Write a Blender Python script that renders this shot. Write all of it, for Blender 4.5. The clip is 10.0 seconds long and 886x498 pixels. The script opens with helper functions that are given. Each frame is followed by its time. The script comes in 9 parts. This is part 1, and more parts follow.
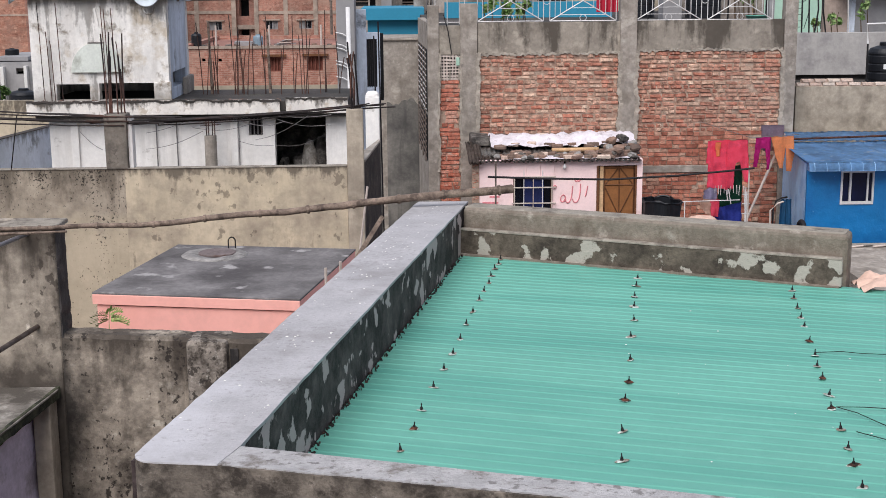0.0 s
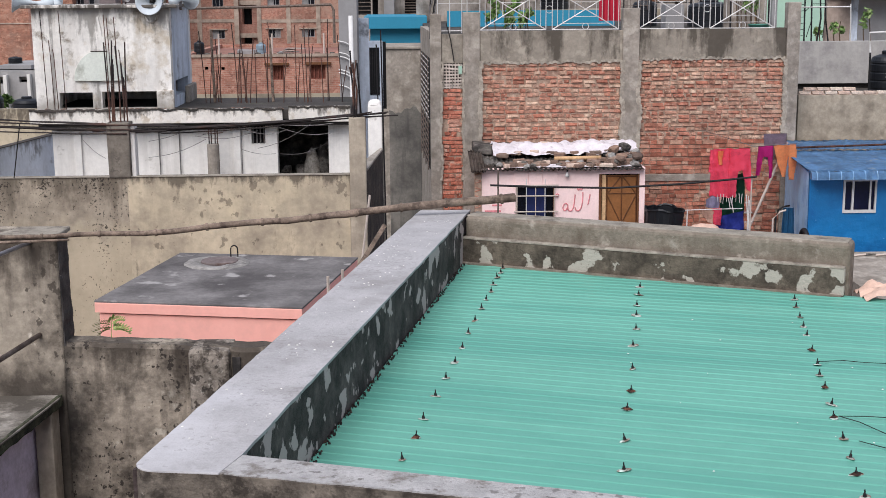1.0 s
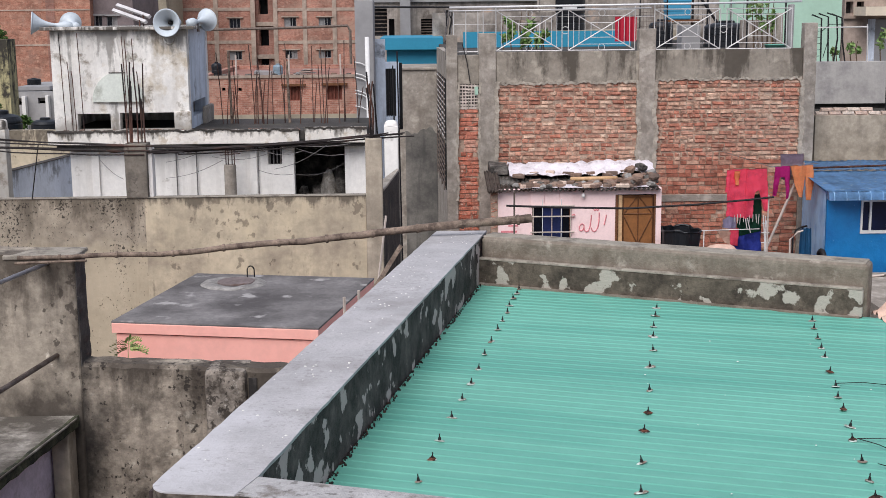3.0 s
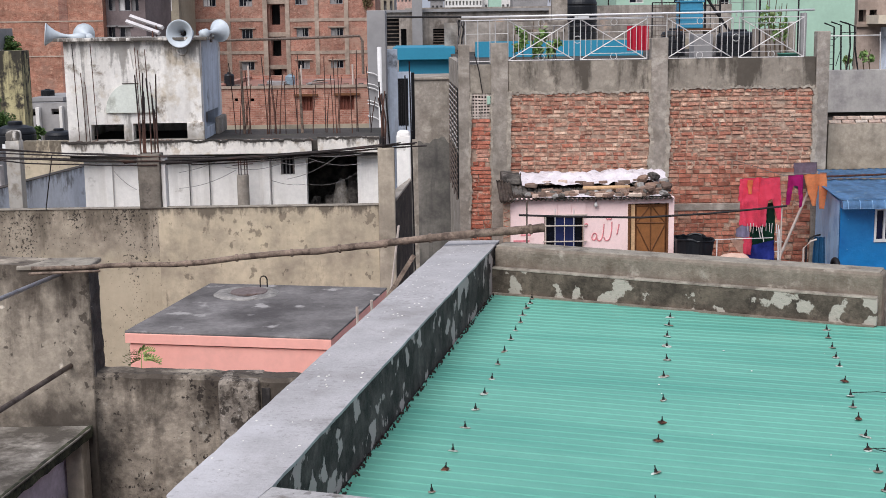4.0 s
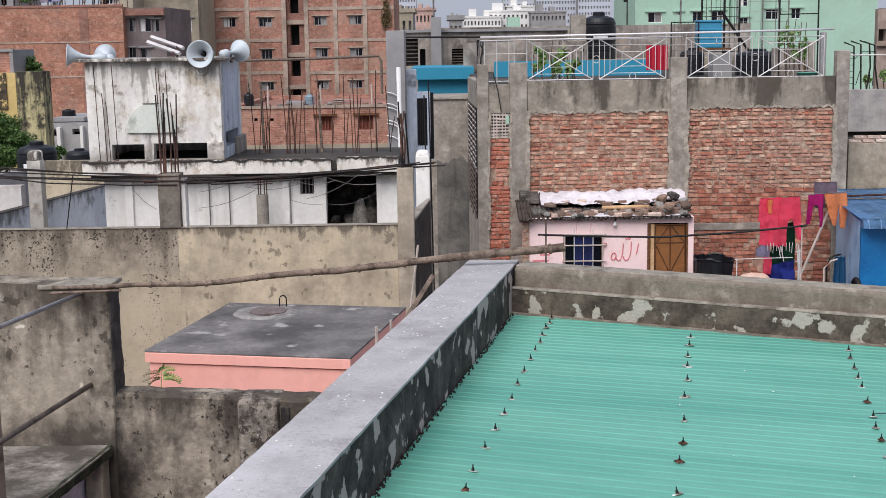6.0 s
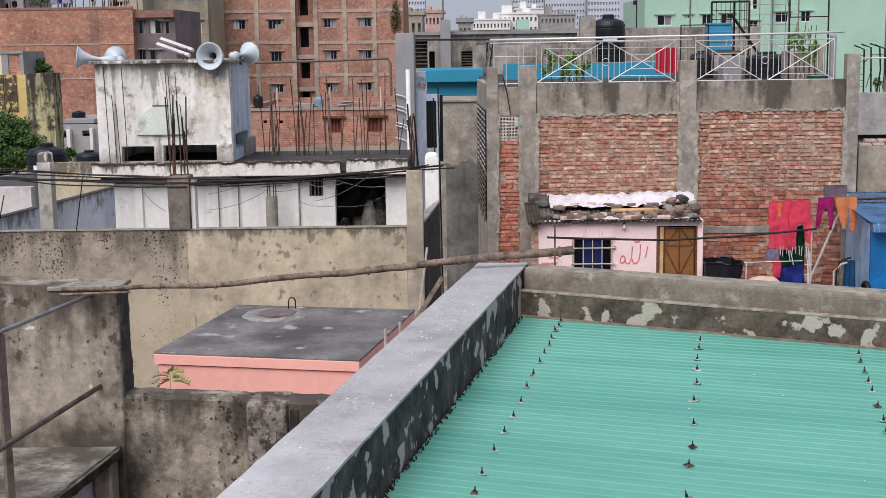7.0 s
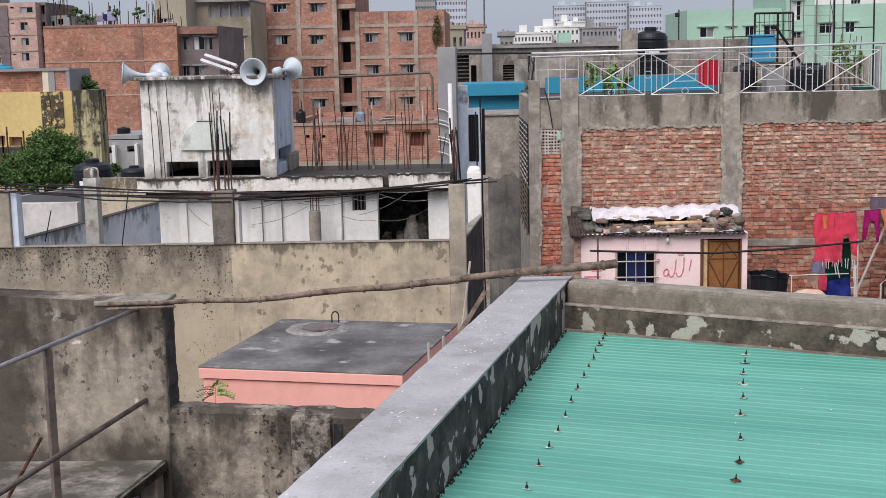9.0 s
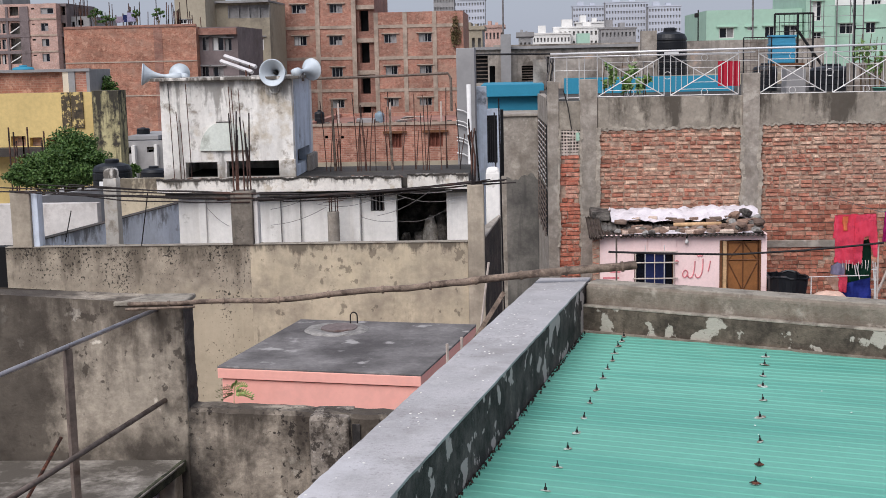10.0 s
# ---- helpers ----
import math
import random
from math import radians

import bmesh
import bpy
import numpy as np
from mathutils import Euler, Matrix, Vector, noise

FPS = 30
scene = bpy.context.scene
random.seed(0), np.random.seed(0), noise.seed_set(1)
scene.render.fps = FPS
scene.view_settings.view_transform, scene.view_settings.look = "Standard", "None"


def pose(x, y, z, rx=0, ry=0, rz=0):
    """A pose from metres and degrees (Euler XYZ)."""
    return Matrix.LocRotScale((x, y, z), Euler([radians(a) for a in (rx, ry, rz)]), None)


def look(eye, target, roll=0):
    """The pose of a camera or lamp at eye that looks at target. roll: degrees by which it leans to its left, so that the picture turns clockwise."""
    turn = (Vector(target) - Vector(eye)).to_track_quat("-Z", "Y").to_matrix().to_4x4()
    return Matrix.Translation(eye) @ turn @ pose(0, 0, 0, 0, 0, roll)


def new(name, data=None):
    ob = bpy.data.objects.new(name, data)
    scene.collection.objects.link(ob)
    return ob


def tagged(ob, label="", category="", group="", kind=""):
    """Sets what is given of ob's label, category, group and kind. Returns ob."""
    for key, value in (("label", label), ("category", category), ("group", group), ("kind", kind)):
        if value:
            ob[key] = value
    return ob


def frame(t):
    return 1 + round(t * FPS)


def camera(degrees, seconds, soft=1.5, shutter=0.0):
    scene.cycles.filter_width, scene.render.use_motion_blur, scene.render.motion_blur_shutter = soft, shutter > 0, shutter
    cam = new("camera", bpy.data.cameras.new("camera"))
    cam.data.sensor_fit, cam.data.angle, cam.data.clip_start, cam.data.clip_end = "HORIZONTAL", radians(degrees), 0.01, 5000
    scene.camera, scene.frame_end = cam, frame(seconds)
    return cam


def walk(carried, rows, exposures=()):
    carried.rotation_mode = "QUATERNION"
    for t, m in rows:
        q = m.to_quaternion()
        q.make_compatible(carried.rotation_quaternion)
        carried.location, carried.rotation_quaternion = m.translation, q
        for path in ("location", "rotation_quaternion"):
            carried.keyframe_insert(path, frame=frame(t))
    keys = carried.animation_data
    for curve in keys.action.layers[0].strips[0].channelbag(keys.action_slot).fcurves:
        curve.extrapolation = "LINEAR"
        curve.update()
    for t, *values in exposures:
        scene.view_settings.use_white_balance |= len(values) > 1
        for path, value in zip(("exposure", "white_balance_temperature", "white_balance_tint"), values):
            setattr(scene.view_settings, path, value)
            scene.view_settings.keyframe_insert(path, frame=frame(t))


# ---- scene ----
# The eye stands on a roof, turns slowly and sways by a finger's width: seconds, sway in metres, then tilt, lean and heading in degrees.
EYE = 8.0
TURNS = [
    (0, 0.002, -0.005, -0.006, 78.323, 0.415, -1.920),
    (0.5, 0.003, -0.005, -0.005, 78.472, 0.415, -1.874),
    (1, 0.004, -0.005, -0.004, 78.687, 0.400, -1.804),
    (1.5, 0.004, -0.005, -0.003, 78.923, 0.420, -1.689),
    (2, 0.004, -0.004, -0.002, 79.160, 0.409, -1.529),
    (2.5, 0.004, -0.004, -0.001, 79.378, 0.436, -1.333),
    (4, 0.001, -0.001, -0.000, 80.012, 0.740, -0.587),
    (4.5, 0.000, 0.000, 0.000, 80.239, 0.808, -0.341),
    (5, -0.001, 0.001, 0.000, 80.465, 0.857, -0.157),
    (5.5, -0.003, 0.002, 0.000, 80.717, 0.881, 0.029),
    (7, -0.008, 0.006, 0.001, 80.993, 0.771, 0.628),
    (7.5, -0.010, 0.007, 0.001, 81.034, 0.824, 0.846),
    (8, -0.012, 0.007, 0.001, 81.174, 0.959, 1.191),
    (8.5, -0.014, 0.008, 0.002, 81.406, 1.099, 1.756),
    (9, -0.016, 0.009, 0.002, 81.627, 1.217, 2.434),
    (9.5, -0.018, 0.009, 0.003, 81.733, 1.230, 2.971),
    (10, -0.019, 0.010, 0.004, 81.674, 1.228, 3.245),
]
cam = camera(37.65, 10.0, soft=0.85)
walk(cam, [(t, pose(x, y, EYE + z, rx, ry, rz)) for t, x, y, z, rx, ry, rz in TURNS], exposures=[(0.0, 0.03), (10.0, -0.04)])

# ---- light: a high, thinly overcast sky ----
world = bpy.data.worlds.new("overcast_sky")
scene.world = world
world.use_nodes = True
wn = world.node_tree.nodes
wl = world.node_tree.links
sky = wn.new("ShaderNodeTexSky")
sky.sky_type, sky.sun_disc = "NISHITA", False
sky.sun_elevation, sky.sun_rotation = radians(50), radians(203)
sky.air_density, sky.dust_density, sky.ozone_density = 1.0, 2.0, 2.0
cloud = wn.new("ShaderNodeMixRGB")
cloud.inputs[0].default_value = 0.8
cloud.inputs[2].default_value = (4.7, 5.1, 6.3, 1)
wl.new(sky.outputs[0], cloud.inputs[1])
wl.new(cloud.outputs[0], wn["Background"].inputs[0])
wn["Background"].inputs[1].default_value = 0.1

sun_data = bpy.data.lights.new("sun", "SUN")
sun_data.energy, sun_data.angle, sun_data.color = 3.3, radians(50), (1.0, 0.968, 0.968)
sun = new("sun", sun_data)
sun.matrix_world = look((-6, -14, 18), (0, 0, 0))


# ---- materials ----
def rgb(r, g, b):
    """Linear colour from 0..255 display values."""
    return tuple(((c / 255 + 0.055) / 1.055) ** 2.4 if c > 10 else c / 255 / 12.92 for c in (r, g, b)) + (1.0,)


def surface(name, base, rough=0.85, vary=0.25, scale=1.5, fine=25.0, bump=0.3, metal=0.0, dark=None, dark_at=0.56, dark_scale=1.2, dark_soft=0.07,
            streak=0.0, second=None, second_at=0.62, second_scale=4.0, second_soft=0.05, per_object=0.0, spec=0.35, grime=0.0, bump_size=0.01,
            second_detail=8.0, drip=None, drip_colour=None, drip_size=5.0, pits=0.0, pit_size=16.0, pit_colour=None, dark_rough=0.68, along=None, damp=None, damp_colour=None, runs=(), pit_band=None):
    """A worn surface: a base colour that varies at two scales, with stains (dark), patches of another colour (second),
    rain stains run down from a wall's top edge (drip: height, reach, strength), damp risen from a slab or spread
    from a corner (damp: height, reach, x of the corner, reach, strength) and small pits. along draws the stains out
    in one level direction (its angle)."""
    m = bpy.data.materials.new(name)
    m.use_nodes = True
    n, l = m.node_tree.nodes, m.node_tree.links
    b = n["Principled BSDF"]
    b.inputs["Roughness"].default_value = rough
    b.inputs["Metallic"].default_value = metal
    b.inputs["Specular IOR Level"].default_value = spec
    where = n.new("ShaderNodeNewGeometry").outputs["Position"]

    def noise_at(size, detail=6.0, rough_n=0.6, stretch=1.0, shift=0.0, turn=None):
        mp = n.new("ShaderNodeMapping")
        mp.inputs["Scale"].default_value = (1 if turn is None else 0.1, 1, stretch)
        mp.inputs["Location"].default_value = (shift, shift * 0.7, shift * 0.3)
        l.new(where, mp.inputs[0])
        if turn is not None:
            spun = n.new("ShaderNodeMapping")
            spun.inputs["Rotation"].default_value = (0, 0, -turn)
            l.new(where, spun.inputs[0])
            l.new(spun.outputs[0], mp.inputs[0])
        t = n.new("ShaderNodeTexNoise")
        t.inputs["Scale"].default_value, t.inputs["Detail"].default_value, t.inputs["Roughness"].default_value = size, detail, rough_n
        l.new(mp.outputs[0], t.inputs["Vector"])
        return t.outputs["Fac"]

    def ramp(fac, a, c, lo=0.0, hi=1.0):
        r = n.new("ShaderNodeMapRange")
        r.inputs[1].default_value, r.inputs[2].default_value, r.inputs[3].default_value, r.inputs[4].default_value = a, c, lo, hi
        l.new(fac, r.inputs[0])
        return r.outputs[0]

    def mix(fac, a, c, how="MIX"):
        x = n.new("ShaderNodeMixRGB")
        x.blend_type = how
        for sock, v in zip(x.inputs, (fac, a, c)):
            if isinstance(v, (float, int)):
                sock.default_value = v
            elif isinstance(v, tuple):
                sock.default_value = v
            else:
                l.new(v, sock)
        return x.outputs[0]

    big = ramp(noise_at(scale), 0.36, 0.64, 1 - vary, 1 + vary * 0.7)
    small = ramp(noise_at(fine, 5.0, 0.7), 0.36, 0.64, 1 - vary * 0.7, 1 + vary * 0.6)
    shade = n.new("ShaderNodeMath")
    shade.operation = "MULTIPLY"
    l.new(big, shade.inputs[0])
    l.new(small, shade.inputs[1])
    value = shade.outputs[0]
    if per_object:
        info = n.new("ShaderNodeObjectInfo")
        one = n.new("ShaderNodeMath")
        one.operation = "MULTIPLY"
        l.new(value, one.inputs[0])
        l.new(ramp(info.outputs["Random"], 0, 1, 1 - per_object, 1 + per_object), one.inputs[1])
        value = one.outputs[0]
    grey = n.new("ShaderNodeCombineColor")
    for s in grey.inputs:
        l.new(value, s)
    colour = mix(1.0, base, grey.outputs[0], "MULTIPLY")
    late = second if second_detail < 5 else None
    if second and not late:
        colour = mix(ramp(noise_at(second_scale, second_detail, 0.64 if second_detail > 4 else 0.45, 1.0, 7.3), second_at - second_soft, second_at + second_soft), colour, second)
    if dark:
        colour = mix(ramp(noise_at(dark_scale, 11.0, dark_rough, 1.0, 3.1, along), dark_at - dark_soft, dark_at + dark_soft), colour, dark)
    if late:
        edge = mix(0.12, noise_at(second_scale, second_detail, 0.45, 1.0, 7.3), noise_at(second_scale * 7, 3.0, 0.6, 1.0, 4.0))
        colour = mix(ramp(edge, second_at - second_soft, second_at + second_soft), colour, second)
    if streak:
        st = ramp(noise_at(5.0, 6.0, 0.65, 0.1, 11.0), 0.49, 0.63, 0.0, streak)
        colour = mix(st, colour, dark or (0.03, 0.028, 0.025, 1))
    if drip:
        top, reach, strength = drip
        sep = n.new("ShaderNodeSeparateXYZ")
        l.new(where, sep.inputs[0])
        run = n.new("ShaderNodeMath")
        run.operation = "ADD"
        l.new(noise_at(drip_size, 7.0, 0.62, 0.14, 2.2), run.inputs[0])
        l.new(ramp(sep.outputs[2], top - reach, top, -0.16, 0.1), run.inputs[1])
        blot = n.new("ShaderNodeMath")
        blot.operation = "ADD"
        l.new(run.outputs[0], blot.inputs[0])
        l.new(ramp(noise_at(drip_size * 2.2, 8.0, 0.7, 0.6, 9.0), 0.3, 0.7, -0.09, 0.09), blot.inputs[1])
        wash = blot.outputs[0]
        for xc, half in runs:
            off, size, both = n.new("ShaderNodeMath"), n.new("ShaderNodeMath"), n.new("ShaderNodeMath")
            off.operation, size.operation = "SUBTRACT", "ABSOLUTE"
            l.new(sep.outputs[0], off.inputs[0])
            off.inputs[1].default_value = xc
            l.new(off.outputs[0], size.inputs[0])
            l.new(wash, both.inputs[0])
            l.new(ramp(size.outputs[0], half * 0.4, half * 1.2, 0.2, 0.0), both.inputs[1])
            wash = both.outputs[0]
        colour = mix(ramp(wash, 0.47, 0.62, 0.0, strength), colour, drip_colour or dark)
    if damp:
        zb, zr, xc, xr, strength = damp
        sep = n.new("ShaderNodeSeparateXYZ")
        l.new(where, sep.inputs[0])
        most = n.new("ShaderNodeMath")
        most.operation = "MAXIMUM"
        l.new(ramp(sep.outputs[2], zb, zb + zr, 0.3, -0.25), most.inputs[0])
        l.new(ramp(sep.outputs[0], xc, xc + xr, 0.3, -0.25), most.inputs[1])
        wet = n.new("ShaderNodeMath")
        l.new(most.outputs[0], wet.inputs[0])
        l.new(noise_at(3.0, 9.0, 0.66, 0.8, 12.0), wet.inputs[1])
        colour = mix(ramp(wet.outputs[0], 0.46, 0.72, 0.0, strength), colour, damp_colour or dark)
    if pits:
        spot = n.new("ShaderNodeMath")
        spot.operation = "ADD"
        l.new(noise_at(pit_size, 4.0, 0.6, 0.85, 8.0), spot.inputs[0])
        l.new(ramp(noise_at(2.6, 5.0, 0.65, 0.35, 6.0), 0.40, 0.62, -0.07, 0.05), spot.inputs[1])
        if pit_band:
            high, more = n.new("ShaderNodeSeparateXYZ"), n.new("ShaderNodeMath")
            l.new(where, high.inputs[0])
            l.new(spot.outputs[0], more.inputs[0])
            l.new(ramp(high.outputs[2], pit_band[0] - pit_band[1], pit_band[0], -0.05, 0.05), more.inputs[1])
            spot = more
        colour = mix(ramp(spot.outputs[0], 0.585, 0.635, 0.0, pits), colour, pit_colour or dark or (0.02, 0.02, 0.018, 1))
    if grime:
        colour = mix(ramp(noise_at(24.0, 5.0, 0.6, 1.0, 5.0), 0.605, 0.64, 0.0, grime), colour, dark or (0.02, 0.02, 0.018, 1))
    l.new(colour, b.inputs["Base Color"])
    if bump:
        bp = n.new("ShaderNodeBump")
        bp.inputs["Strength"].default_value, bp.inputs["Distance"].default_value = bump, bump_size
        l.new(noise_at(fine * 1.4, 6.0, 0.65), bp.inputs["Height"])
        l.new(bp.outputs[0], b.inputs["Normal"])
    return m


def picked(name, colours, rough=0.9, per_island=False, bump=0.4, vary=0.25, smear=None):
    """Like surface(), but each piece takes one colour of a range at random."""
    m = surface(name, (1, 1, 1, 1), rough=rough, vary=vary, scale=9.0, fine=60.0, bump=bump)
    n, l = m.node_tree.nodes, m.node_tree.links
    source = n.new("ShaderNodeNewGeometry").outputs["Random Per Island"] if per_island else n.new("ShaderNodeObjectInfo").outputs["Random"]
    r = n.new("ShaderNodeValToRGB")
    r.color_ramp.interpolation = "LINEAR"
    while len(r.color_ramp.elements) < len(colours):
        r.color_ramp.elements.new(0.5)
    for k, (e, c) in enumerate(zip(r.color_ramp.elements, colours)):
        e.position, e.color = k / (len(colours) - 1), c
    l.new(source, r.inputs[0])
    link = n["Principled BSDF"].inputs["Base Color"].links[0]
    x = n.new("ShaderNodeMixRGB")
    x.blend_type = "MULTIPLY"
    x.inputs[0].default_value = 1.0
    l.new(link.from_socket, x.inputs[1])
    l.new(r.outputs[0], x.inputs[2])
    last = x.outputs[0]
    for size, colour, lo, hi in smear or ():
        t = n.new("ShaderNodeTexNoise")
        t.inputs["Scale"].default_value, t.inputs["Detail"].default_value, t.inputs["Roughness"].default_value = size, 8.0, 0.7
        l.new(n.new("ShaderNodeNewGeometry").outputs["Position"], t.inputs["Vector"])
        r2 = n.new("ShaderNodeMapRange")
        r2.inputs[1].default_value, r2.inputs[2].default_value, r2.inputs[4].default_value = lo, hi, 0.8
        l.new(t.outputs["Fac"], r2.inputs[0])
        y = n.new("ShaderNodeMixRGB")
        l.new(r2.outputs[0], y.inputs[0])
        l.new(last, y.inputs[1])
        y.inputs[2].default_value = colour
        last = y.outputs[0]
    l.new(last, n["Principled BSDF"].inputs["Base Color"])
    return m


def coursed(name, one, two, mortar, smear=(), course=0.084, length=0.26, vary=0.22):
    """Brickwork too far off for single bricks: fine courses with uneven tone and smears."""
    m = surface(name, (1, 1, 1, 1), vary=vary, scale=0.5, fine=3.0, bump=0.0)
    n, l = m.node_tree.nodes, m.node_tree.links
    sep, both = n.new("ShaderNodeSeparateXYZ"), n.new("ShaderNodeCombineXYZ")
    l.new(n.new("ShaderNodeNewGeometry").outputs["Position"], sep.inputs[0])
    run = n.new("ShaderNodeMath")
    l.new(sep.outputs[0], run.inputs[0])
    l.new(sep.outputs[1], run.inputs[1])
    l.new(run.outputs[0], both.inputs[0])
    l.new(sep.outputs[2], both.inputs[1])
    t = n.new("ShaderNodeTexBrick")
    for key, v in (("Color1", one), ("Color2", two), ("Mortar", mortar), ("Scale", 1.0), ("Mortar Size", course * 0.14), ("Bias", 0.0), ("Brick Width", length), ("Row Height", course)):
        t.inputs[key].default_value = v
    l.new(both.outputs[0], t.inputs["Vector"])
    x = n.new("ShaderNodeMixRGB")
    x.blend_type = "MULTIPLY"
    x.inputs[0].default_value = 1.0
    l.new(n["Principled BSDF"].inputs["Base Color"].links[0].from_socket, x.inputs[1])
    l.new(t.outputs["Color"], x.inputs[2])
    last = x.outputs[0]
    for size, colour, lo, hi in smear:
        s = n.new("ShaderNodeTexNoise")
        s.inputs["Scale"].default_value, s.inputs["Detail"].default_value, s.inputs["Roughness"].default_value = size, 9.0, 0.72
        l.new(both.outputs[0], s.inputs["Vector"])
        r = n.new("ShaderNodeMapRange")
        r.inputs[1].default_value, r.inputs[2].default_value, r.inputs[4].default_value = lo, hi, 0.8
        l.new(s.outputs["Fac"], r.inputs[0])
        y = n.new("ShaderNodeMixRGB")
        l.new(r.outputs[0], y.inputs[0])
        l.new(last, y.inputs[1])
        y.inputs[2].default_value = colour
        last = y.outputs[0]
    l.new(last, n["Principled BSDF"].inputs["Base Color"])
    return m


M = {}
RIB_TURN = math.atan2(-0.322, 0.947)  # the way the tin roof's ribs run
STAINS = ((2.87, 0.19), (3.99, 0.2), (6.01, 0.28), (7.26, 0.15))  # where rain has run down the beams: middle and half width
M["cement_top"] = surface("smooth_grey_cement", rgb(176, 173, 174), vary=0.12, scale=3.0, fine=60.0, dark=rgb(146, 142, 141), dark_at=0.60, dark_scale=3.0, dark_soft=0.1, second=rgb(182, 179, 179), second_at=0.62, second_scale=7.0, bump=0.35, pits=0.3, pit_size=40.0, pit_colour=rgb(118, 112, 109), damp=(0.0, 1.0, -0.86, 0.5, 0.55), damp_colour=rgb(208, 206, 209))
M["front_cap"] = surface("worn_pale_coping", rgb(176, 173, 172), vary=0.16, scale=9.0, fine=60.0, dark=rgb(126, 119, 113), dark_at=0.60, dark_scale=10.0, dark_soft=0.06, bump=0.7, pits=0.6, pit_size=26.0, pit_colour=rgb(86, 80, 76))
M["post_grey"] = surface("weathered_post_cement", rgb(128, 120, 110), vary=0.22, scale=3.0, fine=14.0, dark=rgb(82, 76, 69), dark_at=0.55, dark_scale=3.5, dark_soft=0.1, streak=0.4, bump=0.5, pits=0.6)
M["black_plaster"] = surface("blackened_plaster", rgb(94, 82, 80), vary=0.35, scale=7.0, second=rgb(182, 164, 162), second_at=0.568, second_scale=8.0, second_soft=0.012, second_detail=2.5, dark=rgb(46, 36, 36), dark_at=0.48, dark_scale=5.0, dark_soft=0.1, bump=0.6)
M["rear_plaster"] = surface("weathered_parapet_plaster", rgb(102, 91, 80), vary=0.28, scale=6.0, fine=34.0, second=rgb(176, 168, 157), second_at=0.572, second_scale=6.0, second_soft=0.008, second_detail=2.5, dark=rgb(62, 54, 47), dark_at=0.55, dark_scale=6.0, dark_soft=0.08, bump=0.7, pits=0.5, pit_size=26.0)
M["front_plaster"] = surface("rough_lichen_plaster", rgb(128, 118, 107), vary=0.3, scale=9.0, dark=rgb(62, 55, 49), dark_at=0.52, dark_scale=9.0, second=rgb(160, 152, 142), second_at=0.65, second_scale=24.0, second_soft=0.02, bump=0.9, drip=(6.55, 0.35, 0.4), pits=0.6, pit_size=30.0)
M["green_sheet"] = surface("green_painted_tin", rgb(104, 170, 152), rough=0.42, vary=0.05, scale=0.9, fine=9.0, bump=0.03, spec=0.4, dark=rgb(88, 156, 140), dark_at=0.56, dark_scale=2.6, dark_soft=0.09, along=RIB_TURN)
M["rust"] = surface("rusted_iron", rgb(96, 58, 44), rough=0.9, vary=0.4, scale=20.0, fine=90.0, dark=rgb(48, 34, 30), dark_at=0.5, dark_scale=25.0, bump=0.5)
M["rebar"] = surface("rusty_rebar", rgb(98, 69, 59), rough=0.9, vary=0.35, scale=3.0, fine=50.0, dark=rgb(44, 38, 38), dark_at=0.5, dark_scale=1.2, bump=0.4)
M["bolt"] = surface("dark_bolt", rgb(30, 27, 27), rough=0.7, vary=0.3, bump=0.3)
M["rubber_washer"] = surface("pale_sealant", rgb(186, 200, 192), vary=0.25, scale=20.0, dark=rgb(122, 104, 92), dark_at=0.5, dark_scale=30.0)
M["low_wall"] = surface("mossy_cement_wall", rgb(164, 152, 137), vary=0.3, scale=5.0, fine=22.0, dark=rgb(72, 64, 57), dark_at=0.57, dark_scale=4.0, dark_soft=0.1, second=rgb(192, 182, 167), second_at=0.64, second_scale=9.0, second_soft=0.04, streak=0.3, pits=0.9, pit_size=22.0, pit_colour=rgb(46, 40, 36), bump=0.8, drip=(5.72, 0.95, 0.85), drip_colour=rgb(66, 58, 51), drip_size=3.0, damp=(3.6, 0.9, -2.33, 0.34, 0.9), damp_colour=rgb(42, 38, 36))
M["stair_wall"] = surface("stained_cement_wall", rgb(178, 166, 150), vary=0.22, scale=3.0, fine=18.0, dark=rgb(104, 95, 85), dark_at=0.57, dark_scale=3.2, dark_soft=0.1, second=rgb(222, 212, 197), second_at=0.655, second_scale=4.5, second_soft=0.012, second_detail=4.0, bump=0.7, pits=0.8, pit_size=13.0, pit_colour=rgb(72, 64, 57), drip=(6.55, 0.9, 0.8), drip_colour=rgb(74, 65, 57), drip_size=2.6, damp=(5.3, 0.5, -3.35, 0.6, 0.85), damp_colour=rgb(62, 55, 49))
M["black_edge"] = surface("black_edge_plaster", rgb(84, 79, 76), vary=0.35, scale=5.0, dark=rgb(48, 45, 44), dark_at=0.5, dark_scale=6.0, dark_soft=0.1, bump=0.5)
M["lavender"] = surface("lavender_limewash", rgb(226, 214, 232), vary=0.15, scale=2.5, dark=rgb(150, 138, 144), dark_at=0.6, dark_scale=2.0, bump=0.3)
M["slab_moss"] = surface("grey_landing_slab", rgb(158, 151, 142), vary=0.22, scale=3.0, fine=16.0, dark=rgb(88, 82, 75), dark_at=0.47, dark_scale=2.6, dark_soft=0.08, second=rgb(198, 191, 181), second_at=0.62, second_scale=3.0, second_soft=0.05, bump=0.6, pits=0.4)
M["pink"] = surface("salmon_pink_paint", rgb(255, 186, 173), rough=0.75, vary=0.05, scale=1.5, fine=12.0, second=rgb(246, 174, 160), second_at=0.62, second_scale=1.5, second_soft=0.1, bump=0.12)
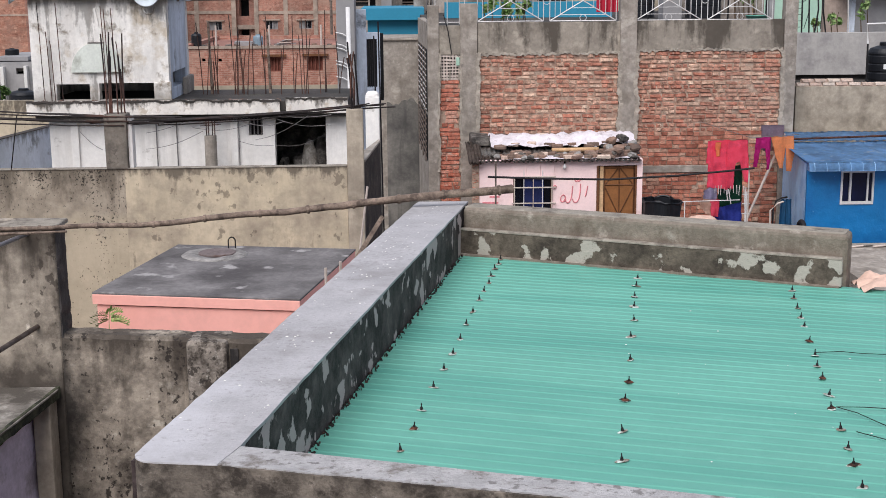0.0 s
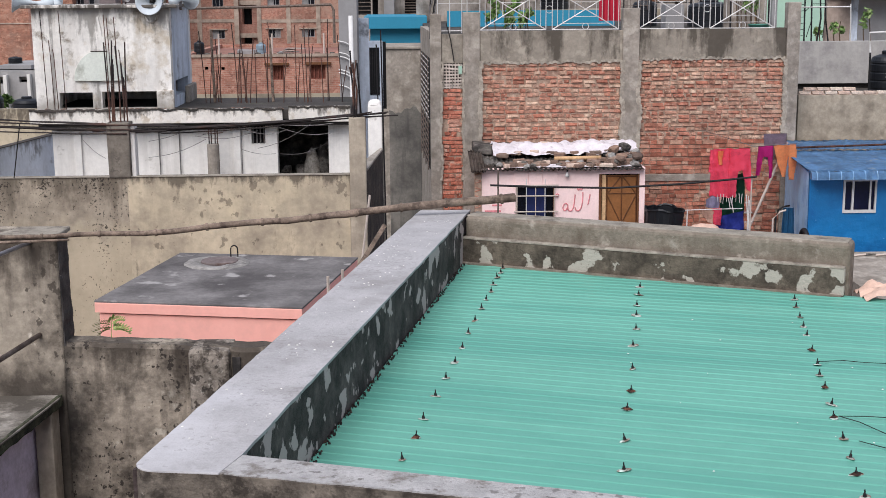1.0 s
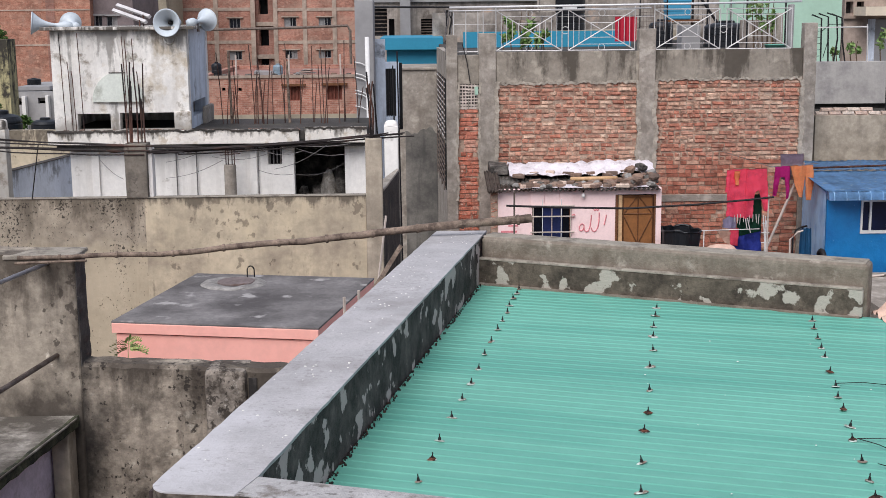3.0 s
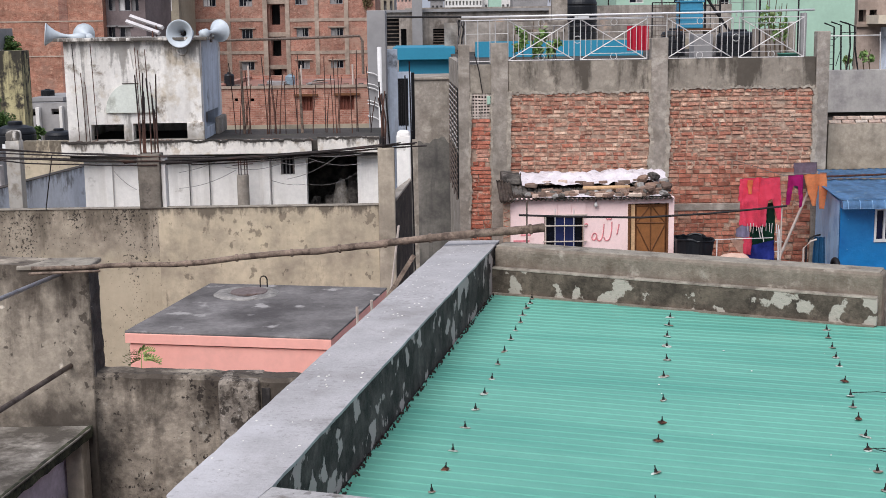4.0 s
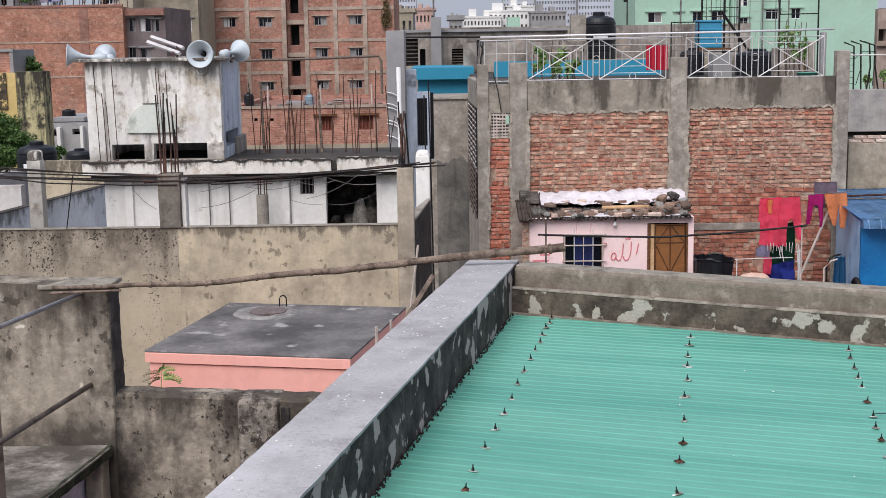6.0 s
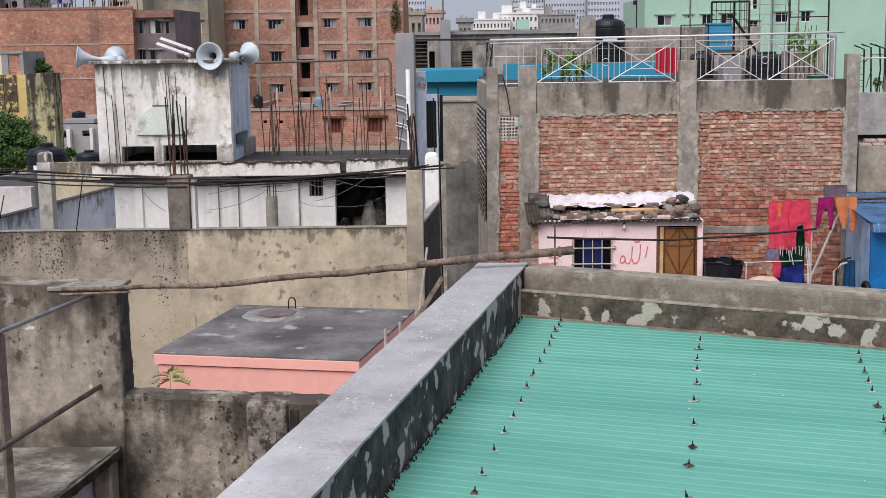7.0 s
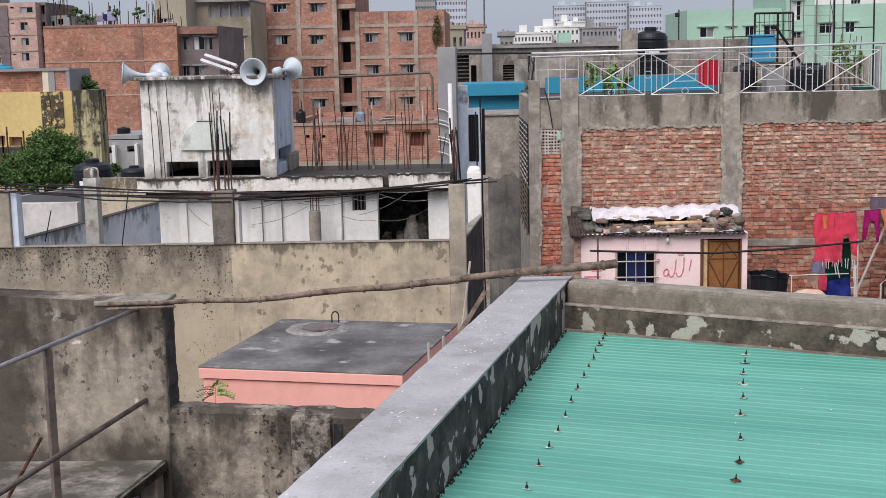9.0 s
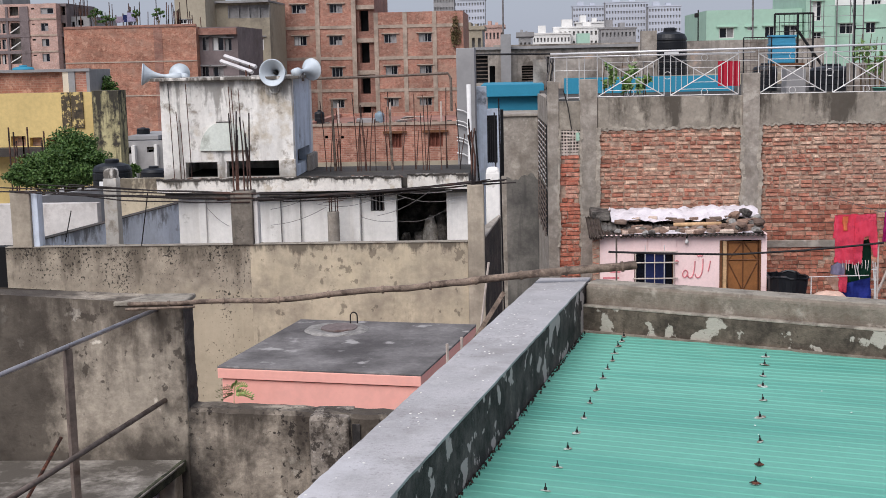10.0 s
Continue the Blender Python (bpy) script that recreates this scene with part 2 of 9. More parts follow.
M["tank_top"] = surface("dark_weathered_cement", rgb(122, 118, 117), vary=0.24, scale=1.8, fine=16.0, dark=rgb(80, 76, 76), dark_at=0.52, dark_scale=1.1, dark_soft=0.1, second=rgb(160, 156, 154), second_at=0.645, second_scale=4.0, second_soft=0.03, second_detail=4.0, bump=0.5)
M["hatch_cement"] = surface("pale_hatch_cement", rgb(150, 146, 142), vary=0.25, scale=6.0, dark=rgb(96, 92, 90), dark_at=0.58, dark_scale=6.0, bump=0.5)
M["hatch_lid"] = surface("rusty_hatch_lid", rgb(118, 106, 104), rough=0.8, vary=0.25, scale=6.0, dark=rgb(84, 62, 54), dark_at=0.6, dark_scale=5.0)
M["mosque_wall"] = surface("old_cream_wall", rgb(194, 180, 156), vary=0.15, scale=2.0, fine=11.0, dark=rgb(150, 138, 122), dark_at=0.58, dark_scale=2.6, dark_soft=0.12, second=rgb(208, 193, 165), second_at=0.6, second_scale=2.0, second_soft=0.08, streak=0.22, bump=0.4, drip=(5.886, 0.16, 0.8), drip_colour=rgb(84, 76, 67), drip_size=7.0, pits=0.6, pit_size=11.0, pit_colour=rgb(96, 86, 75), pit_band=(5.886, 0.5))
M["grey_wall"] = surface("weathered_grey_wall", rgb(168, 156, 139), vary=0.16, scale=2.4, fine=11.0, dark=rgb(120, 110, 97), dark_at=0.57, dark_scale=3.0, dark_soft=0.12, second=rgb(184, 171, 151), second_at=0.62, second_scale=3.0, second_soft=0.06, streak=0.35, bump=0.4, drip=(5.886, 0.5, 0.75), drip_colour=rgb(92, 83, 72), drip_size=4.0, pits=0.9, pit_size=38.0, pit_colour=rgb(46, 41, 36), pit_band=(5.9, 0.8), damp=(5.05, 0.55, -60.0, 1.0, 0.55), damp_colour=rgb(202, 187, 160))
M["white"] = surface("old_whitewash", rgb(242, 238, 233), vary=0.08, scale=1.4, fine=14.0, dark=rgb(160, 152, 142), dark_at=0.67, dark_scale=2.4, dark_soft=0.05, streak=0.22, bump=0.25)
M["tower_white"] = surface("stained_whitewash", rgb(236, 232, 226), vary=0.12, scale=2.0, fine=14.0, dark=rgb(146, 135, 122), dark_at=0.61, dark_scale=3.4, dark_soft=0.05, second=rgb(202, 190, 172), second_at=0.59, second_scale=2.8, second_soft=0.06, streak=0.24, bump=0.35, drip=(7.765, 0.45, 0.6), drip_colour=rgb(82, 75, 67), drip_size=9.0, runs=((-4.06, 0.06), (-4.62, 0.03)), damp=(6.45, 0.3, -5.4, 0.3, 0.6), damp_colour=rgb(126, 118, 108))
M["pale_blue"] = surface("pale_blue_limewash", rgb(214, 222, 234), vary=0.1, scale=1.4, fine=14.0, dark=rgb(122, 124, 130), dark_at=0.62, dark_scale=2.0, dark_soft=0.06, streak=0.4, bump=0.25)
M["dome_green"] = surface("pale_green_relief", rgb(212, 216, 207), vary=0.1, scale=2.0, dark=rgb(140, 140, 128), dark_at=0.64, dark_scale=1.5)
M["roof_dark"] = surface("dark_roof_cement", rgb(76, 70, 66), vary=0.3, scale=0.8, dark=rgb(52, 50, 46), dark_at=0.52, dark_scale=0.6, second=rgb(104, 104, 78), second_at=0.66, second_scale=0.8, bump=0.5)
M["concrete"] = surface("grey_concrete", rgb(158, 149, 139), vary=0.18, scale=3.5, fine=14.0, dark=rgb(122, 113, 103), dark_at=0.58, dark_scale=2.2, dark_soft=0.09, second=rgb(184, 175, 164), second_at=0.60, second_scale=4.0, streak=0.3, bump=0.5)
M["beam"] = surface("streaked_concrete_beam", rgb(148, 139, 127), vary=0.16, scale=3.5, fine=16.0, dark=rgb(112, 103, 92), dark_at=0.62, dark_scale=1.6, dark_soft=0.08, second=rgb(172, 162, 148), second_at=0.60, second_scale=4.0, bump=0.4, drip=(7.62, 1.2, 0.85), drip_colour=rgb(72, 65, 57), drip_size=3.0, runs=STAINS)
M["alley"] = surface("dark_alley_plaster", rgb(140, 135, 128), vary=0.2, scale=0.8, dark=rgb(74, 72, 70), dark_at=0.53, dark_scale=0.5, dark_soft=0.12, streak=0.6, bump=0.4)
M["mortar"] = surface("pale_mortar", rgb(178, 154, 136), vary=0.25, scale=9.0, dark=rgb(150, 120, 104), dark_at=0.53, dark_scale=5.0, dark_soft=0.06, bump=0.6)
M["brick"] = picked("red_clay_brick", [rgb(170, 106, 86), rgb(196, 150, 128), rgb(178, 116, 96), rgb(208, 180, 158), rgb(186, 128, 108), rgb(160, 102, 84), rgb(202, 164, 142), rgb(172, 110, 91), rgb(194, 160, 138), rgb(150, 98, 81), rgb(204, 172, 150), rgb(184, 118, 97)], vary=0.42, smear=((0.9, rgb(190, 164, 145), 0.52, 0.76), (3.2, rgb(184, 168, 150), 0.62, 0.69), (11.0, rgb(210, 188, 168), 0.58, 0.66), (5.0, rgb(104, 76, 64), 0.60, 0.70)))
M["brick_bright"] = picked("orange_brick", [rgb(188, 112, 90), rgb(206, 134, 112), rgb(172, 100, 80), rgb(210, 160, 140)], vary=0.4, smear=((8.0, rgb(200, 176, 158), 0.57, 0.62),))
M["brick_white"] = picked("limewashed_brick", [rgb(214, 196, 180), rgb(204, 176, 160), rgb(222, 210, 196)])
M["far_brick"] = coursed("distant_brickwork", rgb(150, 96, 81), rgb(176, 124, 106), rgb(168, 136, 121), smear=((2.4, rgb(192, 154, 136), 0.54, 0.63), (0.35, rgb(164, 136, 120), 0.5, 0.64), (3.0, rgb(116, 78, 66), 0.56, 0.65)), vary=0.28)
M["far_brick_dark"] = coursed("distant_dull_brickwork", rgb(136, 92, 80), rgb(156, 112, 98), rgb(146, 118, 106), smear=((1.5, rgb(160, 128, 114), 0.6, 0.68),))
M["far_orange"] = coursed("distant_orange_brickwork", rgb(154, 100, 82), rgb(176, 124, 103), rgb(166, 130, 112), smear=((2.2, rgb(194, 152, 130), 0.53, 0.62), (3.6, rgb(118, 78, 65), 0.55, 0.64), (0.25, rgb(150, 122, 108), 0.54, 0.66)), vary=0.3)
M["far_concrete"] = surface("distant_concrete", rgb(170, 152, 138), vary=0.24, scale=0.6, fine=3.0, bump=0.0, dark=rgb(132, 118, 107), dark_at=0.6, dark_scale=0.5, dark_soft=0.1)
M["annex_grey"] = surface("sooty_grey_plaster", rgb(120, 108, 108), vary=0.2, scale=0.6, fine=5.0, bump=0.0, dark=rgb(96, 86, 84), dark_at=0.58, dark_scale=0.4)
M["pale_cement"] = surface("pale_grey_cement", rgb(170, 166, 162), vary=0.12, scale=1.6, fine=14.0, dark=rgb(136, 132, 132), dark_at=0.58, dark_scale=1.6, dark_soft=0.1, bump=0.3, streak=0.2)
M["batten"] = surface("dusty_white_enamel", rgb(202, 198, 198), rough=0.5, vary=0.12, scale=4.0, bump=0.1)
M["far_grey"] = surface("distant_grey_plaster", rgb(150, 148, 148), vary=0.14, scale=0.3, fine=3.0, bump=0.0, dark=rgb(110, 108, 108), dark_at=0.62, dark_scale=0.2)
M["far_olive"] = surface("distant_tan_plaster", rgb(160, 150, 132), vary=0.12, scale=0.3, fine=3.0, bump=0.0, dark=rgb(116, 108, 96), dark_at=0.6, dark_scale=0.2)
M["far_white"] = surface("distant_white_plaster", rgb(222, 220, 216), vary=0.06, scale=0.2, fine=2.0, bump=0.0)
# pale bluish base: distance haze is put into the colour
M["far_haze"] = surface("haze_tinted_tower", rgb(186, 190, 200), vary=0.05, scale=0.1, fine=1.0, bump=0.0)
M["mint"] = surface("mint_green_paint", rgb(164, 196, 177), rough=0.7, vary=0.06, scale=0.4, fine=3.0, bump=0.0)
M["yellow"] = surface("faded_yellow_paint", rgb(212, 186, 126), vary=0.12, scale=0.6, fine=6.0, dark=rgb(96, 84, 60), dark_at=0.66, dark_scale=0.8, dark_soft=0.04, bump=0.2)
M["peeled_strip"] = surface("flaking_dark_strip", rgb(88, 77, 62), vary=0.2, scale=3.0, fine=12.0, second=rgb(206, 182, 122), second_at=0.55, second_scale=4.5, second_soft=0.02, dark=rgb(54, 49, 43), dark_at=0.56, dark_scale=3.0, bump=0.3)
M["mould"] = surface("mould_blackened_wall", rgb(178, 168, 128), vary=0.22, scale=2.0, dark=rgb(62, 57, 50), dark_at=0.56, dark_scale=2.4, dark_soft=0.05, streak=0.7, bump=0.3, drip=(7.175, 3.4, 0.95), drip_colour=rgb(48, 45, 42), drip_size=3.2)
# near-black base: the shade inside rooms and openings is put into the colour
M["dark"] = surface("interior_shade_black", rgb(15, 14, 16), vary=0.3, scale=3.0, bump=0.0)
M["glass"] = surface("dark_window_glass", rgb(16, 20, 30), rough=0.15, vary=0.3, scale=1.0, bump=0.0, spec=0.35)
M["curtain"] = surface("navy_curtain", rgb(30, 40, 84), rough=0.9, vary=0.2, scale=8.0, bump=0.2)
M["win_white"] = surface("white_window_frame", rgb(214, 212, 210), rough=0.5, vary=0.06, bump=0.05)
M["hut_pink"] = surface("pale_pink_limewash", rgb(252, 222, 219), vary=0.06, scale=1.5, dark=rgb(206, 164, 160), dark_at=0.66, dark_scale=1.5, dark_soft=0.1, bump=0.2)
M["red_paint"] = surface("faded_red_paint", rgb(226, 140, 146), rough=0.8, vary=0.2, scale=12.0, bump=0.0)
M["door_brown"] = surface("brown_tin_door", rgb(146, 96, 55), rough=0.6, vary=0.15, scale=4.0, dark=rgb(120, 78, 46), dark_at=0.6, dark_scale=3.0, bump=0.2)
M["door_wood"] = surface("dark_door_timber", rgb(108, 70, 44), rough=0.7, vary=0.25, scale=8.0, bump=0.3)
M["old_tin"] = surface("old_corrugated_tin", rgb(152, 147, 142), rough=0.6, vary=0.3, scale=4.0, dark=rgb(84, 66, 56), dark_at=0.52, dark_scale=3.0, bump=0.3)
M["plastic_white"] = surface("white_plastic_sheet", rgb(226, 218, 222), rough=0.5, vary=0.1, scale=6.0, dark=rgb(170, 156, 160), dark_at=0.62, dark_scale=6.0, bump=0.5, bump_size=0.03)
M["bamboo"] = surface("weathered_bamboo", rgb(140, 122, 108), rough=0.8, vary=0.3, scale=9.0, fine=60.0, dark=rgb(90, 76, 67), dark_at=0.54, dark_scale=14.0, bump=0.8)
M["bamboo_new"] = surface("yellow_bamboo", rgb(206, 168, 128), rough=0.7, vary=0.2, scale=5.0, bump=0.3)
M["pole_pale"] = surface("pale_wooden_pole", rgb(196, 182, 172), rough=0.7, vary=0.15, scale=5.0, bump=0.2)
M["pipe"] = surface("dull_galvanised_pipe", rgb(128, 124, 124), rough=0.5, metal=0.35, vary=0.2, scale=6.0, dark=rgb(92, 74, 66), dark_at=0.6, dark_scale=6.0, bump=0.2)
M["pipe_brown"] = surface("rusted_post", rgb(116, 103, 95), rough=0.8, vary=0.25, scale=6.0, dark=rgb(84, 68, 60), dark_at=0.58, dark_scale=6.0, bump=0.3)
M["black_pipe"] = surface("black_pipe", rgb(28, 26, 28), rough=0.6, vary=0.2, bump=0.1)
M["pvc"] = surface("white_pvc_pipe", rgb(216, 214, 212), rough=0.5, vary=0.1, bump=0.05)
M["rail_white"] = surface("silver_painted_rail", rgb(212, 209, 206), rough=0.45, metal=0.2, vary=0.1, scale=6.0, bump=0.05)
M["steel"] = surface("bright_steel_tube", rgb(226, 224, 224), rough=0.3, metal=0.3, vary=0.06, bump=0.0)
M["horn"] = surface("grey_horn_enamel", rgb(196, 204, 210), rough=0.4, vary=0.06, scale=6.0, bump=0.05)
M["tank_black"] = surface("black_water_tank", rgb(25, 27, 32), rough=0.45, vary=0.15, scale=2.0, bump=0.05)
M["tank_blue"] = surface("blue_plastic_tank", rgb(64, 142, 176), rough=0.45, vary=0.1, scale=2.0, bump=0.05)
M["sign_white"] = surface("white_lettering", rgb(226, 226, 226), rough=0.6, vary=0.03, bump=0.0)
M["cyan_wall"] = surface("turquoise_paint", rgb(48, 138, 168), rough=0.6, vary=0.08, scale=0.6, bump=0.1)
M["blue_tin"] = surface("blue_painted_tin", rgb(112, 156, 200), rough=0.5, vary=0.18, scale=2.4, fine=9.0, dark=rgb(84, 116, 154), dark_at=0.57, dark_scale=3.4, dark_soft=0.08, second=rgb(160, 178, 194), second_at=0.62, second_scale=6.0, bump=0.15)
M["blue_tarp"] = surface("blue_tarpaulin", rgb(30, 118, 180), rough=0.4, vary=0.14, scale=1.2, fine=1.4, second=rgb(150, 200, 230), second_at=0.69, second_scale=12.0, second_soft=0.02, dark=rgb(22, 92, 152), dark_at=0.58, dark_scale=1.4, dark_soft=0.14, bump=0.35, bump_size=0.12)
M["blue_tarp_pale"] = surface("pale_blue_tarpaulin", rgb(160, 200, 234), rough=0.5, vary=0.14, scale=2.0, bump=0.3, bump_size=0.05, fine=1.6, dark=rgb(118, 164, 212), dark_at=0.56, dark_scale=2.5, second=rgb(176, 200, 222), second_at=0.66, second_scale=7.0, second_soft=0.03)
M["red_cloth"] = surface("scarlet_cotton", rgb(255, 92, 122), vary=0.12, scale=6.0, fine=30.0, bump=0.3)
M["magenta_cloth"] = surface("magenta_cotton", rgb(200, 38, 130), vary=0.12, scale=6.0, bump=0.3)
M["orange_cloth"] = surface("orange_cotton", rgb(250, 164, 112), vary=0.12, scale=6.0, bump=0.3)
M["purple_cloth"] = surface("dull_purple_cloth", rgb(136, 122, 138), vary=0.15, scale=6.0, bump=0.3)
M["green_cloth"] = surface("bottle_green_cloth", rgb(22, 70, 52), vary=0.2, scale=6.0, bump=0.3)
M["blue_cloth"] = surface("royal_blue_cloth", rgb(52, 66, 160), vary=0.2, scale=6.0, bump=0.3)
M["cream_cloth"] = surface("cream_cloth", rgb(216, 182, 164), vary=0.15, scale=6.0, bump=0.3)
M["lilac_cloth"] = surface("lilac_cloth", rgb(156, 150, 178), vary=0.15, scale=6.0, bump=0.3)
M["red_plastic"] = surface("crimson_plastic", rgb(178, 36, 58), rough=0.5, vary=0.1, bump=0.1)
M["leaf"] = picked("green_leaf", [rgb(52, 79, 38), rgb(74, 103, 49), rgb(97, 122, 63), rgb(59, 88, 43)], rough=0.6, per_island=True, bump=0.0)
M["leaf_light"] = picked("pale_green_leaf", [rgb(126, 152, 82), rgb(156, 172, 104), rgb(104, 138, 70), rgb(182, 164, 104)], rough=0.6, per_island=True, bump=0.0)
M["bark"] = surface("brown_bark", rgb(96, 80, 64), vary=0.3, scale=6.0, bump=0.6)
M["ground"] = surface("dusty_ground", rgb(128, 118, 106), vary=0.2, scale=0.3, dark=rgb(92, 84, 76), dark_at=0.55, dark_scale=0.2, bump=0.3)
M["dropping"] = surface("bird_lime", rgb(224, 222, 216), vary=0.05, bump=0.0)
M["rubble"] = picked("broken_brick", [rgb(120, 98, 88), rgb(150, 122, 106), rgb(102, 86, 78), rgb(164, 140, 124)])
M["rear_upper"] = surface("weathered_parapet_top", rgb(134, 123, 111), vary=0.2, scale=6.0, fine=34.0, second=rgb(168, 158, 146), second_at=0.62, second_scale=9.0, dark=rgb(104, 92, 80), dark_at=0.61, dark_scale=7.0, dark_soft=0.1, streak=0.35, bump=0.7, pits=0.4, pit_size=26.0)
M["yard_blue"] = surface("streaked_blue_limewash", rgb(216, 222, 233), vary=0.1, scale=1.4, fine=14.0, dark=rgb(132, 134, 140), dark_at=0.62, dark_scale=2.0, dark_soft=0.06, streak=0.15, bump=0.25, drip=(5.89, 0.3, 0.7), drip_colour=rgb(74, 72, 74), drip_size=6.0)
M["fascia_white"] = surface("crumbling_white_edge", rgb(226, 220, 212), vary=0.1, scale=3.0, fine=18.0, dark=rgb(132, 120, 106), dark_at=0.65, dark_scale=5.0, dark_soft=0.04, second=rgb(196, 184, 168), second_at=0.6, second_scale=6.0, bump=0.5, drip=(6.475, 0.15, 0.9), drip_colour=rgb(72, 65, 58), drip_size=8.0)
M["sack_pale"] = surface("pale_woven_sack", rgb(176, 170, 162), vary=0.3, scale=8.0, dark=rgb(116, 108, 100), dark_at=0.56, dark_scale=7.0, bump=0.5)
M["rear_ledge"] = surface("pale_parapet_ledge", rgb(152, 144, 132), vary=0.2, scale=7.0, fine=40.0, dark=rgb(104, 95, 86), dark_at=0.58, dark_scale=7.0, bump=0.5)
M["hut_pane"] = surface("dark_blue_pane", rgb(16, 22, 52), rough=0.3, vary=0.3, scale=3.0, bump=0.0, spec=0.2)
M["far_pink"] = coursed("distant_pink_brickwork", rgb(178, 140, 128), rgb(194, 158, 146), rgb(188, 166, 156), smear=((0.3, rgb(170, 150, 142), 0.58, 0.66),))
M["rail_grey"] = surface("worn_galvanised_rail", rgb(170, 166, 168), rough=0.4, metal=0.4, vary=0.15, scale=6.0, dark=rgb(104, 92, 88), dark_at=0.64, dark_scale=7.0, bump=0.1)
M["tan_grey"] = surface("patched_grey_render", rgb(160, 151, 142), vary=0.28, scale=1.2, fine=6.0, dark=rgb(98, 90, 83), dark_at=0.57, dark_scale=1.1, dark_soft=0.06, second=rgb(184, 160, 142), second_at=0.63, second_scale=1.6, second_soft=0.04, streak=0.45, bump=0.2)
M["shutter"] = surface("faded_red_shutter", rgb(132, 78, 64), rough=0.7, vary=0.2, scale=3.0, bump=0.1)
M["moss"] = surface("mossy_slab_edge", rgb(78, 80, 62), vary=0.4, scale=9.0, fine=40.0, dark=rgb(40, 42, 34), dark_at=0.5, dark_scale=7.0, dark_soft=0.08, second=rgb(112, 118, 92), second_at=0.62, second_scale=12.0, bump=0.9)
M["lower_render"] = surface("tan_stained_render", rgb(176, 164, 147), vary=0.2, scale=2.0, fine=14.0, dark=rgb(118, 108, 95), dark_at=0.6, dark_scale=1.6, dark_soft=0.1, streak=0.25, bump=0.4)
M["tank_pale"] = surface("faded_blue_drum", rgb(132, 150, 162), rough=0.5, vary=0.15, scale=3.0, bump=0.05)
M["rod_dark"] = surface("blackened_rod", rgb(50, 44, 43), rough=0.8, vary=0.3, scale=3.0, fine=40.0, dark=rgb(88, 60, 50), dark_at=0.6, dark_scale=1.5, bump=0.3)
M["leaf_dry"] = picked("dry_leaf", [rgb(112, 98, 66), rgb(92, 88, 58), rgb(130, 108, 76), rgb(96, 74, 56)], rough=0.7, per_island=True, bump=0.0)
M["dull_white"] = surface("dull_limewash", rgb(208, 202, 197), vary=0.1, scale=1.2, fine=14.0, dark=rgb(166, 156, 150), dark_at=0.6, dark_scale=1.6, dark_soft=0.08, bump=0.25)
M["curtain_pale"] = surface("dusty_curtain", rgb(150, 146, 146), vary=0.25, scale=2.0, bump=0.0)
M["leaf_fresh"] = picked("fresh_green_leaf", [rgb(106, 142, 74), rgb(138, 164, 98), rgb(84, 122, 62), rgb(156, 170, 116)], rough=0.55, per_island=True, bump=0.0)
M["teal_sheet"] = surface("dark_teal_plastic", rgb(26, 70, 104), rough=0.5, vary=0.2, scale=3.0, second=rgb(190, 204, 210), second_at=0.7, second_scale=5.0, second_soft=0.02, bump=0.3)
M["tar"] = surface("old_tar", rgb(40, 34, 32), rough=0.8, vary=0.4, scale=30.0, dark=rgb(84, 60, 48), dark_at=0.6, dark_scale=40.0, bump=0.4)
M["damp_base"] = surface("damp_brown_plaster", rgb(70, 62, 56), vary=0.3, scale=5.0, fine=24.0, dark=rgb(38, 34, 32), dark_at=0.5, dark_scale=4.0, dark_soft=0.1, second=rgb(112, 102, 93), second_at=0.62, second_scale=8.0, bump=0.6)
M["pier"] = surface("crumbling_pier_cement", rgb(152, 142, 131), vary=0.3, scale=9.0, fine=34.0, dark=rgb(76, 68, 61), dark_at=0.54, dark_scale=8.0, dark_soft=0.06, second=rgb(190, 182, 172), second_at=0.62, second_scale=14.0, second_soft=0.03, pits=0.8, pit_size=26.0, pit_colour=rgb(48, 42, 38), bump=1.0)
M["mortar_smear"] = surface("smeared_cement", rgb(170, 160, 147), vary=0.22, scale=6.0, fine=20.0, dark=rgb(134, 125, 115), dark_at=0.57, dark_scale=5.0, bump=0.6)
M["tan_pink"] = surface("pinkish_tan_plaster", rgb(178, 160, 148), vary=0.16, scale=0.8, fine=6.0, dark=rgb(128, 114, 104), dark_at=0.57, dark_scale=0.9, dark_soft=0.1, bump=0.0, streak=0.3)
M["cream_paint"] = surface("cream_painted_slab", rgb(222, 208, 186), vary=0.1, scale=0.8, fine=5.0, bump=0.0)
M["junk"] = surface("dusty_junk", rgb(120, 114, 108), vary=0.5, scale=6.0, dark=rgb(58, 54, 52), dark_at=0.5, dark_scale=5.0, bump=0.4)


# ---- building blocks ----
SEEN_AT = {}


def add_box(bm, x0, x1, y0, y1, z0, z1, bevel=0.0, seg=2):
    made = bmesh.ops.create_cube(bm, size=1.0)["verts"]
    for v in made:
        v.co = Vector(((x0 + x1) / 2 + v.co.x * (x1 - x0), (y0 + y1) / 2 + v.co.y * (y1 - y0), (z0 + z1) / 2 + v.co.z * (z1 - z0)))
    if bevel:
        edges = list({e for v in made for e in v.link_edges})
        bmesh.ops.bevel(bm, geom=edges, offset=bevel, segments=seg, affect="EDGES", profile=0.6)
    return bm


def box(x0, x1, y0, y1, z0, z1, bevel=0.0, seg=2):
    return add_box(bmesh.new(), min(x0, x1), max(x0, x1), min(y0, y1), max(y0, y1), min(z0, z1), max(z0, z1), bevel, seg)


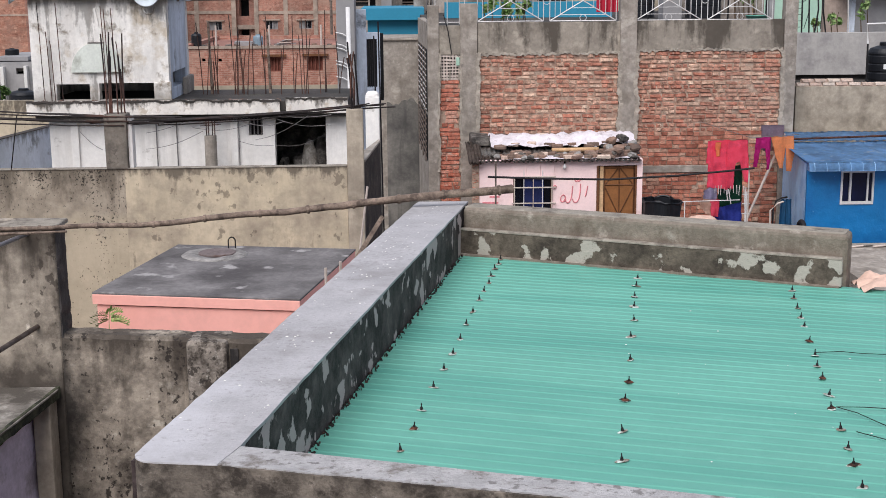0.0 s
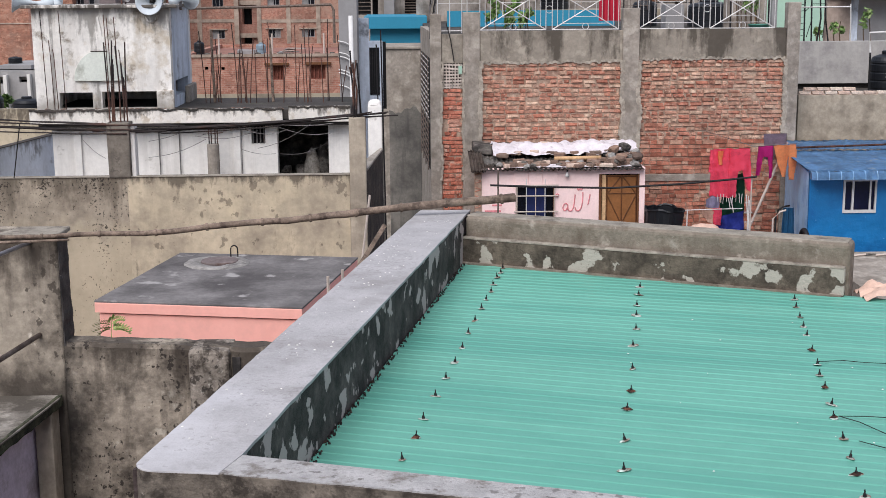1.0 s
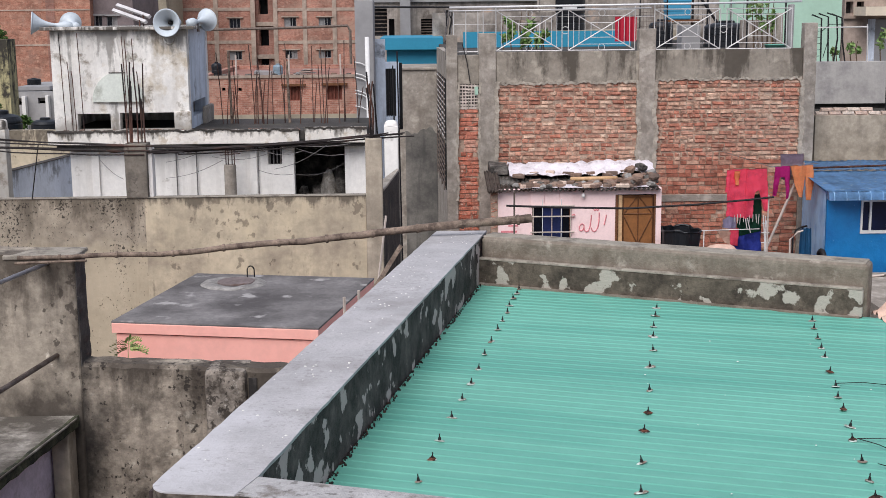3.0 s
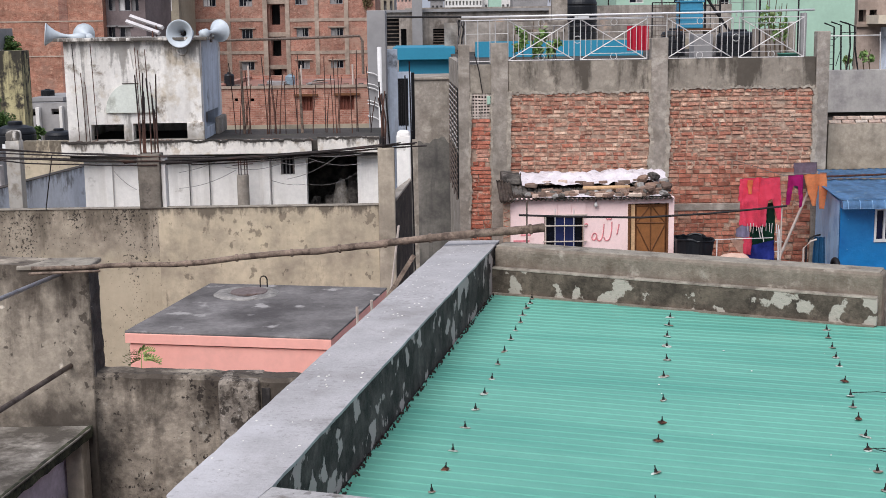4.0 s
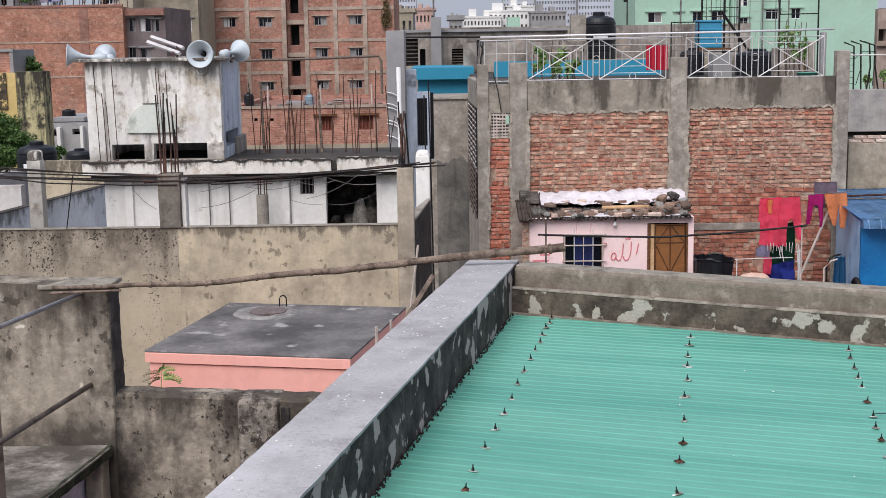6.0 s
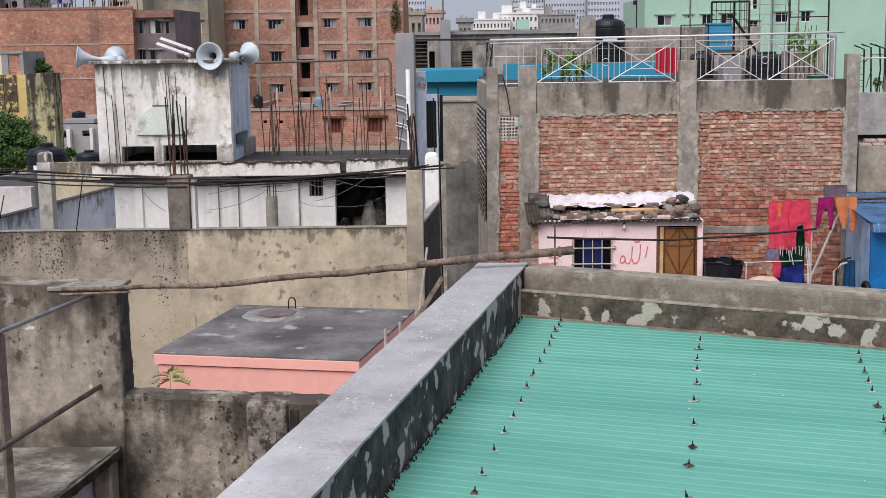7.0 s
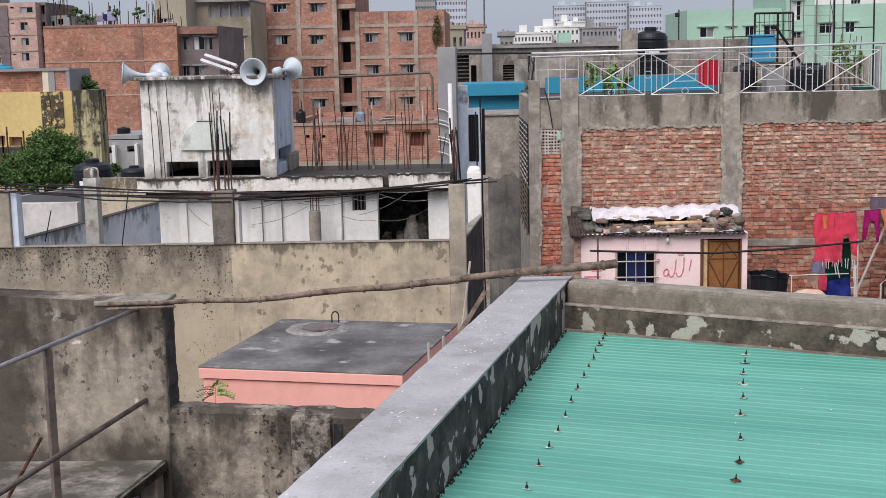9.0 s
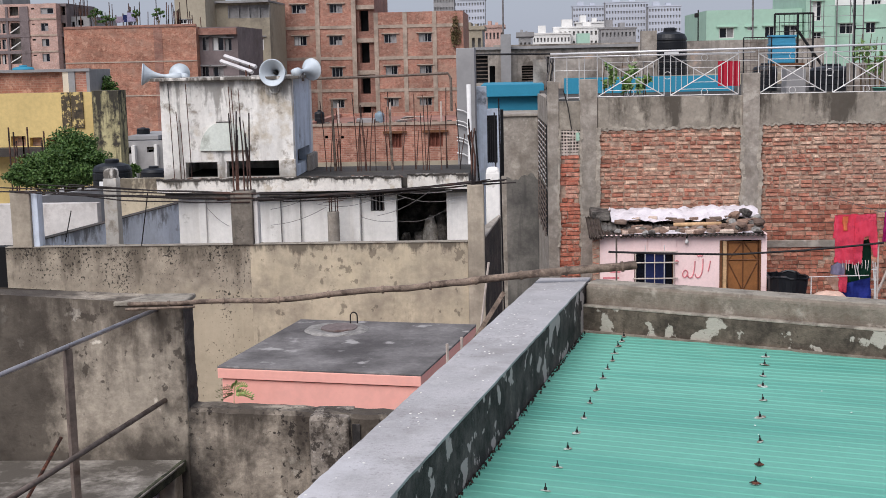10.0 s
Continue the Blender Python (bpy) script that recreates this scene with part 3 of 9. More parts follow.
def prism(plan, z0, z1, bevel=0.0, seg=3, bm=None):
    """A solid over a plan outline given anticlockwise."""
    bm = bm or bmesh.new()
    low = [bm.verts.new((x, y, z0)) for x, y in plan]
    high = [bm.verts.new((x, y, z1)) for x, y in plan]
    k = len(plan)
    bm.faces.new(list(reversed(low)))
    bm.faces.new(high)
    for a in range(k):
        bm.faces.new((low[a], low[(a + 1) % k], high[(a + 1) % k], high[a]))
    if bevel:
        edges = list({e for v in high for e in v.link_edges})
        bmesh.ops.bevel(bm, geom=edges, offset=bevel, segments=seg, affect="EDGES", profile=0.55)
    return bm


def tube(points, r0, r1=None, sides=8, bm=None, closed=False):
    """A round rod along a polyline, from radius r0 to r1."""
    bm = bm or bmesh.new()
    r1 = r0 if r1 is None else r1
    pts = [Vector(p) for p in points]
    rings = []
    for k, p in enumerate(pts):
        a, c = pts[max(k - 1, 0)], pts[min(k + 1, len(pts) - 1)]
        if closed:
            a, c = pts[k - 1], pts[(k + 1) % len(pts)]
        way = (c - a).normalized()
        side = way.cross(Vector((0, 0, 1)) if abs(way.z) < 0.9 else Vector((1, 0, 0))).normalized()
        up = side.cross(way)
        r = r0 + (r1 - r0) * k / max(len(pts) - 1, 1)
        rings.append([bm.verts.new(p + r * (math.cos(2 * math.pi * s / sides) * side + math.sin(2 * math.pi * s / sides) * up)) for s in range(sides)])
    for k in range(len(rings) if closed else len(rings) - 1):
        a, c = rings[k], rings[(k + 1) % len(rings)]
        for s in range(sides):
            bm.faces.new((a[s], c[s], c[(s + 1) % sides], a[(s + 1) % sides]))
    if not closed:
        bm.faces.new(list(reversed(rings[0])))
        bm.faces.new(rings[-1])
    bmesh.ops.recalc_face_normals(bm, faces=bm.faces)
    return bm


def lathe(profile, centre, axis=(0, 0, 1), sides=24, bm=None):
    """Turns a profile of (radius, height) round an axis through centre."""
    bm = bm or bmesh.new()
    turn = Vector((0, 0, 1)).rotation_difference(Vector(axis)).to_matrix()
    rings = []
    for r, h in profile:
        rings.append([bm.verts.new(Vector(centre) + turn @ Vector((r * math.cos(2 * math.pi * s / sides), r * math.sin(2 * math.pi * s / sides), h))) for s in range(sides)])
    for a, c in zip(rings, rings[1:]):
        for s in range(sides):
            bm.faces.new((a[s], a[(s + 1) % sides], c[(s + 1) % sides], c[s]))
    return bm


def pierced(x0, x1, z0, z1, y0, y1, holes):
    """An upright wall from y0 (front) to y1 with rectangular openings (x0, x1, z0, z1) through it."""
    bm = bmesh.new()
    xs = sorted({x0, x1, *(min(max(h[k], x0), x1) for h in holes for k in (0, 1))})
    zs = sorted({z0, z1, *(min(max(h[k], z0), z1) for h in holes for k in (2, 3))})

    def solid_at(i, k):
        if not (0 <= i < len(xs) - 1 and 0 <= k < len(zs) - 1):
            return False
        cx, cz = (xs[i] + xs[i + 1]) / 2, (zs[k] + zs[k + 1]) / 2
        return not any(h[0] < cx < h[1] and h[2] < cz < h[3] for h in holes)

    def quad(*c):
        bm.faces.new([bm.verts.new(p) for p in c])

    for i in range(len(xs) - 1):
        for k in range(len(zs) - 1):
            if not solid_at(i, k):
                continue
            a, b, c, d = xs[i], xs[i + 1], zs[k], zs[k + 1]
            quad((a, y0, c), (b, y0, c), (b, y0, d), (a, y0, d))
            quad((b, y1, c), (a, y1, c), (a, y1, d), (b, y1, d))
            if not solid_at(i - 1, k):
                quad((a, y1, c), (a, y0, c), (a, y0, d), (a, y1, d))
            if not solid_at(i + 1, k):
                quad((b, y0, c), (b, y1, c), (b, y1, d), (b, y0, d))
            if not solid_at(i, k - 1):
                quad((a, y0, c), (a, y1, c), (b, y1, c), (b, y0, c))
            if not solid_at(i, k + 1):
                quad((a, y0, d), (b, y0, d), (b, y1, d), (a, y1, d))
    bmesh.ops.remove_doubles(bm, verts=bm.verts, dist=1e-4)
    return bm


def turned(bm, x, y, degrees):
    """The mesh turned about an upright axis at x, y."""
    bmesh.ops.rotate(bm, verts=bm.verts, cent=(x, y, 0), matrix=Matrix.Rotation(radians(degrees), 3, "Z"))
    return bm


def part(name, bm, material, parent=None, label="", smooth=False):
    """Links a bmesh (in world metres) as one mesh object, its origin at the middle of its foot, under a thing or a part."""
    co = np.array([v.co[:] for v in bm.verts])
    base = Vector((*((co.min(0) + co.max(0)) / 2)[:2], co[:, 2].min()))
    bmesh.ops.translate(bm, verts=bm.verts, vec=-base)
    me = bpy.data.meshes.new(name)
    bm.to_mesh(me)
    bm.free()
    me.materials.append(M[material])
    if smooth:
        me.polygons.foreach_set("use_smooth", [True] * len(me.polygons))
    ob = new(name, me)
    SEEN_AT[ob.name] = base
    ob.location = base
    if parent:
        ob.parent = parent
        ob.location = base - SEEN_AT[parent.name]
    if label:
        tagged(ob, label=label)
    return ob


def thing(name, label, category, at, group="", kind=""):
    ob = new(name)
    ob.location = at
    ob.empty_display_size = 0.2
    SEEN_AT[ob.name] = Vector(at)
    return tagged(ob, label=label, category=category, group=group, kind=kind)


def single(name, bm, material, label, category, group="", kind="", smooth=False):
    return tagged(part(name, bm, material, smooth=smooth), label=label, category=category, group=group, kind=kind)


def jitter(bm, amount, size=1.0):
    for v in bm.verts:
        v.co += amount * noise.noise_vector(v.co / size)
    return bm


# ---- the ground ----
single("ground", box(-1200, 1200, -300, 2500, -0.5, 0.0), "ground", "dusty bare earth between the town's houses", "ground", kind="structure")

# the roof from which the scene is seen
single("viewing_roof", box(-5.0, 5.0, -9.0, 1.6, 0.0, 6.4), "concrete", "plain cement roof under the onlooker", "roof", kind="structure")

# ---- the near house with the green tin roof ----
# plan of its parapet: inner corner A, far inner corner B; the walls run askew to each other
TOP, SHEET_Z = 6.55, 6.25
A, B = (-0.523, 3.934), (0.39, 8.288)
AO, BO = (-0.85, 3.85), (0.07, 8.33)
BE, BOE = (B[0] + 0.055, B[1] + 0.26), (BO[0] + 0.045, BO[1] + 0.22)
REAR = (0.892, -0.452)           # unit run of the rear wall

house = thing("roof_building", "low cement house with a walled green tin roof", "house", (1.5, 6.0, 0.0))
part("wall", prism([(-0.80, 3.90), (4.05, 2.25), (4.4, 6.1), (0.36, 8.24)], 0.0, 6.02), "front_plaster", house)
left = part("parapet_left", prism([AO, A, B, BE, BOE], 5.0, TOP - 0.0125), "black_plaster", house, "cement parapet blackened by damp with peeled patches")
FP, KX, FQ = (-0.835, 3.816, 6.55), (-0.573, 3.775, 6.55), (0.111, 3.569, 6.55)
turn0, turn1 = Vector(AO) + Vector((0.2, 0.98)) * 0.03, Vector(FP[:2]).lerp(Vector(KX[:2]), 0.24)
arc = [turn0.lerp(Vector(FP[:2]), f).lerp(Vector(FP[:2]).lerp(turn1, f), f) for f in (0.0, 0.17, 0.33, 0.5, 0.67, 0.83, 1.0)]


def worn(p, q, n, seed):
    """Points along an edge that has crumbled a little."""
    side = (Vector(q) - Vector(p)).normalized().orthogonal()
    return [tuple(Vector(p).lerp(Vector(q), k / n) + side * (0.004 * noise.noise((k * 0.35, seed, 0)) + 0.003 * noise.noise((k * 1.3, seed, 4)))) for k in range(1, n)]


far_in, far_out = (BE[0] + 0.003, BE[1] + 0.003), (BOE[0] - 0.003, BOE[1] + 0.003)
near_in = (A[0] + 0.002, A[1])
cap = [*[(q.x, q.y) for q in arc], KX[:2], near_in, *worn(near_in, far_in, 70, 1), far_in, far_out, *worn(far_out, arc[0], 70, 2)]
part("coping_left", prism(cap, TOP - 0.012, TOP, bevel=0.004), "cement_top", house, "smooth grey cement coping")
CO = (KX[0] + (FQ[0] - KX[0]) * 5.6, KX[1] + (FQ[1] - KX[1]) * 5.6)
C = (A[0] + 0.947 * 5.2, A[1] - 0.322 * 5.2)
edge = []
for k in range(120):
    q = Vector(KX[:2]).lerp(Vector(CO), k / 119) + Vector((0.003, 0.0)) * (k == 0)
    edge.append((q.x, q.y + 0.006 + 0.008 * noise.noise((q.x * 9, 3, 1)) + 0.006 * noise.noise((q.x * 40, 3, 1))))
part("coping_front", prism(edge + [C, (A[0] + 0.004, A[1] - 0.001)], TOP - 0.005, TOP - 0.0007), "front_cap", house, "worn pale cement coping")
part("parapet_front", prism([*[(q.x - 0.0012, q.y - 0.0012) for q in arc], (KX[0], KX[1] - 0.0015), (CO[0], CO[1] - 0.001), (C[0], C[1] - 0.01), (A[0] + 0.006, A[1] - 0.008)], 4.6, TOP - 0.0056, bevel=0.003), "front_plaster", house, "rough cement parapet with lichen")
rn = (0.452, 0.892)              # away from the eye


def along(p, run, d, off=(0, 0), o=0.0):
    return (p[0] + run[0] * d + off[0] * o, p[1] + run[1] * d + off[1] * o)


RL = 2.42
part("parapet_rear", prism([along(B, REAR, 0.0, rn, 0.012), along(B, REAR, RL, rn, 0.012), along(B, REAR, RL, rn, 0.2), along(B, REAR, 0.0, rn, 0.2)], 5.4, TOP, bevel=0.028), "rear_upper", house, "weathered cement parapet with peeling plaster")
part("plinth_rear", prism([along(B, REAR, 0.0, rn, -0.034), along(B, REAR, RL - 0.02, rn, -0.034), along(B, REAR, RL - 0.02, rn, 0.011), along(B, REAR, 0.0, rn, 0.011)], 5.9, TOP - 0.14, bevel=0.006), "rear_plaster", house)
# separate paler strip paints the light caught by the ledge's top
part("ledge_rear", jitter(prism([along(B, REAR, 0.0, rn, -0.036), along(B, REAR, RL - 0.02, rn, -0.036), along(B, REAR, RL - 0.02, rn, 0.0115), along(B, REAR, 0.0, rn, 0.0115)], TOP - 0.1395, TOP - 0.126, bevel=0.012), 0.003, 0.1), "rear_ledge", house, "worn ledge coloured pale for the light on its top")
part("coping_rear", jitter(prism([along(B, REAR, 0.005, rn, 0.035), along(B, REAR, RL - 0.02, rn, 0.035), along(B, REAR, RL - 0.02, rn, 0.19), along(B, REAR, 0.005, rn, 0.19)], TOP - 0.004, TOP + 0.005, bevel=0.006), 0.003, 0.1), "rear_ledge", house, "pale worn coping")
part("mortar_fillet", jitter(prism([along(B, REAR, 0.0, rn, -0.06), along(B, REAR, 0.8, rn, -0.055), along(B, REAR, 1.6, rn, -0.06), along(B, REAR, RL - 0.03, rn, -0.055), along(B, REAR, RL - 0.03, rn, -0.0345), along(B, REAR, 0.0, rn, -0.0345)], SHEET_Z - 0.03, SHEET_Z + 0.011, bevel=0.004), 0.003, 0.2), "rear_upper", house)

# corrugated sheet: ribs run with the front wall, rows of hook bolts over the battens
PITCH = 0.0772
rib = Vector((0.947, -0.322))
across = Vector((0.322, 0.947))


def sheet_bounds(v):
    """Where a rib at distance v from the front corner starts at the left wall and ends at the rear wall or the far side."""
    o = Vector(A) + across * v
    d = Vector((B[0] - A[0], B[1] - A[1]))
    n = Vector((d.y, -d.x))
    u0 = (Vector(A) - o).dot(n) / rib.dot(n)
    rr = Vector((REAR[1], -REAR[0]))
    u1 = (Vector(B) - o).dot(rr) / rib.dot(rr)
    return o, u0 + 0.004, min(4.6, u1 + 0.03 if u1 > u0 else -1)


def sheet_z(v):
    """Flat pans with a narrow rounded rib at each pitch."""
    t = abs(v / PITCH - round(v / PITCH)) / 0.12
    return SHEET_Z - 0.002 + (0.0042 * (1 - t * t * (3 - 2 * t)) if t < 1 else 0.0)


bm = bmesh.new()
last = None
for k in range(66):
    for f in (-0.5, -0.3, -0.17, -0.125, -0.12, -0.085, -0.055, -0.03, 0.0, 0.03, 0.055, 0.085, 0.12, 0.125, 0.17, 0.3):
        v = (k + f) * PITCH
        if not -0.02 < v < 5.0:
            continue
        o, u0, u1 = sheet_bounds(v)
        if u1 > u0 + 0.01:
            row = [bm.verts.new((*(o + rib * (u0 + (u1 - u0) * q / 8)), sheet_z(v) + 0.004 * noise.noise((u0 + q * 0.6, v * 0.8, 3)))) for q in range(9)]
            if last:
                for q in range(8):
                    bm.faces.new((last[q], last[q + 1], row[q + 1], row[q]))
            last = row
tin = thing("tin_roof", "sea-green corrugated tin roof with rusty hook bolts", "roof", (1.5, 6.0, SHEET_Z - 0.02))
part("corrugated_sheet", bm, "green_sheet", tin, smooth=True)

bolt_bm = lathe([(0.0, 0.0), (0.0115, 0.0), (0.009, 0.01), (0.008, 0.017), (0.004, 0.02), (0.0036, 0.036), (0.0, 0.037)], (0, 0, 0), sides=8)
rust_bm = lathe([(0.0, 0.006), (0.014, 0.010), (0.027, -0.001), (0.027, -0.004), (0.0, -0.003)], (0, 0, 0), sides=4)
pad_bm = lathe([(0.0, 0.0035), (0.02, 0.0025), (0.025, -0.002), (0.0, -0.004)], (0, 0, 0), sides=10)


def plain_mesh(name, bm, material):
    me = bpy.data.meshes.new(name)
    bm.to_mesh(me)
    bm.free()
    me.materials.append(M[material])
    return me


bolt_me, rust_me, pad_me = plain_mesh("bolt", bolt_bm, "bolt"), plain_mesh("washer", rust_bm, "rust"), plain_mesh("sealant", pad_bm, "rubber_washer")
rng = random.Random(4)
# rows of bolts over the battens: the row's lean (offset at rib 0, shift per rib), the ribs that carry a bolt, and those with a rusty star plate
for start, lean, ribs, stars in (
        (0.372, -0.01105, (11, 14.2, 17.1, 21.1, 24.6, 27.9, 31.2, 34.8, 38.2, 41.6, 44.3, 47, 49.3, 51.9, 53.7, 55.5), (14.2,)),
        (1.193, -0.01015, (12.6, 16.7, 21.7, 25, 29.5, 34.7, 38.9, 42.6, 45.5, 48.9, 51.5), (21.7, 25)),
        (2.018, -0.009, (12.2, 15, 17.2, 20, 23.3, 25.6, 28.7, 31.1, 33.4, 36.5, 40.2, 42.5, 45.1, 48, 50.4), (15, 23.3, 28.7, 36.5))):
    for k in ribs:
        at = Vector(A) + across * k * PITCH + rib * (start + lean * k + rng.uniform(-0.006, 0.006))
        place = Vector((at.x, at.y, SHEET_Z + 0.0035))
        ob = new("hook_bolt", bolt_me)
        SEEN_AT[ob.name] = place
        ob.parent, ob.location = tin, place - SEEN_AT[tin.name]
        ob.rotation_euler = (rng.uniform(-0.15, 0.15), rng.uniform(-0.15, 0.15), rng.uniform(0, 3))
        ob.scale = (0.66, 0.66, 0.8)
        w = new("sealant", pad_me)
        w.parent, w.location = ob, (0, 0, 0)
        w.scale = (rng.uniform(0.9, 1.9), rng.uniform(0.7, 1.3), 0.7)
        if k in stars:
            w = new("washer", rust_me)
            w.parent, w.location = ob, (0, 0, 0.003)
            w.scale = (rng.uniform(1.1, 1.5), rng.uniform(0.9, 1.3), 0.7)

# loose wires over the sheet
for n, pts in enumerate((((1.94, 5.84), (2.07, 5.85), (2.16, 5.81), (2.26, 5.79), (2.76, 5.59)), ((1.78, 5.05), (1.89, 5.04), (1.97, 5.02), (2.47, 4.82)), ((1.78, 5.05), (1.84, 4.97), (1.90, 4.81), (2.40, 4.61)), ((1.76, 4.75), (1.84, 4.66), (2.34, 4.46)))):
    single("wire", tube([(x, y, SHEET_Z + 0.012) for x, y in pts], 0.002, sides=5), "bolt", "thin dark wire lying on the tin roof", "wire", group="wires on the tin roof")

# pale cloth at the far end of the tin roof
bm = bmesh.new()
bmesh.ops.create_grid(bm, x_segments=18, y_segments=10, size=0.5)
for q in bm.verts:
    q.co = Vector((2.86 + q.co.x * 0.5, 7.17 + q.co.y * 0.24, SHEET_Z + 0.055 + 0.05 * noise.noise((q.co.x * 5, q.co.y * 6, 1)) - 0.05 * (abs(q.co.x) * 2) ** 3))
single("crumpled_cloth", bm, "cream_cloth", "crumpled pale pink cloth on the roof's edge", "cloth", smooth=True)

# black tar pressed into the ribs where the sheet meets the wall
bm = bmesh.new()
rng = random.Random(14)
v = 0.0
while v < 4.35:
    o, u0, u1 = sheet_bounds(v)
    if u1 > u0 + 0.05:
        for j in range(3):
            p = o + rib * (u0 + rng.uniform(0.0, 0.022)) + across * rng.uniform(-0.02, 0.02)
            rr = rng.uniform(0.002, 0.006)
            lathe([(0.0, 0.007), (rr * 0.6, 0.006), (rr, 0.002), (rr * 1.1, -0.004)], (p.x, p.y, SHEET_Z + 0.002), sides=7, bm=bm)
    v += PITCH * rng.choice((0.5, 0.5, 1.0))
single("tar_seal", jitter(bm, 0.005, 0.02), "tar", "ragged black tar along the tin roof's edge", "sealant", kind="stuff")

# bird lime on the coping
bm = bmesh.new()
rng = random.Random(11)
for k in range(110):
    f, s = rng.random() ** 0.8, rng.uniform(0.08, 0.95)
    x = AO[0] + (BO[0] - AO[0]) * f + (A[0] - AO[0]) * s
    y = AO[1] + (BO[1] - AO[1]) * f + (A[1] - AO[1]) * s + 0.05
    r = rng.uniform(0.0015, 0.006)
    lathe([(0.0, 0.002), (r * 0.7, 0.0018), (r, 0.0)], (x, y, TOP + 0.0005), sides=6, bm=bm)
for k in range(26):
    p = Vector((rng.uniform(0.5, 3.0), rng.uniform(3.9, 6.8)))
    rr = rng.uniform(0.002, 0.006)
    lathe([(0.0, 0.002), (rr * 0.7, 0.0018), (rr, 0.0)], (p.x, p.y, SHEET_Z + 0.006), sides=6, bm=bm)
single("bird_lime", bm, "dropping", "white bird droppings spattered on the grey coping", "droppings", kind="stuff")

# ---- the stair landing and low walls beside it ----
WY = 8.4
sx0, sx1, sz0, sz1 = -3.762, -2.266, 5.732, 6.528
stair = thing("stair_wall", "stained grey cement wall beside a stair landing", "wall", (sx1 - 1.0, WY, 0.0))
bm = jitter(prism([(sx1 - 4.6, WY + 0.27), (sx1 - 4.6, WY), (sx1 - 2.0, WY), (sx1 - 1.3, WY), (sx1 - 0.8, WY), (sx1 - 0.4, WY), (sx1 + 0.0, WY), (sx1 + 0.0, WY + 0.27), (sx1 - 0.4, WY + 0.27), (sx1 - 0.8, WY + 0.27), (sx1 - 1.3, WY + 0.27), (sx1 - 2.0, WY + 0.27)], 0.0, sz1 - 0.004, bevel=0.02), 0.008, 0.4)
for q in bm.verts:
    if q.co.z > 3.0:
        q.co.z -= 0.085 * min(1.0, max(0.0, (q.co.x - sx1 + 1.6) / 1.4))
part("wall", bm, "stair_wall", stair)
bm = box(sx1 + 0.001, sx1 + 0.01, WY + 0.004, WY + 0.235, 5.711 - 0.02, sz1 - 0.105)
bmesh.ops.subdivide_edges(bm, edges=[e for e in bm.edges if abs(e.verts[0].co.z - e.verts[1].co.z) > 0.3], cuts=30)
for q in bm.verts:
    q.co.x += (0.014 * noise.noise((1, q.co.y * 4, q.co.z * 7)) + 0.008 * noise.noise((4, q.co.y * 9, q.co.z * 23))) * (q.co.x > sx1 + 0.005)
    q.co.y += 0.012 * noise.noise((7, 2, q.co.z * 11))
part("end_face", bm, "black_edge", stair, "end of the wall black with damp")
part("cap_slab", jitter(prism([(sx1 - 0.46, WY - 0.012), (sx1 + 0.022, WY - 0.016), (sx1 + 0.022, WY + 0.28), (sx1 - 0.42, WY + 0.275)], sz1 - 0.106, sz1 - 0.08, bevel=0.01), 0.008, 0.12), "rear_ledge", stair, "broken cement slab on the wall's end")

lz = 5.711
lx1 = 0.1
low = thing("low_wall", "mossy black-stained cement wall", "wall", (-1.0, WY, 0.0))
bm = bmesh.new()
n = 40
for k in range(n):
    xa, xb = sx1 + 0.0015 + (0.0 - sx1) * k / n, sx1 + 0.0015 + (0.0 - sx1) * (k + 1) / n
    za, zb = [lz - 0.115 * j / n + 0.014 * noise.noise((j * 0.5, 2, 4)) for j in (k, k + 1)]
    vs = [bm.verts.new(c) for c in ((xa, WY, 3.6), (xb, WY, 3.6), (xb, WY + 0.2, 3.6), (xa, WY + 0.2, 3.6), (xa, WY, za - 0.02), (xb, WY, zb - 0.02), (xb, WY + 0.2, zb), (xa, WY + 0.2, za), (xa, WY + 0.03, za + 0.004), (xb, WY + 0.03, zb + 0.004))]
    for q in ((0, 1, 5, 4), (4, 5, 9, 8), (8, 9, 6, 7), (7, 6, 2, 3)):
        bm.faces.new([vs[j] for j in q])
bmesh.ops.remove_doubles(bm, verts=bm.verts, dist=1e-4)
part("wall", bm, "low_wall", low)
px0, px1, pz0, pz1 = -1.442, -1.16, 5.063, 5.659
part("pier", jitter(box(px0, px1, WY - 0.05, WY + 0.24, 3.6, pz1 + 0.005, bevel=0.03), 0.02, 0.12), "pier", low, "crumbling pale cement pier")
# thin black strip added to paint the dark gap right of the pier
part("damp_strip", box(px1 + 0.004, px1 + 0.06, WY - 0.012, WY - 0.002, 3.6, pz1 - 0.06, bevel=0.004), "black_edge", low, "black strip standing in for the dark gap beside the pier")

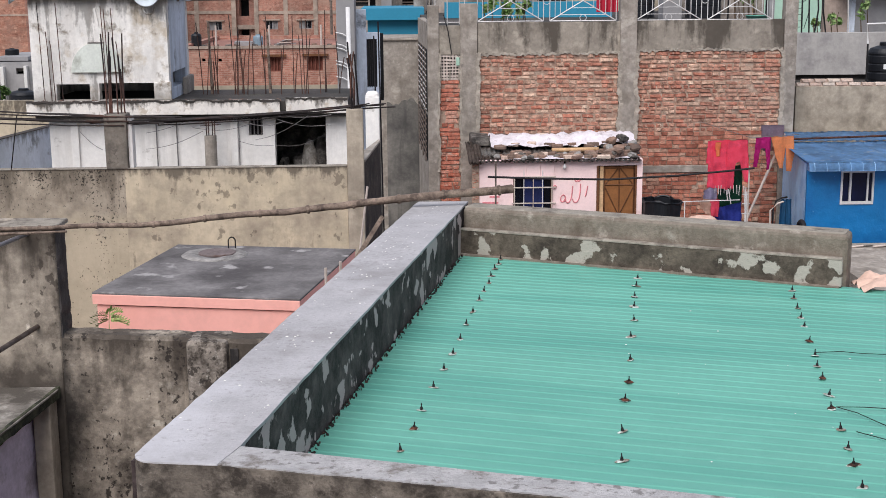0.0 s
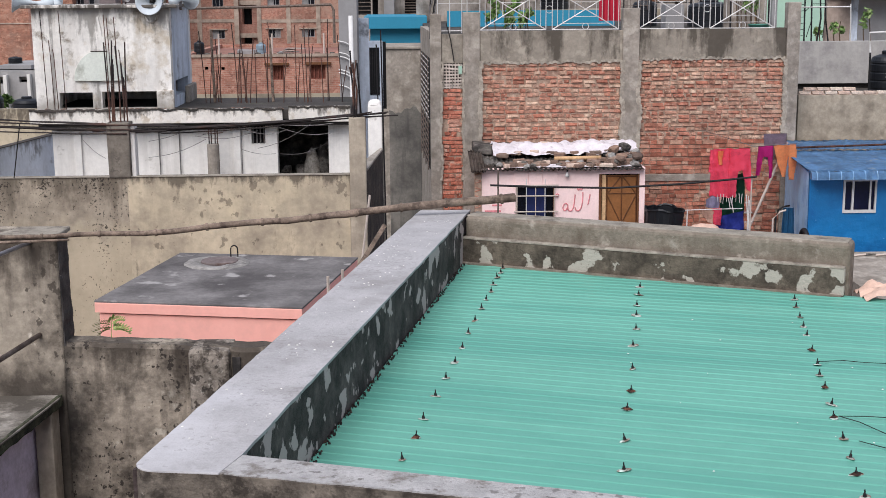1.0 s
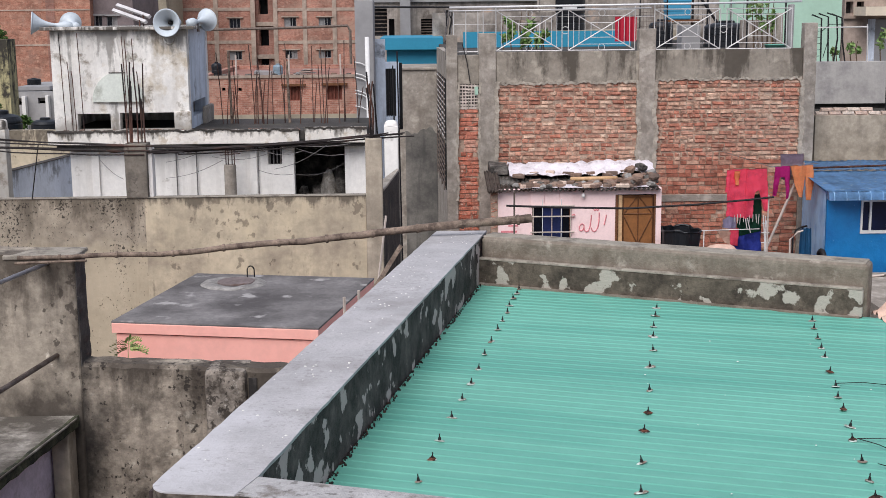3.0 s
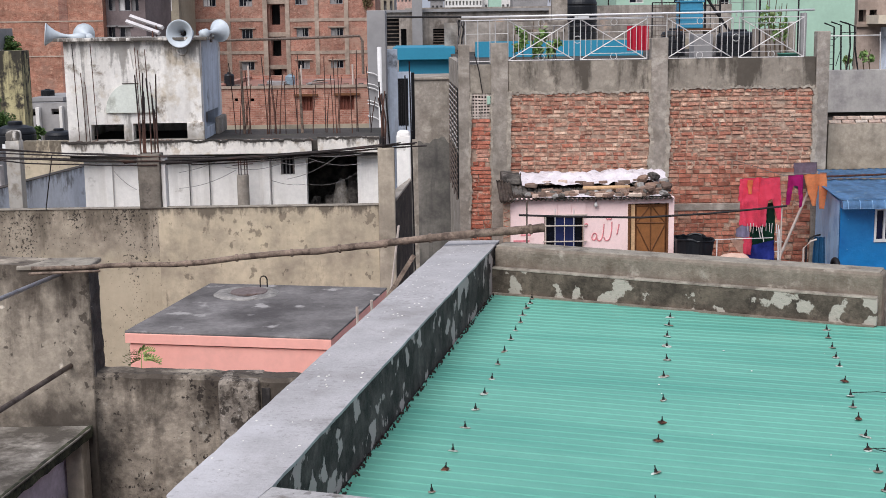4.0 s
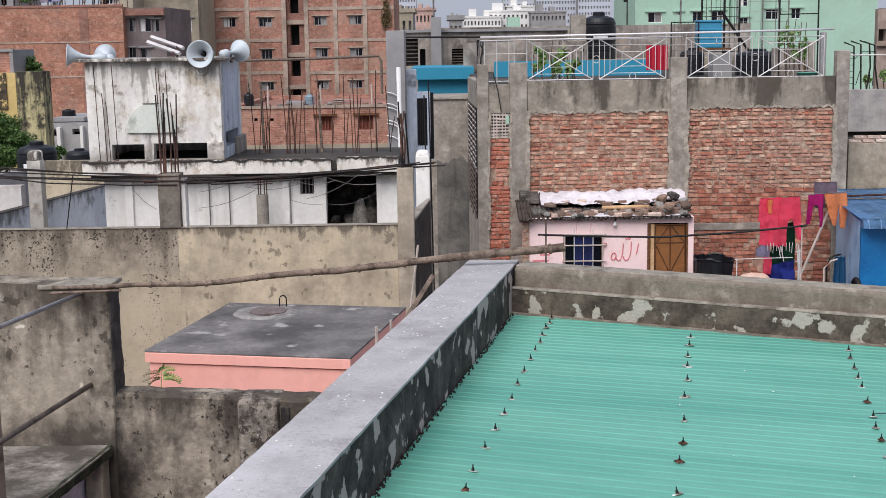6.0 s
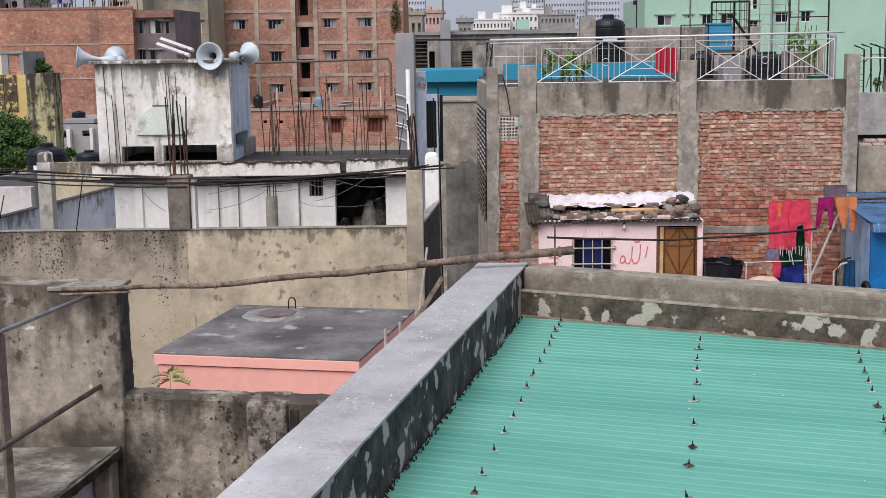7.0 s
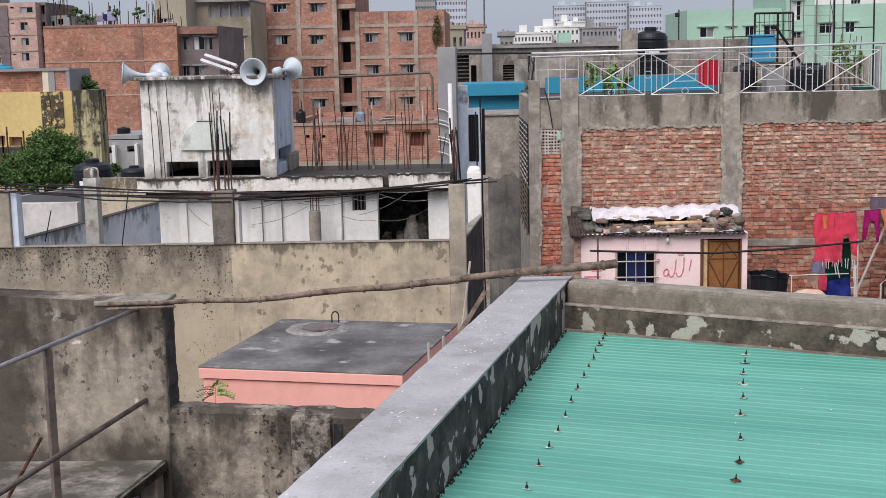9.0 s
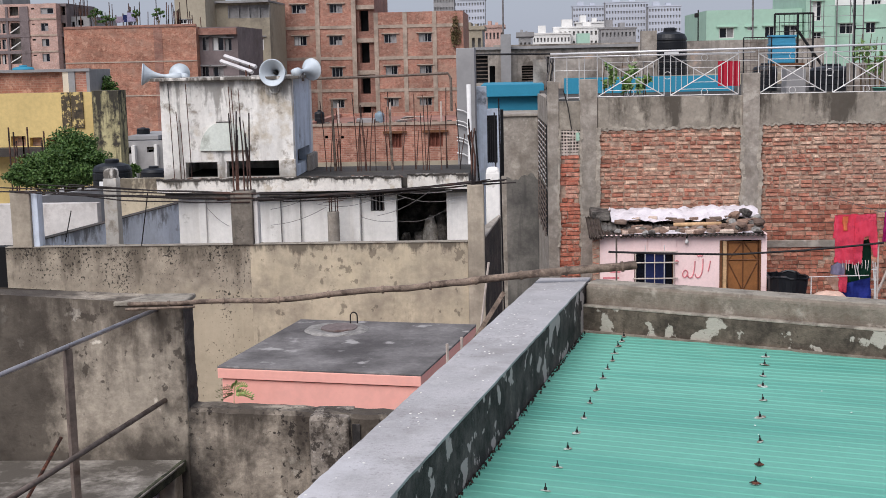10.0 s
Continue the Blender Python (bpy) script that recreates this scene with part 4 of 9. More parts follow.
# landing slab, its wall below and the pipe rail
LZ = 5.361
lp = Vector((-2.292, 8.271, 5.37))
lq = Vector((-2.408, 7.448, 5.37))
away = (lq - lp).normalized()
far_q = lp + away * 3.2
landing = thing("stair_landing", "grey cement landing slab with a mossy edge", "landing", (lp.x - 0.6, 7.8, 0.0))
part("slab", jitter(prism([(lp.x, lp.y + 0.1), (lp.x - 3.0, lp.y + 0.1), (lp.x - 4.2, 5.6), (far_q.x, far_q.y), (lp.x, lp.y)], LZ - 0.01, LZ, bevel=0.004), 0.006, 0.2), "slab_moss", landing)
bm = bmesh.new()
rows = []
for k in range(60):
    q = Vector((lp.x, lp.y + 0.1, 0)).lerp(Vector((far_q.x, far_q.y, 0)), k / 59)
    out = Vector((0.99, -0.14, 0)) * (0.006 + 0.008 * noise.noise((k * 0.5, 3, 0)) + 0.006 * noise.noise((k * 1.7, 9, 0)))
    low_z = LZ - 0.07 - 0.012 * noise.noise((k * 0.6, 1, 5)) - 0.012 * noise.noise((k * 1.9, 7, 5))
    rows.append([bm.verts.new(c) for c in (q + Vector((-0.022 - 0.02 * noise.noise((k * 0.9, 4, 4)), 0, LZ + 0.002)), q + out * 0.3 + Vector((0, 0, LZ + 0.004 + 0.004 * noise.noise((k * 1.3, 2, 2)))), q + out + Vector((0, 0, LZ - 0.025)), q + out * 0.6 + Vector((0, 0, low_z)), q + Vector((-0.12, 0, low_z + 0.01)))])
for a, b in zip(rows, rows[1:]):
    for j in range(4):
        bm.faces.new((a[j], a[j + 1], b[j + 1], b[j]))
part("edge", bm, "moss", landing, "crumbling edge green with moss")
part("pier", jitter(box(-2.43, -2.318, 8.19, 8.36, 0.0, LZ - 0.075, bevel=0.01), 0.008, 0.2), "lower_render", landing, "plain grey-brown pier")
part("wall", prism([(lp.x - 0.133, lp.y + 0.08), (lp.x - 3.0, lp.y + 0.08), (lp.x - 4.2, 5.65), (far_q.x - 0.12, far_q.y + 0.03)], 0.0, LZ - 0.075), "lavender", landing, "lavender limewashed wall")

rail = thing("pipe_rail", "dull pipe handrail with a rusted post", "railing", (lp.x - 1.2, 7.4, LZ))
ra, rb = Vector((-2.44, 8.4, 6.395)), Vector((-2.78, 6.598, 6.41))
za = ra.z
rb = Vector((rb.x, rb.y, za))
part("top_rail", tube([ra, ra + (rb - ra) * 2.1], 0.0145, sides=12), "rail_grey", rail, "grey galvanised pipe", smooth=True)
rc, rd = Vector((-2.417, 8.4, 5.77)), Vector((-2.719, 6.343, 5.85))
rd = Vector((rd.x, rd.y, rc.z))
part("lower_rail", tube([rc, rc + (rd - rc) * 2.1], 0.0165, sides=12), "pipe_brown", rail, smooth=True)
pt = ra + (rb - ra) * 0.63
part("post", tube([(pt.x, pt.y, LZ - 0.01), (pt.x, pt.y, za - 0.012)], 0.03, sides=4), "pipe_brown", rail, "rusted angle-iron post")
q0, q1 = Vector((-2.849, 7.6, 5.751)), Vector((-2.974, 7.2, 5.424))
part("brace", tube([q0, q1], 0.011, sides=6), "rust", rail)

# long bamboo from the stair wall to the parapet's far corner
pts = [(-2.602, 8.3, 6.446), (-2.151, 8.3, 6.456), (-1.682, 8.3, 6.465), (-1.27, 8.3, 6.497), (-0.824, 8.3, 6.529), (-0.455, 8.3, 6.561), (-0.088, 8.32, 6.597), (0.278, 8.36, 6.623), (0.734, 8.4, 6.654)]
cane = thing("bamboo_pole", "long weathered bamboo pole laid from wall to parapet", "pole", pts[0])
fine = []
for a, b in zip(pts, pts[1:]):
    for k in range(5):
        q = Vector(a).lerp(Vector(b), k / 5)
        fine.append(q + Vector((0, 0, 0.012 * noise.noise(q * 2.5))))
fine.append(Vector(pts[-1]))
part("stem", jitter(tube(fine, 0.014, 0.029, sides=10), 0.005, 0.06), "bamboo", cane, smooth=True)
for k in range(3, len(fine) - 1, 4):
    r = 0.016 + 0.016 * k / len(fine)
    w = (fine[k + 1] - fine[k]).normalized() * 0.008
    part("node", tube([fine[k] - w, fine[k], fine[k] + w], r + 0.0035, sides=10), "bamboo", cane)
part("split_cane", tube([Vector(pts[0]) + Vector((-0.01, -0.03, -0.028)), Vector(pts[1]) + Vector((0, -0.03, -0.024))], 0.012, 0.008, sides=6), "bamboo", cane)

# ---- the pink water tank ----
tu, tv, t0 = Vector((0.9816, -0.1908)), Vector((0.1908, 0.9816)), Vector((-2.71, 11.113))


def on_tank(a, b):
    p = t0 + tu * a + tv * b
    return (p.x, p.y)


tank = thing("water_tank", "salmon-pink plastered water tank with a dark cement lid slab", "water tank", (*on_tank(0.9, 1.0), 0.0))
part("body", prism([on_tank(0.035, 0.02), on_tank(1.84, 0.02), on_tank(1.84, 2.05), on_tank(0.035, 2.05)], 2.6, 5.236), "pink", tank)
part("rim", prism([on_tank(0, 0), on_tank(1.87, 0), on_tank(1.87, 2.12), on_tank(0, 2.12)], 5.247, 5.335, bevel=0.008), "pink", tank, "overhanging pink rim")
part("lid_slab", jitter(prism([on_tank(-0.004, 0.004), on_tank(1.874, 0.004), on_tank(1.874, 2.124), on_tank(-0.004, 2.124)], 5.336, 5.352, bevel=0.006), 0.003, 0.1), "tank_top", tank, "dark weathered cement slab")
hx, hy, _ = -1.849, 12.642, 5.37
part("hatch_ring", jitter(lathe([(0.33, -0.02), (0.32, 0.008), (0.27, 0.016), (0.2, 0.018), (0.19, 0.006), (0.0, 0.006)], (hx, hy, 5.352), sides=40), 0.012, 0.12), "hatch_cement", tank, "broken pale cement ring", smooth=True)
part("hatch_lid", lathe([(0.185, 0.006), (0.185, 0.022), (0.175, 0.028), (0.0, 0.03)], (hx + 0.02, hy + 0.03, 5.352), sides=32), "hatch_lid", tank, "round rusty hatch lid")
hook = [(hx + 0.14 + 0.035 * math.cos(a), hy + 0.22, 5.36 + 0.085 + 0.04 * math.sin(a)) for a in [k * math.pi / 8 for k in range(9)]]
part("hook", tube([(hx + 0.175, hy + 0.22, 5.35)] + hook + [(hx + 0.105, hy + 0.22, 5.35)], 0.007, sides=6), "bolt", tank, "bent wire hook")

# seedling on the low wall
plant = thing("seedling", "small green seedling rooted behind the low wall", "plant", (-2.015, 8.68, 5.672))
root = SEEN_AT[plant.name]
part("stem", tube([root + Vector((0, 0, -0.06)), root + Vector((0.004, 0, 0.06)), root + Vector((0.012, 0, 0.13))], 0.003, 0.002, sides=5), "leaf_light", plant)
rng = random.Random(5)
for ang, ln, lift in ((2.7, 0.13, 0.05), (0.35, 0.13, 0.0), (3.3, 0.13, -0.015), (0.9, 0.11, 0.1), (2.2, 0.1, 0.09), (-0.2, 0.12, -0.03), (3.6, 0.1, -0.04), (1.5, 0.09, 0.13)):
    bm = bmesh.new()
    start = root + Vector((0.006, 0, 0.075 + lift * 0.3))
    side = Vector((math.cos(ang), rng.uniform(-0.5, 0.3), 0.25 + lift * 3)).normalized()
    for k in range(7):
        f = (k + 1) / 7
        c = start + side * ln * f - Vector((0, 0, 0.06 * f * f))
        for sgn in (-1, 1):
            w = Vector((0, 0, 1)).cross(side).normalized() * sgn
            w = (w * 0.6 + Vector((0.2 * side.x, 0, 0.45 * sgn))).normalized() * 0.034 * (1.1 - 0.6 * f)
            t = side * 0.012
            vs = [bm.verts.new(p) for p in (c, c + w * 0.5 + t, c + w + t * 0.6, c + w * 0.5 - t)]
            bm.faces.new(vs)
    part("leaf", bm, "leaf_light", plant)

# plank leaning behind the parapet
pa, pb = Vector((-0.56, 9.6, 5.6)), Vector((-0.155, 10.2, 6.15))
single("leaning_plank", tube([pa + (pa - pb) * 1.4, pb], 0.024, sides=4), "bamboo", "brown weathered plank leaning behind the parapet", "plank")
for a, b in (((-0.565, 9.4, 5.798), (-0.566, 9.4, 5.919)), ((-0.455, 9.4, 5.87), (-0.457, 9.4, 5.968))):
    single("peg", tube([(a[0], a[1], 2.6), b], 0.012, sides=6), "pole_pale", "pale peg standing behind the parapet", "peg", group="pegs behind the parapet")
single("thin_stick", tube([(-0.461, 10.6, 2.6), (-0.361, 11, 5.73), (-0.288, 11, 6.272)], 0.011, sides=6), "pole_pale", "thin pale stick leaning on the cream wall", "stick")
# ---- a lower yard and roofs between the houses ----
single("yard_slab", box(-14.0, 0.35, 8.7, 15.0, 2.3, 2.6), "roof_dark", "dark cement floor of a lower roof", "floor", kind="structure")
single("yard_block", box(-13.9, 0.3, 8.75, 14.95, 0.0, 2.296), "grey_wall", "plain wall under the lower roof", "wall", kind="structure")

# ---- the cream boundary wall with its posts and stored rods ----
bx0, bx1, bz0, bz1 = -6.135, -0.6255, 4.073, 5.886
boundary = thing("boundary_wall", "tall cream wall with grey stains and lichen", "wall", ((bx0 + bx1) / 2, 15.0, 0.0))
seam = -3.191
part("wall_grey", jitter(box(bx0, seam, 15.0, 15.13, 0.0, bz1), 0.004, 0.5), "grey_wall", boundary, "grey weathered bay")
part("wall_cream", jitter(box(seam + 0.0005, bx1, 15.0, 15.13, 0.0, bz1), 0.004, 0.5), "mosque_wall", boundary, "cream stained bay")
part("ledge", box(bx0, bx1, 14.99, 15.128, bz1 + 0.001, bz1 + 0.01, bevel=0.003), "rear_ledge", boundary)


def post(x0, x1, z0, z1, y, material, name, label, rods=0, rod_h=1.0, depth=0.26, seed=1):
    p = thing(name, label, "post", ((x0 + x1) / 2, y + depth / 2, z0))
    part("shaft", jitter(box(x0, x1, y, y + depth, z0, z1, bevel=0.015), 0.008, 0.2), material, p)
    r = random.Random(seed)
    for k in range(rods):
        x, yy = r.uniform(x0 + 0.03, x1 - 0.03), r.uniform(y + 0.04, y + depth - 0.04)
        h = rod_h * r.uniform(0.45, 1.0)
        part("rebar", tube([(x, yy, z1 - 0.05), (x + r.uniform(-0.02, 0.02), yy, z1 + h * 0.5), (x + r.uniform(-0.05, 0.05), yy, z1 + h)], 0.009, sides=5), "rebar", p)
    return p


m0, m1, _, mz = -3.398, -3.143, 5.919, 6.521
post(m0, m1, bz1, mz, 14.98, "post_grey", "wall_post", "stubby grey cement post with rusty starter bars", rods=8, rod_h=1.0, seed=3)
part("white_edge", box(m1 + 0.002, m1 + 0.055, 15.03, 15.2, bz1, mz - 0.03, bevel=0.015), "white", bpy.data.objects["wall_post"], "whitewashed edge")
l0, l1, _, l2 = -6.032, -5.799, 5.913, 6.554
post(l0, l1, bz1, l2, 14.98, "lower_render", "wall_post", "grey cement post at the wall's end", seed=5)
part("pale_edge", box(l1 + 0.002, l1 + 0.08, 15.02, 15.2, bz1, l2 - 0.02, bevel=0.012), "pale_blue", bpy.data.objects["wall_post.001"], "pale blue limewashed edge")
r0, r1, _, rz = -0.626, -0.429, 5.91, 6.551
post(r0, r1, 0.0, rz, 14.97, "lower_render", "corner_column", "weathered cream corner column with rods on top", rods=5, rod_h=1.1, seed=8)

# reinforcing rods stored along the wall: one bundle between the first two posts, one from the middle post to the corner
rng = random.Random(21)
for k in range(15):
    if k < 7:
        xa, za, xb, zb = l0 - 0.15 + rng.uniform(-0.5, 0.9), l2 + 0.03, m0 + rng.uniform(0.0, 1.0), mz - 0.09
    else:
        xa, za, xb, zb = m1 + rng.uniform(-0.5, 0.5), mz - 0.12, r1 + rng.uniform(-0.2, 0.38), rz + 0.03
    y = 14.95 + 0.012 * k + rng.uniform(0.0, 0.03)
    lift = 0.012 * (k % 4) + rng.uniform(-0.05, 0.03)
    sag = rng.uniform(0.0, 0.05)
    pts = [(xa + (xb - xa) * f, y + rng.uniform(-0.01, 0.01), za + (zb - za) * f + lift - sag * math.sin(f * math.pi) + 0.02 * noise.noise((f * 4, k, 0))) for f in [j / 8 for j in range(9)]]
    single("reinforcing_rod", tube(pts, 0.0085, sides=6), "rod_dark", "long rusty reinforcing rod stored across the posts", "rod", group="stored reinforcing rods")
for k, (pa, pb) in enumerate((((-3.393, 17.4, 6.03), (-2.75, 17.3, 6.238)), ((-3.402, 17.4, 5.814), (-2.619, 17.3, 6.06)), ((-2.755, 17.3, 6.108), (-1.937, 17.4, 6.16)), ((-2.154, 17.35, 5.915), (-1.696, 17.35, 5.854)), ((-1.643, 17.3, 6.211), (-0.961, 17.3, 6.123)), ((-2.139, 17.3, 6.204), (-1.529, 17.3, 6.179)), ((-4.263, 17.4, 6.061), (-3.971, 17.4, 5.807)), ((-1.944, 17.4, 5.921), (-1.075, 15.2, 6.462)), ((-1.681, 17.6, 5.822), (-1.019, 17.6, 5.967)), ((-1.67, 17.2, 6.267), (-0.915, 17.2, 6.269)))):
    a, b = Vector(pa), Vector(pb)
    single("slack_cable", tube([a.lerp(b, f) - Vector((0, 0, (0.03 + 0.02 * k % 0.06) * math.sin(f * math.pi))) for f in [j / 8 for j in range(9)]], 0.0035, sides=5), "pipe", "slack grey cable hung across the white wall", "cable", group="cables on the white house")

# ---- the white house with a dark opening ----
WF = 17.5
wx0, wx1, wz0, wz1 = -4.687, -0.693, 5.477, 6.331
o = (-1.69, -1.004, 5.223, 6.208)
w = (-2.035, -1.85, 5.971, 6.211)
white = thing("white_house", "whitewashed flat-roofed house with a dark open bay", "house", ((wx0 + wx1) / 2, 20.0, 0.0))
part("wall", pierced(wx0, wx1, 0.0, wz1 + 0.1, WF, WF + 0.2, [(o[0], o[1], o[2] - 1.0, o[3]), w]), "white", white)
part("side_wall_left", box(wx0, wx0 + 0.2, WF + 0.201, 19.1, 0.0, wz1 + 0.1), "white", white)
part("side_wall_right", box(wx1 - 0.2, wx1, WF + 0.201, 19.1, 0.0, wz1 + 0.1), "white", white)
part("rear_wall", box(wx0, wx1, 19.1, 19.2, 0.0, wz1 + 0.1), "white", white)
# the bay's floor is coloured near-black to deepen its shade
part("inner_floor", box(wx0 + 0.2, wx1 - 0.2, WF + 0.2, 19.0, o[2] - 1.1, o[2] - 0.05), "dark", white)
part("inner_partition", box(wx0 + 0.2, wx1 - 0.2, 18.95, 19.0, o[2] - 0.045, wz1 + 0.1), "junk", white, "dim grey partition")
for xx in (-2.232, -4.35):
    part("pilaster", box(xx - 0.05, xx + 0.05, WF - 0.04, WF - 0.001, 3.0, wz1 + 0.1, bevel=0.01), "white", white)
fx0, fx1, fz0, fz1 = -4.811, -0.691, 6.291, 6.459
part("roof_slab", box(fx0 - 0.1, fx1, 17.3, 19.25, fz0 + 0.02, fz1 - 0.01, bevel=0.015), "roof_dark", white, "dark stained roof slab")
part("fascia", jitter(box(fx0 - 0.1, fx1 - 0.9, 17.26, 17.299, fz0 - 0.01, fz1 + 0.01, bevel=0.01), 0.012, 0.15), "fascia_white", white, "peeling white roof edge")
part("fascia", jitter(box(fx1 - 0.82, fx1, 17.26, 17.299, fz0 - 0.01, fz1 + 0.03, bevel=0.01), 0.012, 0.15), "fascia_white", white, "peeling white roof edge")
for xa, xb, z in ((fx0 - 0.1, fx1 - 0.9, fz1 + 0.008), (fx1 - 0.82, fx1, fz1 + 0.028)):
    bm = box(xa, xb, 17.256, 17.32, z - 0.022, z + 0.004)
    bmesh.ops.subdivide_edges(bm, edges=[e for e in bm.edges if abs(e.verts[0].co.x - e.verts[1].co.x) > 0.5], cuts=int((xb - xa) / 0.02))
    for v in bm.verts:
        low = v.co.z < z - 0.01
        v.co.z += (0.022 if low else 0.012) * noise.noise((v.co.x * 9, 2, z)) + (0.02 if low else 0.014) * noise.noise((v.co.x * 31, 7, z))
        v.co.y += 0.006 * noise.noise((v.co.x * 21, 4, z))
    part("edge_crust", bm, "roof_dark", white, "black crumbling crust along the roof edge")
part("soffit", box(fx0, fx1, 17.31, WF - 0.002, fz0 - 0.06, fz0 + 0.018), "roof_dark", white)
rng = random.Random(44)
bm = bmesh.new()
for k in range(150):
    x, y = rng.uniform(fx0, fx1 - 0.1), 17.3 + abs(rng.gauss(0, 0.16))
    e = rng.uniform(0.008, 0.035)
    lathe([(0.0, e * 0.8), (e * 0.6, e * 0.65), (e, 0.0)], (x, y, fz1 - 0.011), sides=5, bm=bm)
single("roof_litter", jitter(bm, 0.012, 0.03), "rubble", "crumbs of brick and leaf litter along the roof edge", "litter", kind="stuff")
# the small side window and the pipes on the wall
win = part("window", box(w[0] + 0.01, w[1] - 0.01, WF + 0.08, WF + 0.1, w[2], w[3]), "dark", white)
for k in range(4):
    xx = w[0] + 0.02 + (w[1] - w[0] - 0.04) * k / 3
    part("bar", box(xx - 0.008, xx + 0.008, WF + 0.03, WF + 0.045, w[2], w[3]), "pipe", win)
for xx, r in ((-2.995, 0.012), (-3.266, 0.012), (-2.167, 0.008), (-4.335, 0.01)):
    part("drain_pipe", tube([(xx, WF - 0.03, 4.6), (xx, WF - 0.03, wz1 + 0.02)], r * 0.7, sides=6), "pipe", white, "thin black pipe")
# half-built round column with bars
c0, c1, _, cz = -2.59, -2.43, 5.595, 6.008
col = thing("stub_column", "short round cement column with starter bars", "column", ((c0 + c1) / 2, 17.2, 4.0))
part("shaft", tube([((c0 + c1) / 2, 17.2, 4.0), ((c0 + c1) / 2, 17.2, cz)], (c1 - c0) / 2, sides=20), "concrete", col, smooth=False)
for dx, h in ((-0.05, 0.22), (-0.02, 0.24), (0.03, 0.2), (0.06, 0.23)):
    part("rebar", tube([((c0 + c1) / 2 + dx, 17.2, cz - 0.02), ((c0 + c1) / 2 + dx, 17.2, cz + h)], 0.008, sides=5), "rebar", col)
part("tie", tube([((c0 + c1) / 2 - 0.13, 17.2, cz + 0.13), ((c0 + c1) / 2 + 0.14, 17.2, cz + 0.15)], 0.006, sides=5), "rebar", col)
# sacks and rubbish in the open bay
for k, (f, w_, h_, mat, what) in enumerate(((0.64, 0.11, 0.66, "sack_pale", "tall pale woven sack"), (0.87, 0.13, 0.7, "junk", "tall dusty brown sack"), (0.1, 0.08, 0.42, "junk", "small dusty sack"), (0.4, 0.14, 0.42, "junk", "squat grey sack"), (0.52, 0.1, 0.46, "sack_pale", "squat pale sack"))):
    bm = bmesh.new()
    bmesh.ops.create_icosphere(bm, subdivisions=3, radius=1.0)
    x = o[0] + (o[1] - o[0]) * f
    for q in bm.verts:
        n = q.co.copy()
        q.co = Vector((x + n.x * w_ * (1.0 - 0.25 * n.z), 18.0 + 0.04 * k + n.y * w_, o[2] - 0.05 + h_ * 0.5 * (1 + max(-0.96, min(n.z * 1.15, 1.0))))) + 0.05 * noise.noise_vector(n * 2.2 + Vector((k, 0, 0))) * Vector((1, 1, 1 if n.z > 0 else 0)).length * 0.5
    single("junk_sack", bm, mat, what + " standing in the open bay", "sack", group="sacks in the open bay", smooth=True)

# ---- the stair tower with its loudspeakers ----
TF = 17.5
x0, x1, z0, z1 = -4.865, -3.065, 6.479, 7.734
depth = 1.7
ha = (-4.558, -4.12, 6.501, 6.679)
hb = (-3.995, -3.256, 6.488, 6.688)
tower = thing("roof_tower", "stained white rooftop tower with a dome in relief", "tower", ((x0 + x1) / 2, TF + 1.0, fz1 - 0.01))
tb = fz1 - 0.012
part("front_wall", pierced(x0, x1, tb, z1 + 0.045, TF, TF + 0.16, [(ha[0], ha[1], tb + 0.02, ha[3]), (hb[0], hb[1], tb + 0.02, hb[3])]), "tower_white", tower)
# the bluish skylight on this shaded side is put into its colour
part("side_wall", pierced(0.0, depth - 0.32, tb, z1 + 0.045, 0.0, 0.16, [(0.15, depth - 0.5, tb + 0.15, tb + 0.36)]), "pale_blue", tower, "limewashed side tinted pale blue for shade")
side = tower.children[-1]
side.rotation_euler = (0, 0, radians(90))
side.location = Vector((x1 - 0.08, TF + 0.161 + (depth - 0.32) / 2, tb)) - SEEN_AT[tower.name]
part("left_wall", box(x0, x0 + 0.16, TF + 0.161, TF + depth - 0.16, tb, z1 + 0.045), "tower_white", tower)
part("back_wall", box(x0, x1, TF + depth - 0.159, TF + depth, tb, z1 + 0.045), "tower_white", tower)
# near-black floor paints the shade seen through the tower's openings
part("floor", box(x0 + 0.17, x1 - 0.17, TF + 0.17, TF + depth - 0.17, tb + 0.002, tb + 0.018), "dark", tower)
part("corner_pier", jitter(box(x1 - 0.2, x1 + 0.03, TF - 0.06, TF - 0.001, tb, ha[3] + 0.02, bevel=0.02), 0.01, 0.1), "tower_white", tower)
part("corner_pier", jitter(box(x1 + 0.004, x1 + 0.06, TF + 1.0, TF + depth + 0.02, tb, ha[3] + 0.01, bevel=0.02), 0.01, 0.1), "concrete", tower)
part("cornice", jitter(box(x0 - 0.1, x1 + 0.12, TF - 0.1, TF + depth + 0.1, z1 + 0.046, z1 + 0.085, bevel=0.008), 0.014, 0.12), "fascia_white", tower, "crumbling cornice slab")
# dome relief
cx, cz = -4.0, 6.835
rd = 0.335
bm = bmesh.new()
ring = [(rd * math.cos(math.pi * k / 24), rd * 1.14 * math.sin(math.pi * k / 24)) for k in range(25)]
